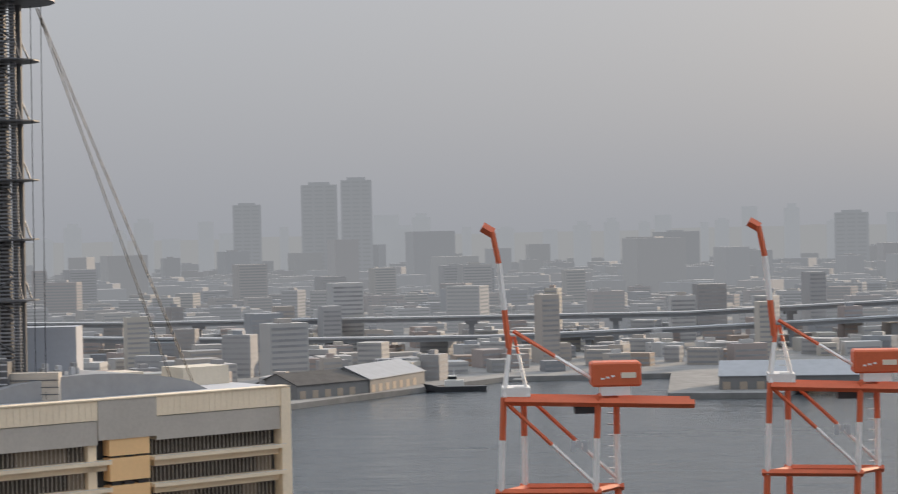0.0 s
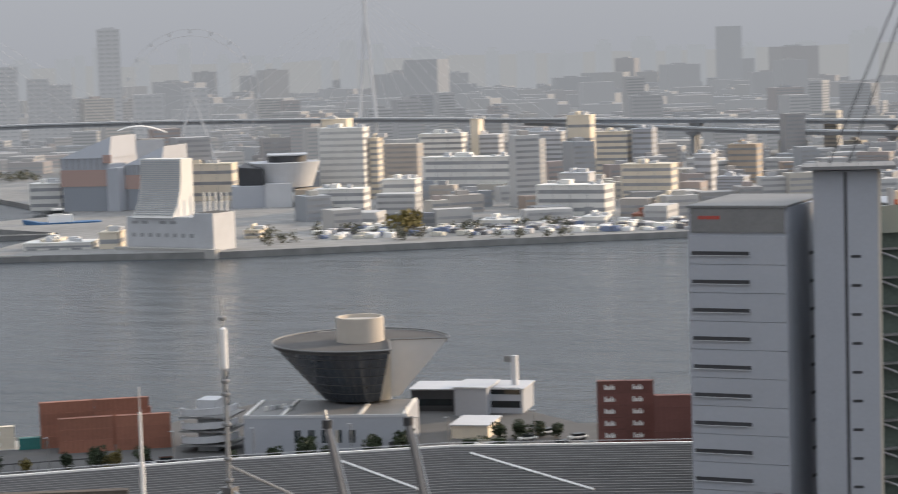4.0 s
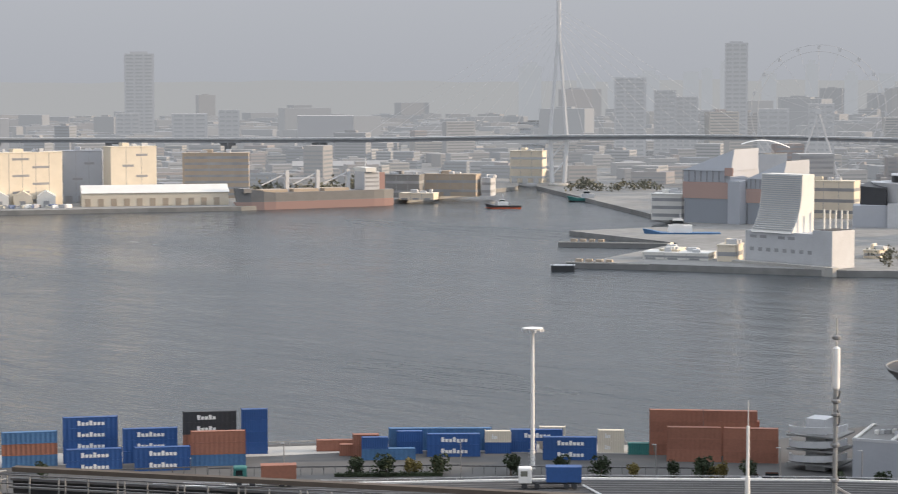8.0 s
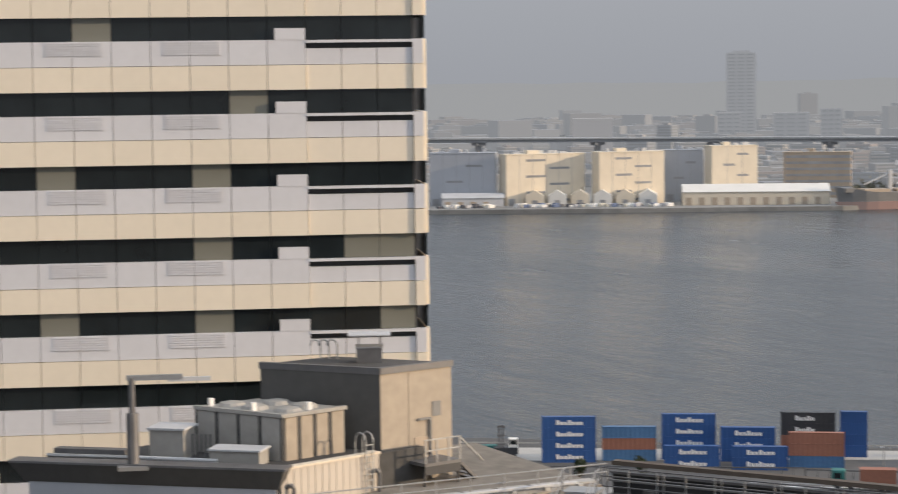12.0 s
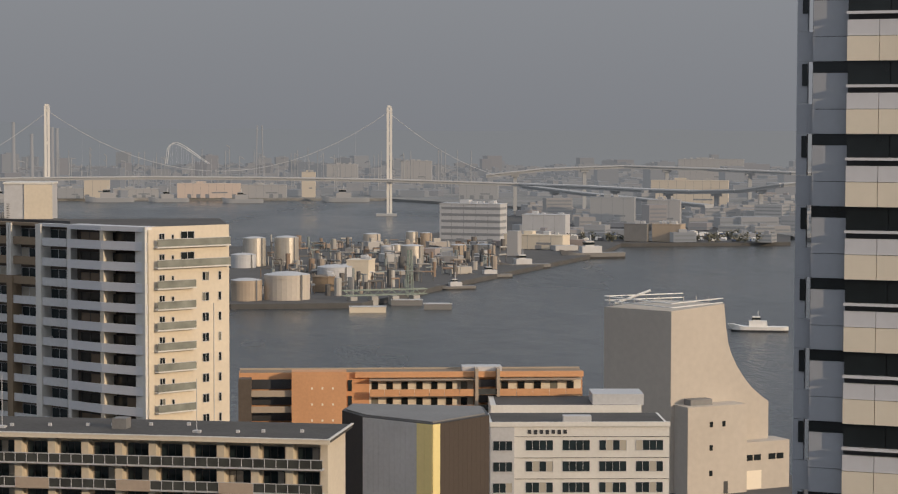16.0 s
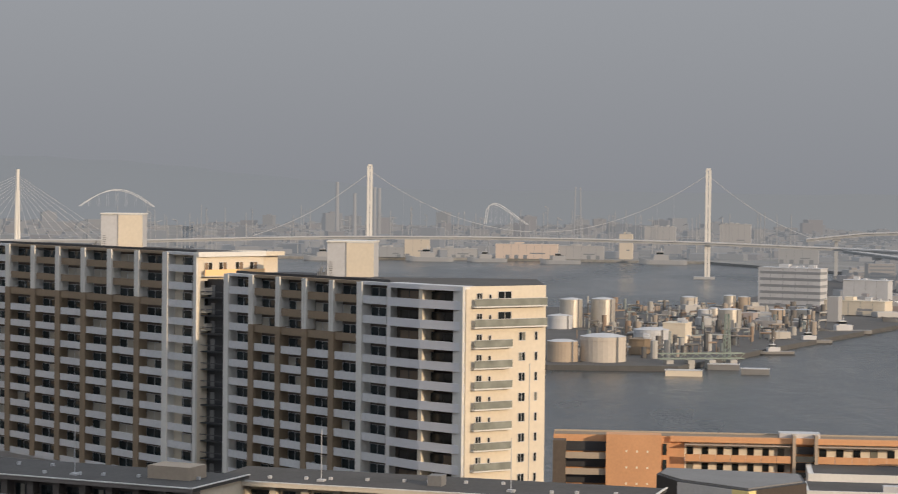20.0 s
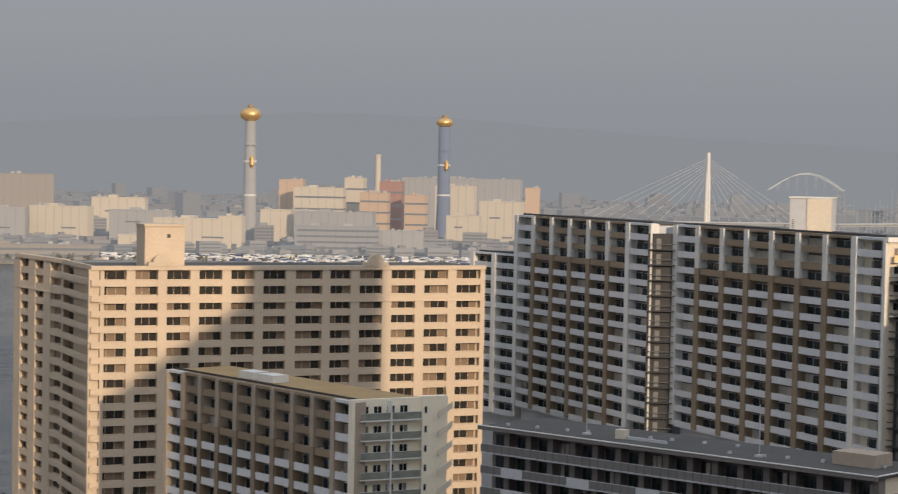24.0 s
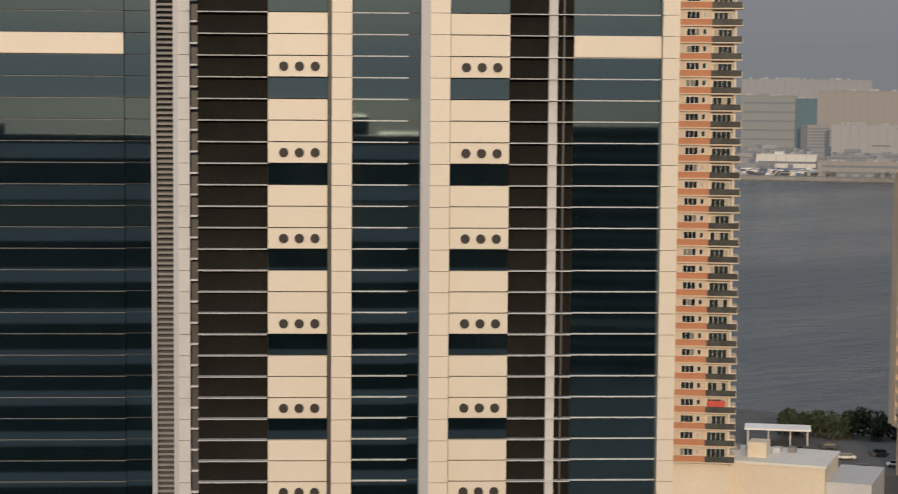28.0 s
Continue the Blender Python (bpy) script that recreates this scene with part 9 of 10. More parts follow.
# ---- second ventilation tower on the waterfront ----
def quay_vent_tower():
    m, w = frame_of(at(36.2, 1003), at(33.85, 970), 3)
    root = empty("ventilation_tower", m, "white ventilation tower with a ribbed swept face on the quay", "ventilation tower")
    slab("base_block", root, PALE, 0, 0, 0, w * 0.8, 16, 15.5)
    slab("annex", root, PALE, w * 0.78, -0.5, 0, w, 16, 17.5)
    slab("annex_roof", root, ROOF, w * 0.79, 0.5, 17.5, w - 0.6, 15, 17.7)
    prof = [(-1.0, 15), (1.2, 18), (3.6, 22), (5.4, 27), (6.4, 33), (6.8, 42.5), (15.5, 42.5), (15.5, 15)]
    x0, x1 = w * 0.08, w * 0.55
    bm = bmesh.new()
    f = [bm.verts.new((x0, y, z)) for y, z in prof]
    r = [bm.verts.new((x1, y, z)) for y, z in prof]
    bm.faces.new(f[::-1])
    bm.faces.new(r)
    for i in range(len(f)):
        bm.faces.new((f[i], r[i], r[(i + 1) % len(f)], f[(i + 1) % len(f)]))
    bmesh.ops.recalc_face_normals(bm, faces=bm.faces)
    part("tower_shell", bm, WHITE, root)
    for k in range(26):
        z = 16.5 + k * 1.0
        y = next(y0 + (y1 - y0) * (z - a) / (b - a) for (y0, a), (y1, b) in zip(prof, prof[1:]) if a <= z <= b)
        slab("louvre", root, PALE, x0 + 0.6, y - 0.45, z, x1 - 0.6, y + 0.1, z + 0.45)
    for i in range(9):
        slab("window", root, TOWN_DARK, 3 + i * w * 0.095, -0.1, 6.0, 3 + i * w * 0.095 + 2.4, 0.05, 7.8)
    for x in (3, 9, 20, 26):
        slab("window", root, TOWN_DARK, x, -0.1, 12.2, x + 4, 0.05, 13.6)
    slab("quay_wall", root, CONCRETE, -4, -5, -3, w + 4, -1, 1.2)
    for i in range(5):
        slab("stub_mast", root, WHITE, w * 0.62 + i * 3.4, 18, 0, w * 0.62 + i * 3.4 + 0.6, 18.6, 26)


quay_vent_tower()


# ---- aquarium, museum, big wheel ----
def aquarium():
    root, w = building("aquarium", at(37.9, 1290), at(35.3, 1262), 3, "blue, red and grey aquarium building with glass ridge roofs", "aquarium")
    a = w * 0.62
    for x0, x1, y, k in ((0, a * 0.82, 0, 1.0), (a, w, 6, 0.85)):
        slab("blue_storey", root, BLUE_W, x0 + 1, y, 0, x1 - 1, y + 40, 15 * k)
        slab("red_storey", root, RED_W, x0, y - 0.5, 15 * k, x1, y + 40, 25 * k)
        slab("grey_storey", root, GREY, x0 + 0.5, y, 25 * k, x1 - 0.5, y + 40, 32 * k)
        bm = bmesh.new()
        v = [bm.verts.new(t) for t in ((x0, y - 0.5, 32 * k), (x1, y - 0.5, 32 * k), (x1, y + 38, 32 * k), (x0, y + 38, 32 * k), (x1, y + 4, 45 * k), (x1, y + 38, 45 * k))]
        for f in ((0, 1, 4), (1, 2, 5, 4), (3, 5, 2), (0, 4, 5, 3), (0, 3, 2, 1)):
            bm.faces.new([v[i] for i in f])
        bmesh.ops.recalc_face_normals(bm, faces=bm.faces)
        part("ridge_roof", bm, GREY, root)
        for i in range(8):
            slab("mullion", root, MID, x0 + (x1 - x0) * i / 8, y - 0.7, 25 * k, x0 + (x1 - x0) * i / 8 + 0.4, y - 0.5, 32 * k)
    slab("link", root, GREY, a * 0.8, -3, 0, a, 20, 26)
    slab("orange_gable", root, RED_W, a * 0.72, -1.2, 29, a * 0.86, -0.6, 34)
    curve = empty("arched_hall", pose(at(36.0, 1400).x, at(36.0, 1400).y, 3, 0, 0, 36), "white arched roof hall behind the aquarium", "hall")
    bm = bmesh.new()
    prev = None
    for i in range(11):
        t = i / 10
        cur = [bm.verts.new((-8 + 32 * t, y, 38 + 9 * math.sin(math.pi * (0.25 + t * 0.6)))) for y in (0, 30)]
        if prev:
            bm.faces.new((prev[0], cur[0], cur[1], prev[1]))
        prev = cur
    part("roof", bm, WHITE, curve)
    slab("wall", curve, PALE, -6, 1, 0, 22, 28, 38)


# blue and red are greyed and given emission to imitate haze
BLUE_W = air_paint("hazy_blue_cladding", (0.12, 0.145, 0.185), 0.14)
RED_W = air_paint("hazy_red_paint", (0.26, 0.145, 0.115), 0.14)
aquarium()


def museum():
    p = at(32.05, 1255)
    root = empty("museum", pose(p.x, p.y, 3, 0, 0, 32), "silver and dark museum with a flared drum", "museum")
    bm = bmesh.new()
    lathe(bm, [(17, 11), (22, 26)], 36, (4, 22))
    part("flared_drum", bm, PALE, root)
    bm = bmesh.new()
    lathe(bm, [(12, 26), (12, 30)], 30, (6, 22))
    part("roof_drum", bm, DARK, root)
    slab("roof_plate", root, PALE, -6, 10, 30, 18, 34, 30.8)
    bm = bmesh.new()
    prism(bm, [(-24, 8), (-9, 2), (-6, 20), (-20, 24)], 10, 25, [24, 23, 26, 26, ])
    bmesh.ops.recalc_face_normals(bm, faces=bm.faces)
    part("dark_wedge", bm, DARK, root)
    slab("lower_hall", root, GREY, -28, -2, 0, -8, 20, 13)
    slab("silver_hall", root, PALE, -8, -4, 0, 8, 20, 14)
    slab("brown_hall", root, TAUPE, 10, -4, 0, 30, 20, 10)


museum()


WHEEL_F = air_paint("wheel_in_haze", (0.2, 0.2, 0.21), 0.42)


def big_wheel():
    p = at(34.28, 1500)
    root = empty("ferris_wheel", pose(p.x, p.y, 3, 0, 0, 34), "huge pale Ferris wheel with thin spokes behind the waterfront", "Ferris wheel")
    n, R, zc = 40, 47, 65
    ring = [Vector((R * math.cos(2 * math.pi * i / n), 0, zc + R * math.sin(2 * math.pi * i / n))) for i in range(n)]
    inner = [Vector((0.9 * v.x, 0, zc + 0.9 * (v.z - zc))) for v in ring]
    rods("rim", root, WHEEL_F, [(ring[i], ring[(i + 1) % n]) for i in range(n)], 0.2, 4)
    rods("inner_rim", root, WHEEL_F, [(inner[i], inner[(i + 1) % n]) for i in range(n)], 0.2, 4)
    rods("spokes", root, WHEEL_F, [(Vector((0, 0, zc)), v) for v in ring[::2]], 0.1, 4)
    for s in (-1, 1):
        for y in (-8, 8):
            rods("leg", root, WHEEL_F, [((s * 20, y, 0), (0, y * 0.3, zc))], 0.8, 5)
    rods("hub", root, WHEEL_F, [((0, -4, zc), (0, 4, zc))], 2.2, 10)
    for i in range(0, n, 2):
        v = ring[i]
        slab("gondola", root, WHEEL_F, v.x - 1.0, -1.2, v.z - 3, v.x + 1.0, 1.2, v.z - 0.5)


big_wheel()


# ---- gabled sheds ----
def gabled(p, q, depth, eave, ridge, wall, roof, label, ends=True, name="gabled_shed", z0=3.0):
    """A shed whose ridge runs along the front."""
    root, w = building(name, p, q, z0, label, "shed", "harbour sheds")
    slab("wall", root, wall, 0, 0, 0, w, depth, eave)
    for side in (0, 1):
        bm = bmesh.new()
        y0, y1 = (-0.6, depth / 2) if side == 0 else (depth + 0.6, depth / 2)
        v = [bm.verts.new(t) for t in ((-0.5, y0, eave), (w + 0.5, y0, eave), (w + 0.5, y1, ridge), (-0.5, y1, ridge), (-0.5, y0, eave + 0.4), (w + 0.5, y0, eave + 0.4), (w + 0.5, y1, ridge + 0.4), (-0.5, y1, ridge + 0.4))]
        for f in ((0, 1, 2, 3), (7, 6, 5, 4), (0, 4, 5, 1), (1, 5, 6, 2), (2, 6, 7, 3), (3, 7, 4, 0)):
            bm.faces.new([v[i] for i in f])
        bmesh.ops.recalc_face_normals(bm, faces=bm.faces)
        part("roof", bm, roof, root)
    for x in (0, w):
        bm = bmesh.new()
        v = [bm.verts.new(t) for t in ((x, 0, eave), (x, depth, eave), (x, depth / 2, ridge))]
        bm.faces.new(v)
        part("gable", bm, wall, root)
    for i in range(max(2, int(w / 9))):
        slab("door", root, TAUPE, i * 9 + 2, -0.1, 0, i * 9 + 6, 0.05, eave * 0.6)
    return root


gabled(at(4.25, 1115), at(2.3, 1150), 34, 7, 13, MID, ROOF, "dark-roofed gabled harbour shed on the quay")
gabled(at(2.25, 1150), at(0.75, 1215), 32, 7, 14, MID, BRIDGE_P, "pale-roofed gabled harbour shed on the quay")
gabled(at(-7.3, 1125), at(-11.5, 1125), 40, 7, 14, MID, BRIDGE_P, "broad pale-roofed gabled harbour shed")
gabled(at(54.3, 1478), at(50.35, 1485), 26, 9, 14, CREAM, WHITE, "long cream gabled warehouse on the quay")
gabled(at(60.9, 1484), at(59.2, 1484), 20, 6, 9, PALE, PALE, "low grey gabled shed on the quay")
for i in range(6):
    az = 58.6 - i * 0.62
    m, w = frame_of(at(az, 1486), at(az - 0.5, 1486), 3)
    root = empty("gabled_shed", m, "small cream shed with a gable to the water", "shed", "harbour sheds")
    bm = bmesh.new()
    v = [bm.verts.new(t) for t in ((0, 0, 0), (w, 0, 0), (w, 0, 7), (w / 2, 0, 11), (0, 0, 7), (0, 24, 0), (w, 24, 0), (w, 24, 7), (w / 2, 24, 11), (0, 24, 7))]
    for f in ((0, 1, 2, 3, 4), (9, 8, 7, 6, 5), (1, 6, 7, 2), (0, 4, 9, 5), (2, 7, 8, 3), (4, 3, 8, 9)):
        bm.faces.new([v[k] for k in f])
    bmesh.ops.recalc_face_normals(bm, faces=bm.faces)
    part("wall", bm, CREAM if i % 2 == 0 else WHITE, root)
    slab("door", root, TOWN_DARK, w * 0.35, -0.1, 0, w * 0.65, 0.05, 4)
gabled(at(48.6, 1960), at(46.2, 1960), 30, 8, 12, MID_F, PALE_F, "low hazy shed beyond the ship")


# ---- ships and boats ----
def hull(root, L, B, red, side, low, top, bow=3.0):
    """A ship's hull along x, bow at 0, with a painted bottom band."""
    for nm, m, z0, z1 in (("hull_bottom", red, -1, low), ("hull_side", side, low, top)):
        bm = bmesh.new()
        n = 14
        rings = []
        for i in range(n + 1):
            t = i / n
            half = B / 2 * min(1, (0.03 + t * 5.5)) ** 0.6 * (1 if t < 0.9 else 1 - (t - 0.9) * 3)
            lift = bow * max(0, 1 - t * 5) if z1 == top else 0
            x0 = L * t + (2.5 * max(0, 1 - t * 6) if z0 < 0 else 0)
            rings.append([bm.verts.new(v) for v in ((x0, -half * 0.94, z0), (L * t - (2 if i == 0 else 0), -half, z1 + lift), (L * t - (2 if i == 0 else 0), half, z1 + lift), (x0, half * 0.94, z0))])
        for a, b in zip(rings, rings[1:]):
            for k in range(4):
                bm.faces.new((a[k], b[k], b[(k + 1) % 4], a[(k + 1) % 4]))
        bm.faces.new(rings[0][::-1])
        bm.faces.new(rings[-1])
        bmesh.ops.recalc_face_normals(bm, faces=bm.faces)
        part(nm, bm, m, root)


def bulk_ship():
    m, w = frame_of(at(50.13, 1470), at(45.95, 1522), 0)
    root = empty("cargo_ship", m, "moored bulk carrier with red bottom, grey side and deck cranes", "ship")
    hull(root, w, 20, RED_W, MID, 5.5, 12, 3.5)
    for i, x in enumerate((0.22, 0.42, 0.62)):
        slab("hatch", root, TAUPE, w * (x - 0.08), -7, 12, w * (x + 0.08), 7, 14)
        slab("crane_post", root, PALE, w * x + w * 0.09, -1.5, 12, w * x + w * 0.09 + 2.6, 1.5, 27)
        rods("crane_jib", root, PALE, [((w * x + w * 0.1, 0, 25), (w * x - w * 0.06, 0, 17))], 0.5, 5)
    slab("forecastle", root, MID, 3, -6, 12, w * 0.09, 6, 15)
    house = slab("deck_house", root, PALE, w * 0.8, -8, 12, w * 0.9, 8, 25)
    slab("bridge_deck", root, WHITE, w * 0.8, -10, 25, w * 0.87, 10, 28)
    slab("funnel", root, RED_W, w * 0.92, -2.5, 12, w * 0.96, 2.5, 24)
    for k in range(4):
        slab("window_row", root, TOWN_DARK, w * 0.805, -8.1, 14 + k * 3, w * 0.895, -8.0, 15.2 + k * 3)
    rods("mast", root, PALE, [((w * 0.84, 0, 28), (w * 0.84, 0, 35))], 0.4, 5)


bulk_ship()


def work_boat(az, d, L, side, house, label, turn=0, mast=8.0, red=None):
    p = at(az, d)
    root = empty("boat", pose(p.x, p.y, 0, 0, 0, az + turn), label, "boat", "harbour craft")
    hull(root, L, L * 0.26, red or DARK, side, L * 0.03, L * 0.09, L * 0.05)
    slab("cabin", root, house, L * 0.3, -L * 0.08, L * 0.085, L * 0.62, L * 0.08, L * 0.19)
    slab("wheelhouse", root, house, L * 0.36, -L * 0.06, L * 0.19, L * 0.5, L * 0.06, L * 0.27)
    slab("window_row", root, GLASS_D, L * 0.355, -L * 0.062, L * 0.21, L * 0.505, L * 0.062, L * 0.25)
    rods("mast", root, PALE, [((L * 0.46, 0, L * 0.27), (L * 0.46, 0, L * 0.27 + mast * 0.5))], L * 0.008, 5)


work_boat(43.25, 1476, 24, DARK, CRANE_W, "small harbour tug with an orange bottom and white house", red=CRANE_O)
work_boat(80.55, 940, 25, CRANE_W, CRANE_W, "white patrol launch running across the harbour", mast=5)
work_boat(38.9, 1190, 42, BLUE2, CRANE_W, "moored blue coaster with a white house", red=BLUE)
work_boat(41.0, 1560, 30, TEAL, PALE, "small teal work boat at the quay")
work_boat(0.7, 1185, 34, DARK, WHITE, "dark coaster moored in the hazy dock")
for az, d, L in ((85.2, 1462, 46), (86.9, 1350, 34), (87.7, 1262, 26), (88.6, 1170, 22)):
    work_boat(az, d, L, MID, PALE, "grey barge moored along the terminal spit", 20, red=DARK)
for az, d, L in ((98.2, 2640, 60), (101, 2640, 55), (91.8, 2640, 60), (94.5, 2600, 50), (96.5, 2640, 50)):
    work_boat(az, d, L, MID_F, PALE_F, "small coaster moored at the far shore", red=MID_F)
for az, d, L, m in ((91.05, 1022, 18, CREAM), (89.9, 1064, 16, MID), (41.5, 980, 11, DARK), (89.0, 1040, 14, MID)):
    p = at(az, d)
    root = empty("pontoon", pose(p.x, p.y, -0.5, 0, 0, az), "flat weathered mooring pontoon in the harbour", "pontoon", "pontoons")
    slab("float", root, m, 0, 0, 0, L, 6, 3.2)
    slab("deck", root, PALE, -0.2, -0.2, 3.2, L + 0.2, 6.2, 3.5)
    for x in (0.5, L - 0.8):
        slab("bollard", root, DARK, x, 0.4, 3.5, x + 0.4, 0.8, 4.3)
for az0, az1, d in ((41.3, 38.2, 1128), (41.1, 38.8, 1000)):
    m, w = frame_of(at(az0, d), at(az1, d - 10), 0)
    root = empty("stone_pier", m, "low dark stone pier reaching into the harbour", "pier", "stone piers")
    slab("mole", root, MID, 0, 0, -2, w, 9, 2.4)
    slab("kerb", root, CONCRETE, 0, -0.2, 2.4, w, 0.8, 3.0)
    for i in range(4):
        slab("pier_box", root, TAUPE, w * 0.1 + i * 5, 3, 2.4, w * 0.1 + i * 5 + 3, 6, 4.2)


# ---- tank terminal ----
STEEL_T = node_mat("tank_aluminium", (0.55, 0.52, 0.47), 0.4, metal=0.5, vary=0.1, size=4)


def tank(az, d, r, z, mat, label="pale steel storage tank with a roof rail"):
    p = at(az, d)
    root = empty("storage_tank", pose(p.x, p.y, 2.7, 0, 0, az), label, "tank", "storage tanks")
    bm = bmesh.new()
    lathe(bm, [(r, 0), (r, z - 2.7)], 28)
    part("shell", bm, mat, root)
    bm = bmesh.new()
    lathe(bm, [(r + 0.1, z - 2.7), (r * 0.5, z - 2.7 + r * 0.1), (0.3, z - 2.7 + r * 0.14)], 28)
    part("roof", bm, PALE, root)
    bm = bmesh.new()
    lathe(bm, [(r + 0.25, z - 4.6), (r + 0.25, z - 4.3)], 28)
    part("wind_girder", bm, mat, root)
    slab("stair", root, MID, r * 0.6, -r * 0.85, 0, r * 0.6 + 0.8, -r * 0.78, z - 2.5)


for i, (az, d, r, z) in enumerate(((93.65, 1342, 7.4, 20.6), (92.77, 1349, 7.8, 20.7), (93.87, 1068, 7.9, 13.1), (92.76, 1074, 11.8, 15.5), (93.95, 1325, 8, 11), (89.32, 1350, 7.4, 15.1), (88.05, 1458, 5.6, 9.7), (87.36, 1466, 5, 9.7), (91.45, 1180, 10, 12.5),
                               (89.33, 1560, 4.5, 14), (88.94, 1562, 4.5, 13), (90.43, 1538, 6.3, 13.4), (90.0, 1400, 4.5, 12), (89.75, 1420, 4.5, 12), (91.1, 1250, 5.5, 9), (90.8, 1262, 5.5, 9), (94.9, 1120, 8, 12), (90.55, 1200, 4, 8))):
    tank(az, d, r, z, (STEEL_T, PALE, WARM_C, TAUPE)[(i * 3 + 1) % 4] if i > 1 else STEEL_T)


PIPES = city_paint("weathered_plant_paints", [(0.36, 0.35, 0.33), (0.16, 0.15, 0.14), (0.27, 0.2, 0.15), (0.42, 0.41, 0.39), (0.22, 0.25, 0.25), (0.33, 0.29, 0.25), (0.12, 0.12, 0.12)])


def terminal_plant():
    rnd = random.Random(31)
    root = empty("pipe_plant", Matrix.Identity(4), "tangle of pipes, racks and columns of the tank terminal", "plant", kind="stuff")
    bm, bs = bmesh.new(), bmesh.new()
    for _ in range(420):
        az, d = rnd.uniform(86.8, 93.2), rnd.uniform(1090, 1560)
        if d < shore_s(az) + 30:
            continue
        p = at(az, d, 2.7)
        if rnd.random() < 0.5:
            h = rnd.uniform(2, 10)
            tube(bs, p, p + Vector((0, 0, h)), rnd.uniform(0.3, 2.2), n=9)
        else:
            h = rnd.uniform(3, 7)
            q = p + Vector((rnd.uniform(-12, 0), rnd.uniform(-9, 9), 0))
            tube(bm, p + Vector((0, 0, h)), q + Vector((0, 0, h)), rnd.uniform(0.3, 0.7), n=5)
            for e in (p, q):
                tube(bm, e, e + Vector((0, 0, h)), 0.25, n=4)
    part("pipes", bm, PIPES, root)
    part("columns", bs, PIPES, root)


terminal_plant()


def jetty():
    m, w = frame_of(at(91.2, 1060), at(88.9, 1075), 2)
    root = empty("loading_jetty", m, "green-grey steel loading jetty with a lattice arm tower", "jetty")
    for z in (3.0, 5.6):
        slab("chord", root, JETTY_G, 0, 0, z, w, 0.5, z + 0.5)
        slab("chord", root, JETTY_G, 0, 4, z, w, 4.5, z + 0.5)
    n = 14
    rods("lattice", root, JETTY_G, [((w * i / n, 0.2, 3.2 if i % 2 else 5.8), (w * (i + 1) / n, 0.2, 5.8 if i % 2 else 3.2)) for i in range(n)], 0.2, 4)
    for i in range(4):
        slab("dolphin", root, CONCRETE, w * (i + 0.3) / 4, -1, -3, w * (i + 0.3) / 4 + 3.5, 6, 2.6)
    for x, y in ((-1.6, -1.6), (1.6, -1.6), (-1.6, 1.6), (1.6, 1.6)):
        rods("tower_leg", root, JETTY_G, [((w * 0.8 + x, 2 + y, 2), (w * 0.8 + x * 0.5, 2 + y * 0.5, 26))], 0.3, 5)
    rods("tower_brace", root, JETTY_G, [((w * 0.8 - 1.5 + 0.03 * k, 0.6, 3 + k * 2.2), (w * 0.8 + 1.5 - 0.03 * k, 0.6, 5.2 + k * 2.2)) for k in range(10)], 0.18, 4)


JETTY_G = node_mat("green_grey_steel", (0.22, 0.27, 0.24), 0.6, vary=0.15)
jetty()


# ---- gold-topped chimneys and harbour poles ----
def gold_chimney(az, d, top, r, rb, hb, shaft, label, taper=0.85):
    p = at(az, d)
    root = empty("chimney", Matrix.Translation((p.x, p.y, 3)), label, "chimney", "gold-topped chimneys")
    h = top - 3
    bm = bmesh.new()
    lathe(bm, [(r * 1.3, 0), (r, h * 0.55), (r * taper, h - hb - 2)], 20)
    part("shaft", bm, shaft, root)
    bm = bmesh.new()
    lathe(bm, [(max(r * 0.6, rb * math.cos(radians(u))), h - 3 - hb / 2 + hb / 2 * math.sin(radians(u))) for u in range(-75, 76, 15)], 28)
    part("gold_bulb", bm, GOLD, root)
    bm = bmesh.new()
    lathe(bm, [(r * 0.55, h - 3.6), (r * 0.5, h - 1), (r * 0.35, h)], 16)
    part("crown", bm, BROWN, root)
    for k in range(4):
        bm = bmesh.new()
        lathe(bm, [(r * 1.12, h * (0.35 + 0.12 * k)), (r * 1.12, h * (0.35 + 0.12 * k) + 2)], 20)
        part("band", bm, shaft if k % 2 else WHITE_F, root)
    bm = bmesh.new()
    lathe(bm, [(0.2, h * 0.55), (2.2, h * 0.57), (2.2, h * 0.62), (0.2, h * 0.64)], 12, (r * 0.9, r * 0.9))
    part("balcony_bulb", bm, GOLD, root)


gold_chimney(121.25, 2150, 147, 6.0, 10.9, 14.5, PALE_F, "tall grey chimney with a golden bulb on top")
gold_chimney(115.94, 2400, 146, 6.8, 9.6, 11.5, BLUE_F, "blue tiled chimney with a golden bulb on top", 1.0)


STACK_F = air_paint("stack_in_haze", (0.16, 0.16, 0.165), 0.42)


def plain_chimney(az, d, z, r, mat):
    p = at(az, d)
    root = empty("chimney", Matrix.Translation((p.x, p.y, 3)), "slim pale industrial chimney in haze", "chimney", "slim chimneys")
    bm = bmesh.new()
    lathe(bm, [(r * 1.3, 0), (r, z - 3)], 14)
    part("shaft", bm, mat, root)
    bm = bmesh.new()
    lathe(bm, [(r * 1.15, z - 5), (r * 1.15, z - 3)], 14)
    part("rim", bm, mat, root)


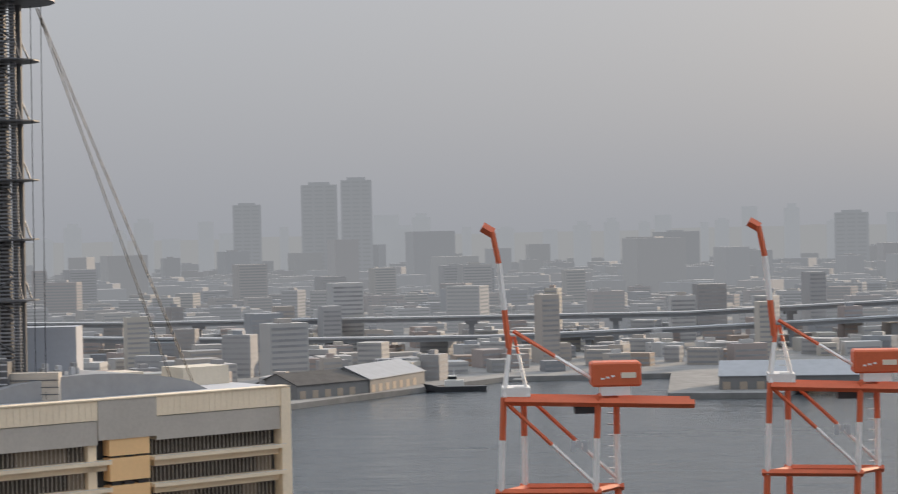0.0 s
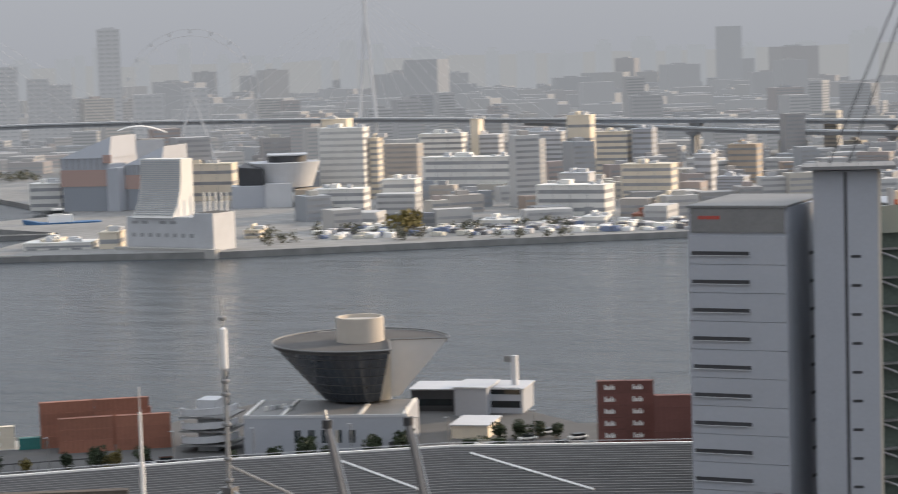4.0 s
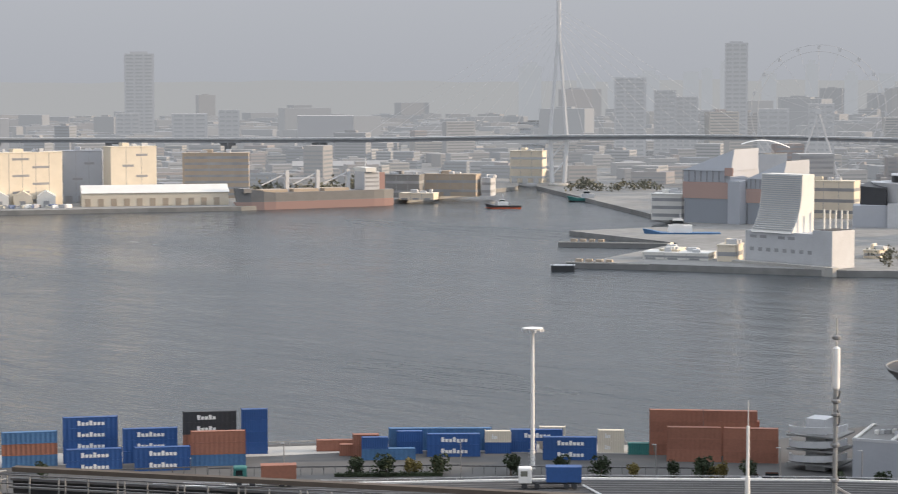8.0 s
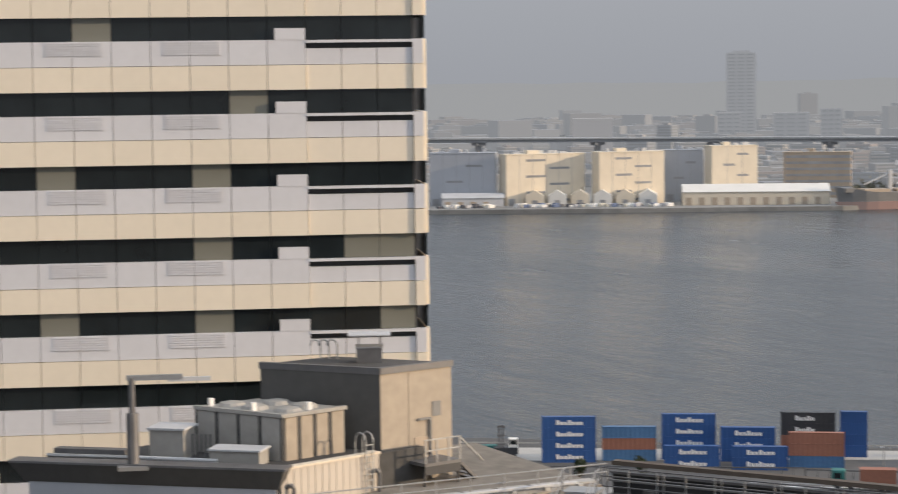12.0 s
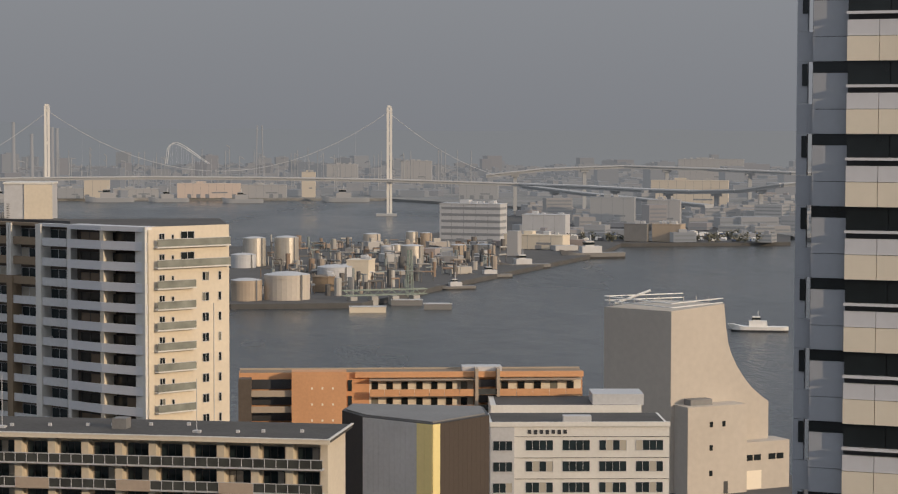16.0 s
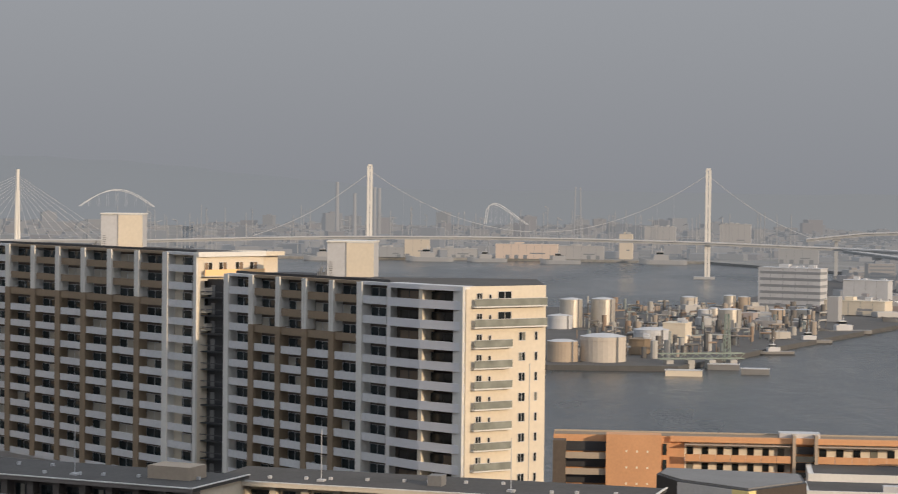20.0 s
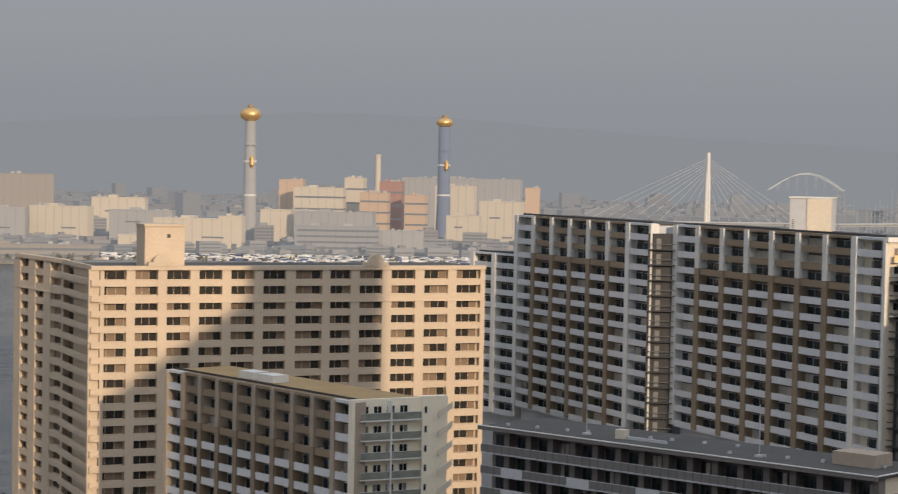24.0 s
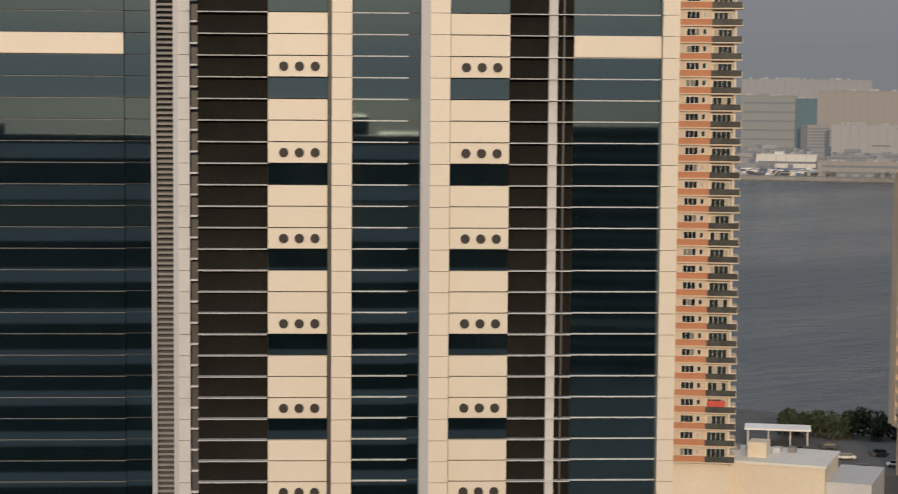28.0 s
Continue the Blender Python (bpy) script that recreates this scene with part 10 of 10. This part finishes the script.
plain_chimney(117.75, 2500, 100, 3.2, CREAM_F)
for az, z in ((100.1, 102), (99.62, 84), (99.08, 94), (98.95, 93)):
    plain_chimney(az, 3300, z, 2.6, STACK_F)


def far_pylon():
    p = at(93.5, 3300)
    root = empty("pylon", pose(p.x, p.y, 3, 0, 0, 93.5), "twin-legged pale pylon across the water", "pylon")
    for x in (-6, 6):
        rods("leg", root, STACK_F, [((x, 0, 0), (x * 0.62, 0, 95))], 1.1, 5)
    rods("brace", root, STACK_F, [((-5.5, 0, 30), (5.0, 0, 45)), ((5.5, 0, 30), (-5.0, 0, 45)), ((-5.4, 0, 50), (5.4, 0, 50))], 0.6, 4)


def far_poles():
    """Light poles, derricks and gantries crowding the far quays."""
    rnd = random.Random(31)
    bm = bmesh.new()
    for _ in range(150):
        p = at(rnd.uniform(87.5, 107), rnd.uniform(2760, 3300), 3)
        q = p + Vector((0, 0, rnd.uniform(26, 62)))
        tube(bm, p, q, 0.75, 0.5, 4)
        if rnd.random() < 0.5:
            side = Vector((rnd.uniform(-9, 9), rnd.uniform(-9, 9), rnd.uniform(-6, 3)))
            tube(bm, q, q + side, 0.6, n=4)
            tube(bm, q - Vector((0, 0, 9)), q + side - Vector((0, 0, 9)), 0.45, n=4)
    tagged(part("dock_poles", bm, MID_F), "hazy crowd of poles and derricks on the far quays", "poles", kind="stuff")


far_pylon()
far_poles()


def car_lot(az0, az1, d0, d1, n, seed):
    """Rows of cars too far to tell apart."""
    rnd = random.Random(seed)
    bm = bmesh.new()
    for _ in range(n):
        p = at(rnd.uniform(az0, az1), d0 + 7 * int(rnd.uniform(0, (d1 - d0) / 7)), 3.1)
        w = rnd.uniform(3.5, 5)
        box(bm, p.x - w / 2, p.y - w / 2, 3.1, p.x + w / 2, p.y + w / 2, 3.1 + rnd.uniform(1.3, 2.6))
    ob = part("parked_cars", bm, CARS)
    tagged(ob, "crowded lots of parked cars on the island", "cars", kind="stuff")


# car paints with a little emission added in place of haze
CARS = city_paint("car_paints", [(0.7, 0.7, 0.7), (0.06, 0.06, 0.07), (0.4, 0.4, 0.42), (0.5, 0.48, 0.42), (0.1, 0.14, 0.25), (0.75, 0.74, 0.7)], 0.08)
car_lot(112, 121, 1740, 1900, 900, 41)
car_lot(121, 133, 1800, 1900, 700, 42)
car_lot(79.5, 86, 1660, 1800, 260, 43)
car_lot(54.6, 61, 1468, 1480, 90, 44)
car_lot(20, 31, 1010, 1080, 300, 45)


# ---- waterfront trees ----
# the leaf colour, lightened for the far trees
LEAF_F = node_mat("pale_far_leaf", (0.13, 0.13, 0.1), 0.85, vary=0.3, size=6)


def wood(name, az0, az1, d0, d1, n, size, mat, label, seed):
    """Far trees: ragged clumps of leaves, joined."""
    rnd = random.Random(seed)
    bm = bmesh.new()
    for _ in range(n):
        c = at(rnd.uniform(az0, az1), rnd.uniform(d0, d1), 3)
        s = size * rnd.uniform(0.6, 1.2)
        for _ in range(46):
            v = Vector((rnd.gauss(0, 0.33), rnd.gauss(0, 0.33), abs(rnd.gauss(0.55, 0.25)))) * s
            a, b = (Vector((rnd.gauss(0, 1), rnd.gauss(0, 1), rnd.gauss(0, 1))).normalized() * s * 0.16 for _ in range(2))
            bm.faces.new([bm.verts.new(c + v + t) for t in (a, b, -a, -b)])
    ob = part(name, bm, mat)
    tagged(ob, label, "trees", kind="stuff")


wood("waterfront_trees", 24, 33, 985, 1060, 45, 4.5, LEAF_F, "scattered low trees along the waterfront", 51)
wood("waterfront_trees", 38.6, 41, 1640, 1720, 22, 7, LEAF_F, "dark trees beside the bridge tower", 52)
wood("waterfront_trees", 46, 50, 1580, 1700, 60, 9, LEAF_F, "dark wood behind the moored ship", 53)
wood("waterfront_trees", 79.5, 85.5, 1640, 1700, 40, 6, LEAF_F, "dark trees along the western shore", 54)
wood("waterfront_trees", 112, 132, 1760, 1800, 40, 5, LEAF_F, "low trees along the island shore", 55)
wood("yellow_trees", 28.3, 28.9, 1030, 1050, 6, 9, LEAF2, "yellowing trees on the waterfront green", 56)

# waterfront town
block(38.76, 37.76, 1303, 19.0, WHITE, 3, 14, "white waterfront building with rows of windows")
block(34.93, 33.13, 1330, 26.1, CREAM, 2, 14, "cream harbour building with window rows")
block(30.90, 29.51, 1290, 47.3, WHITE, 11, 14, "tall white hotel with rows of small windows")
block(29.52, 29.15, 1300, 40.3, CREAM, 10, 14, "tall pale apartment building with balcony bands")
block(30.81, 29.95, 1315, 52.3, CREAM, 0, 14, "cream rooftop block of the tall hotel")
block(31.11, 29.53, 1169, 16.9, WHITE, 3, 14, "white waterfront building with rows of windows")
block(29.21, 28.11, 1200, 19.5, WHITE, 3, 14, "white waterfront building with rows of windows")
block(28.15, 26.82, 1420, 37.2, WHITE, 9, 14, "tall pale apartment building with balcony bands")
block(26.82, 25.81, 1440, 34.9, PALE, 9, 14, "tall pale apartment building with balcony bands")
block(26.73, 26.37, 1442, 46.0, CREAM, 0, 14, "cream lift tower on the flats roof")
block(28.09, 25.04, 1261, 27.9, WHITE, 5, 20, "long white office building with ribbon windows")
block(25.45, 24.10, 1480, 34.3, PALE, 9, 14, "tall pale apartment building with balcony bands")
block(24.09, 23.31, 1500, 44.7, CREAM, 2, 14, "cream tower block behind the flats")
block(23.32, 22.32, 1480, 33.0, CREAM, 7, 14, "tall pale apartment building with balcony bands")
block(24.98, 22.81, 1109, 18.8, WHITE, 3, 20, "white waterfront building with rows of windows")
block(24.35, 23.34, 1200, 20.2, PALE, 2, 14, "white waterfront building with rows of windows")
block(22.64, 21.08, 1182, 25.2, CREAM, 5, 14, "cream and brown banded office building")
block(21.70, 20.82, 1097, 12.6, CREAM, 1, 14, "cream harbour building with window rows")
block(20.65, 20.01, 1278, 25.5, PALE, 5, 14, "tall pale apartment building with balcony bands")
block(19.73, 18.79, 1350, 27.5, TAUPE, 6, 14, "red-brown tiled apartment building with pale bands")
block(22.32, 21.63, 1480, 34.5, GREY, 8, 14, "slim grey apartment building with balconies")
block(28.75, 28.32, 1506, 21.6, WHITE, 4, 14, "white stepped building beside a dark wall")
block(20.05, 19.14, 1250, 13.0, GREY, 5, 14, "blue-grey office building with pale bands")
# low houses at the water
block(33.03, 32.40, 1032, 6.7, CREAM, 1, 14, "low flat building near the quay edge")
block(26.57, 25.39, 1046, 6.5, WHITE, 1, 14, "low flat building near the quay edge")
block(23.75, 22.90, 1040, 7.3, WHITE, 1, 14, "low flat building near the quay edge")
block(22.36, 21.74, 1063, 6.5, RUST, 1, 14, "low flat building near the quay edge")
block(38.52, 37.82, 1018, 7.2, CREAM, 1, 14, "low flat building near the quay edge")
block(36.96, 36.25, 1005, 10.5, CREAM, 1, 14, "low flat building near the quay edge")
block(38.99, 36.97, 1010, 6.0, WHITE, 1, 14, "low flat building near the quay edge")
# warehouses of the north shore
block(61.23, 59.37, 1500, 40.4, GREY, 3, 5, "grey harbour warehouse with high windows")
block(59.34, 56.96, 1490, 39.2, CREAM, 6, -20, "large cream harbour warehouse with plain walls")
block(56.79, 54.80, 1495, 40.0, CREAM, 6, -20, "large cream harbour warehouse with plain walls")
block(54.80, 53.72, 1530, 40.1, GREY, 3, 3, "grey harbour warehouse with high windows")
block(53.72, 52.28, 1510, 43.3, CREAM, 5, -20, "large cream harbour warehouse with plain walls")
block(51.59, 49.76, 1570, 36.3, TAUPE, 7, 3, "brick-red flats with white balcony bands")
block(46.07, 44.98, 1560, 19.7, MID, 1, 14, "dark low quay shed beside the ship")
block(44.98, 43.42, 1575, 19.2, TAUPE, 1, 14, "brown brick quay building with a small sign")
block(45.68, 44.59, 1530, 7.3, CREAM, 0, 14, "long cream low quay platform")
block(43.41, 43.02, 1580, 16.2, PALE, 1, 14, "small pale shed on the quay")
block(42.63, 41.62, 1790, 29.8, CREAM, 3, 14, "cream harbour building with window rows")
# terminal spit
block(88.57, 86.70, 1573, 34.0, PALE, 6, 20, "pale panelled silo building with pipes and stairs", dark=BRIDGE_G)
block(86.30, 84.98, 1687, 21.4, PALE, 0, 14, "plain pale grey store building")
block(86.80, 84.97, 1520, 13.0, CREAM, 1, 20, "large cream harbour warehouse with plain walls")
block(91.13, 90.34, 1194, 14.8, CREAM, 0, 14, "cream cylindrical-roofed store among tanks")
block(82.74, 81.83, 1639, 16.3, TAUPE, 0, 14, "brown gabled shed by the water")
block(83.51, 82.75, 1641, 16.4, MID, 0, 14, "dark gabled shed by the water")
block(92.06, 91.43, 1115, 10.7, BROWN, 0, 14, "rusty brown pump house")
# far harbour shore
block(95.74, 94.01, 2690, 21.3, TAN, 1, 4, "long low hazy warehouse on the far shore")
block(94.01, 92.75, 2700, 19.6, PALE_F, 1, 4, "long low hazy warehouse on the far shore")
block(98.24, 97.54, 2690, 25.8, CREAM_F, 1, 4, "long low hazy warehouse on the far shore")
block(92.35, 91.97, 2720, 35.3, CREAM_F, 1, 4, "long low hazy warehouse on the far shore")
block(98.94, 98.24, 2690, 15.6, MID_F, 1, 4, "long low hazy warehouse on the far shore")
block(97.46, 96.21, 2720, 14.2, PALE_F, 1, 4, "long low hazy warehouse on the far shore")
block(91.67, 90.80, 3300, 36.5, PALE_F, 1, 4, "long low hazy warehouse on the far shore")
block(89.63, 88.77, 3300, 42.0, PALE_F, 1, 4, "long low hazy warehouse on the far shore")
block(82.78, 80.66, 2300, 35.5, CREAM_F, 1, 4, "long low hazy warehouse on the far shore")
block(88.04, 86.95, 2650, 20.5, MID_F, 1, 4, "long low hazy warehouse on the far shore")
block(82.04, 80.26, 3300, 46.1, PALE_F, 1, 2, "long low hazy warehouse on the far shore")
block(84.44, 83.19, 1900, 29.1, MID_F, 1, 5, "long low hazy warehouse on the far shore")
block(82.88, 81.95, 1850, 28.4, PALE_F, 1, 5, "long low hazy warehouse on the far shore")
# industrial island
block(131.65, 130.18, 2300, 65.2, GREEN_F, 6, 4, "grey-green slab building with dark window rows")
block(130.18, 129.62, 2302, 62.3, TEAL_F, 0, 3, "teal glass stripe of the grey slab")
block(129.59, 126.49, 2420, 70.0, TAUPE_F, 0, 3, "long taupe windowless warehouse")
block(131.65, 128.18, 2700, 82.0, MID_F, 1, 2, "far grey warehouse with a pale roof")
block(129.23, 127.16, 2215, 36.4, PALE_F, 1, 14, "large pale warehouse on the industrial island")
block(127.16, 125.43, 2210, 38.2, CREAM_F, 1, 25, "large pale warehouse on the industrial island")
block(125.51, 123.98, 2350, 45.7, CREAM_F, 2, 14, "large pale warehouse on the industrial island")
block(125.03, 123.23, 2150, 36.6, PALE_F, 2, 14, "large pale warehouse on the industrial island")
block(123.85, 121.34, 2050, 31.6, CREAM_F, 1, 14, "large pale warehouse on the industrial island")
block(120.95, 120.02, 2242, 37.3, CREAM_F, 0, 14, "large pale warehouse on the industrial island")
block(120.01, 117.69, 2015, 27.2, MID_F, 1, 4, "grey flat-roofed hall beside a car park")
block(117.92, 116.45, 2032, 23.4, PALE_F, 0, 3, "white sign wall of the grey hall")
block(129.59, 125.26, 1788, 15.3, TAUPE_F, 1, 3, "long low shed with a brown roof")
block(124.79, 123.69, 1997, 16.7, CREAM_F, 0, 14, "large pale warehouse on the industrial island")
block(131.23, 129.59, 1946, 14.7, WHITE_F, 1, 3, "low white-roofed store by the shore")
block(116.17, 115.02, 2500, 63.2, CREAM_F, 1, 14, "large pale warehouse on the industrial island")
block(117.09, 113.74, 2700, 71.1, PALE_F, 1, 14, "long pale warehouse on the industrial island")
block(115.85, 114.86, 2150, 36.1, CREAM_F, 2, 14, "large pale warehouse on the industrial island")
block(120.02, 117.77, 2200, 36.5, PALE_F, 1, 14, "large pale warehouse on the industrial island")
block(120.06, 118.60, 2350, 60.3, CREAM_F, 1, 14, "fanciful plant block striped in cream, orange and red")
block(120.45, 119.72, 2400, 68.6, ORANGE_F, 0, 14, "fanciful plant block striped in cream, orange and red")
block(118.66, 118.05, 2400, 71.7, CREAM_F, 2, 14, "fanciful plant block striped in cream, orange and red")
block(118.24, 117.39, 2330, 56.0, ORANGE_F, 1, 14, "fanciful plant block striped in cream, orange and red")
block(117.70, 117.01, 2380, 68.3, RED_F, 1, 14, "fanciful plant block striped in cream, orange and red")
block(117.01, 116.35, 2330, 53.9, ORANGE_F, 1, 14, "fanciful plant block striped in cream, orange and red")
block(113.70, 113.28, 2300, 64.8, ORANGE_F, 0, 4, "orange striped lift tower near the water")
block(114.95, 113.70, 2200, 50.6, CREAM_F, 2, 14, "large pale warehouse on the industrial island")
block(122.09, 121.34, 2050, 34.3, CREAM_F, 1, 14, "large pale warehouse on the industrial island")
